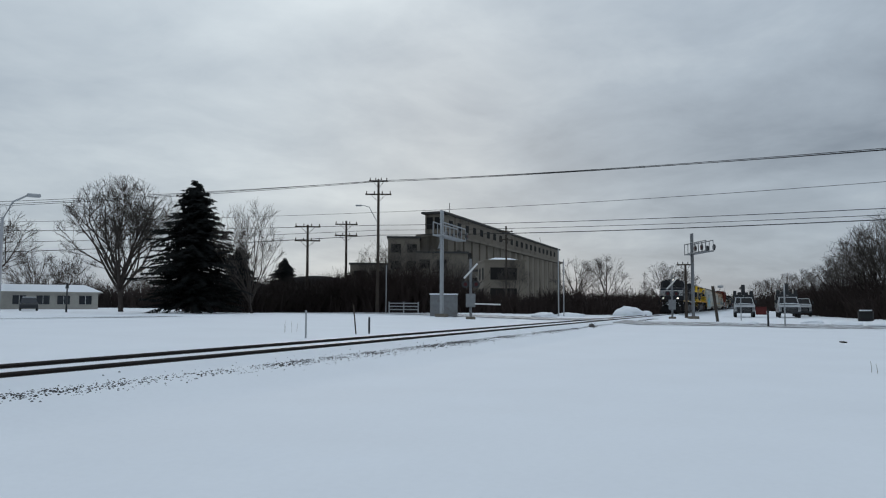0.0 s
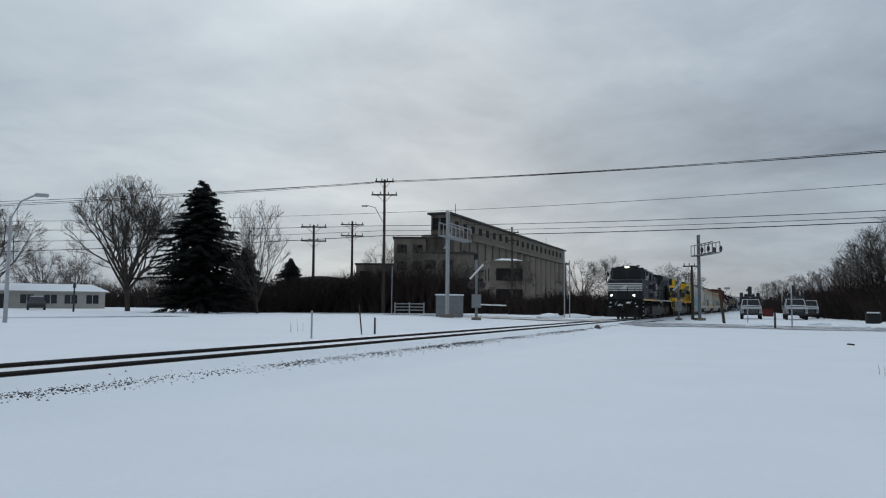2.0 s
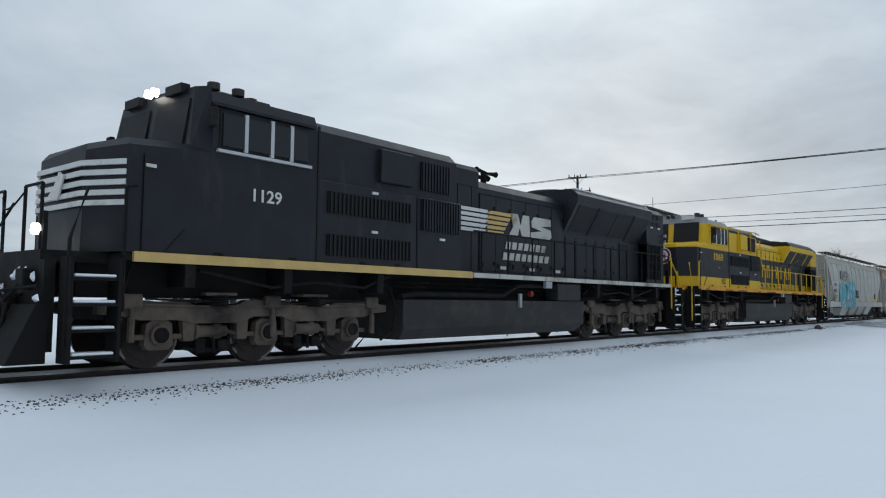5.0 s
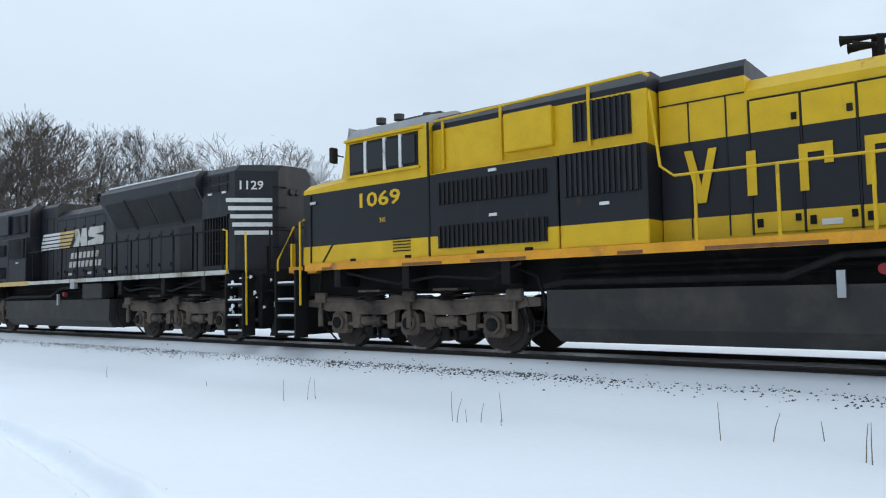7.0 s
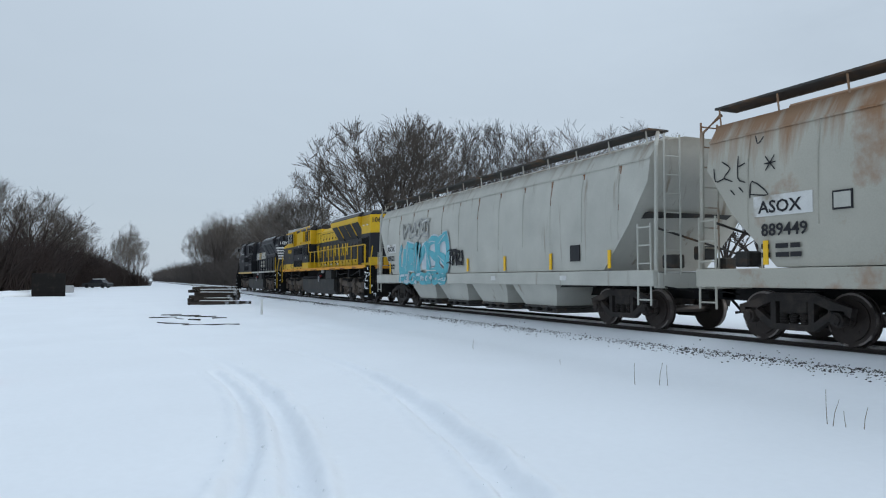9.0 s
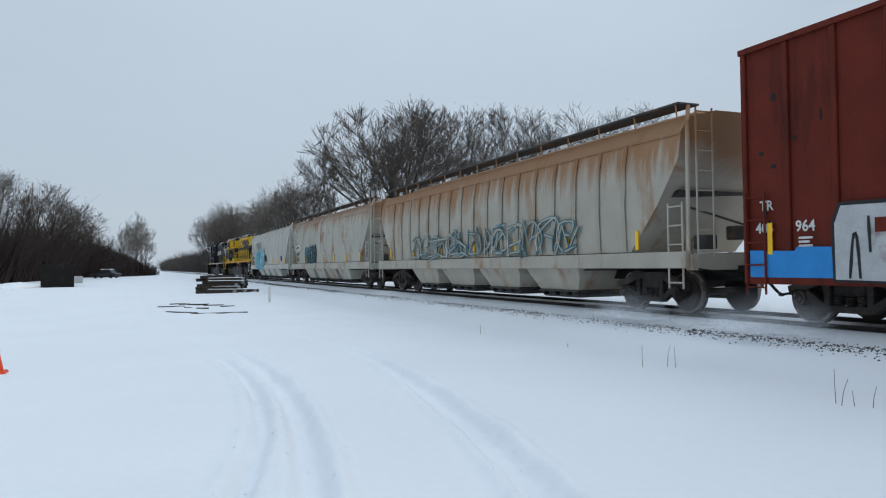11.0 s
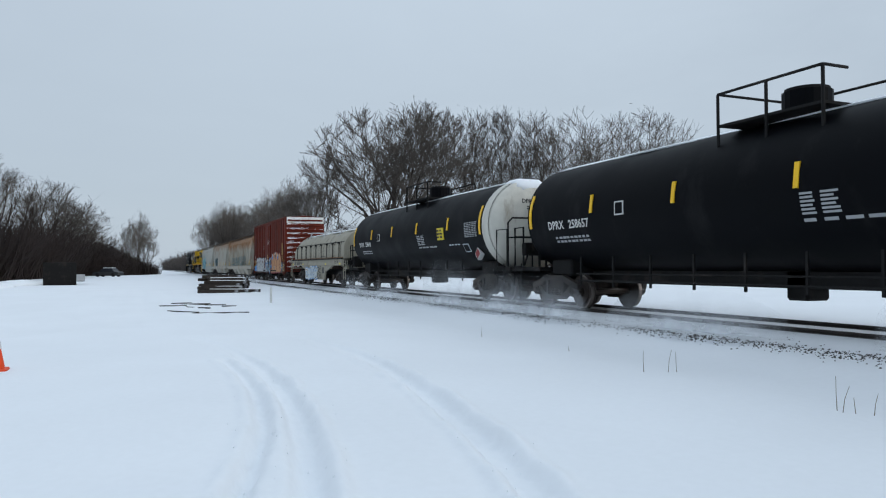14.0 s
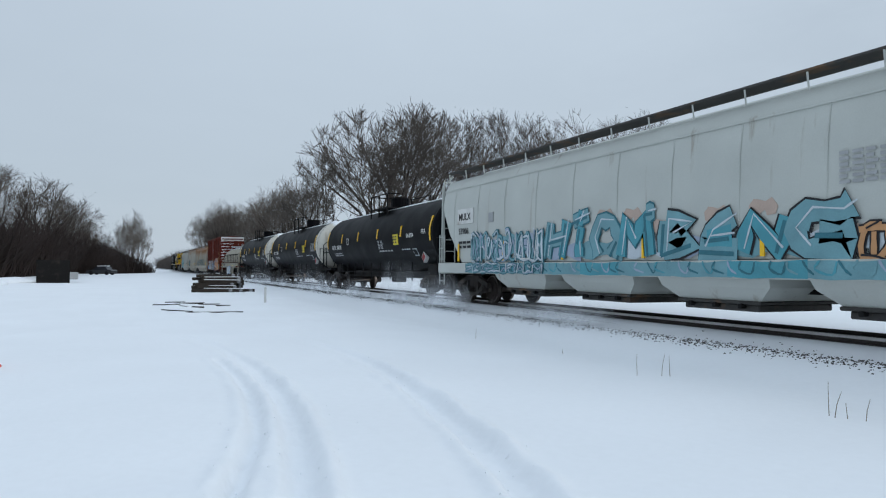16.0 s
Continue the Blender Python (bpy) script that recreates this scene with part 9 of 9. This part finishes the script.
p = polar(95.1, 74)
O = thing("steel_container", "black steel container at the wood's edge", "container", pose(p.x, p.y, ground_z(p.x, p.y), 0, 0, 6))
part("body", B(-2.5, 2.5, -1.3, 1.3, 0, 2.0, 0.03), "under", O)
for k in range(9):
    part("rib", B(-2.55, -2.5, -1.2 + k * 0.29, -1.1 + k * 0.29, 0.1, 1.9), "under", O)
    part("rib", B(2.5, 2.55, -1.2 + k * 0.29, -1.1 + k * 0.29, 0.1, 1.9), "under", O)
p = polar(93.9, 88)
O = thing("white_box", "small white utility box in the snow", "utility box", pose(p.x, p.y, ground_z(p.x, p.y)))
part("body", B(-0.5, 0.5, -0.6, 0.6, 0, 0.75, 0.03), "galv", O)

p = polar(98.9, 13.7)
O = thing("traffic_cone", "orange traffic cone with a white band on snow", "traffic cone", pose(p.x, p.y, ground_z(p.x, p.y)))
part("base", B(-0.19, 0.19, -0.19, 0.19, -0.03, 0.04, 0.02), "cone", O)
cn = bmesh.new()
bmesh.ops.create_cone(cn, cap_ends=True, segments=20, radius1=0.15, radius2=0.03, depth=0.62, matrix=Matrix.Translation((0, 0, 0.34)))
part("cone", cn, "cone", O)
wb = bmesh.new()
bmesh.ops.create_cone(wb, cap_ends=False, segments=20, radius1=0.101, radius2=0.074, depth=0.14, matrix=Matrix.Translation((0, 0, 0.42)))
part("band", wb, "white", O)

# clods and crumbs thrown beside the ruts
rng = random.Random(31)
rows = []
for _ in range(120):
    line = rng.choice(RUTS)[1]
    k = rng.randrange(len(line) - 2)
    a, b = Vector(line[k]), Vector(line[k + 1])
    q = a.lerp(b, rng.random()) + Vector((rng.gauss(0, 0.22), rng.gauss(0, 0.22)))
    s = rng.uniform(0.006, 0.02)
    z = ground_z(q.x, q.y)
    rows.append(((q.x, q.y, z - 0.01), (q.x + rng.uniform(-s, s), q.y, z + s), s))
spikes("snow_crumbs", rows, "snow", "crumbs of snow thrown up beside the tyre ruts", "snow")


# ------------------------------------------------ powder snow whirled up by the cars; each veil is a rigid puff that travels with the train
def dust_material():
    m = bpy.data.materials.new("blown_powder_snow")
    m.use_nodes = True
    n, l = m.node_tree.nodes, m.node_tree.links
    b = n["Principled BSDF"]
    b.inputs["Base Color"].default_value = (0.8, 0.83, 0.87, 1)
    b.inputs["Roughness"].default_value = 1.0
    tc = n.new("ShaderNodeTexCoord")
    nz = n.new("ShaderNodeTexNoise")
    nz.inputs["Scale"].default_value, nz.inputs["Detail"].default_value = 1.1, 5
    l.new(tc.outputs["Object"], nz.inputs["Vector"])
    r = n.new("ShaderNodeMapRange")
    r.inputs[1].default_value, r.inputs[2].default_value, r.inputs[3].default_value, r.inputs[4].default_value = 0.3, 0.75, 0.0, 0.62
    l.new(nz.outputs["Fac"], r.inputs[0])
    sp = n.new("ShaderNodeSeparateXYZ")
    l.new(tc.outputs["Generated"], sp.inputs[0])

    def times(a, b, op="MULTIPLY"):
        x = n.new("ShaderNodeMath")
        x.operation, x.use_clamp = op, True
        for i, v in enumerate((a, b)):
            if isinstance(v, float):
                x.inputs[i].default_value = v
            else:
                l.new(v, x.inputs[i])
        return x.outputs[0]
    # thin towards its ends and its top
    ends = times(times(sp.outputs[0], times(1.0, sp.outputs[0], "SUBTRACT")), 4.0)
    l.new(times(times(r.outputs[0], ends), times(times(1.0, sp.outputs[2], "SUBTRACT"), times(1.0, sp.outputs[2], "SUBTRACT"))), b.inputs["Alpha"])
    return m


DUST = dust_material()
PUFFS = []
rng = random.Random(77)
for k, (x0, sx, sz) in enumerate([(c + dx, a, b) for c in (250.4, 268.5, 286.5) for dx, a, b in ((-6.5, 2.3, 1.1), (-1.2, 2.6, 0.9), (5.4, 2.4, 1.7), (9.0, 2.0, 1.3))] + [(216.15 - 7.5, 1.8, 0.8), (197.0 + 8.0, 1.6, 0.7), (304.4 - 8.0, 2.2, 1.0), (304.4 - 1.0, 2.6, 0.7)]):
    bm = bmesh.new()
    bmesh.ops.create_icosphere(bm, subdivisions=3, radius=1.0)
    for v in bm.verts:
        q = 1 + 0.2 * noise.noise(v.co * 1.6 + Vector((k * 3, 0, 0)))
        v.co = Vector((v.co.x * sx * q, v.co.y * 0.35 * q, max(0.0, v.co.z) * sz * q))
    ob = tagged(new("snow_puff", mesh_of(bm, "snow_puff", DUST, True)), "thin veil of powder snow whirled up by the train", "blown snow", "blown snow veils")
    PUFFS.append((ob, x0, TRACK_Y - 1.8 + rng.uniform(-0.1, 0.1), RAIL_Z - 0.12))
# ------------------------------------------------ what moves
def train_x(t):
    """How far the train has run towards -x by t seconds."""
    return 19.6 * t + 0.02174 * t * t


def motions():
    ticks = [k / 2 for k in range(33)]
    for ob, x0 in MOVERS:
        walk(ob, [(t, pose(x0 - train_x(t), TRACK_Y, RAIL_Z)) for t in ticks])
    for ob, x0, y, zz in PUFFS:
        walk(ob, [(t, pose(x0 - train_x(t), y, zz)) for t in ticks])
    spins = [k / FPS for k in range(16 * FPS + 1)]
    for ws, x, r in WHEELS:
        walk(ws, [(t, pose(x, 0, r, 0, -math.degrees(train_x(t) / r), 0)) for t in spins])


motions()
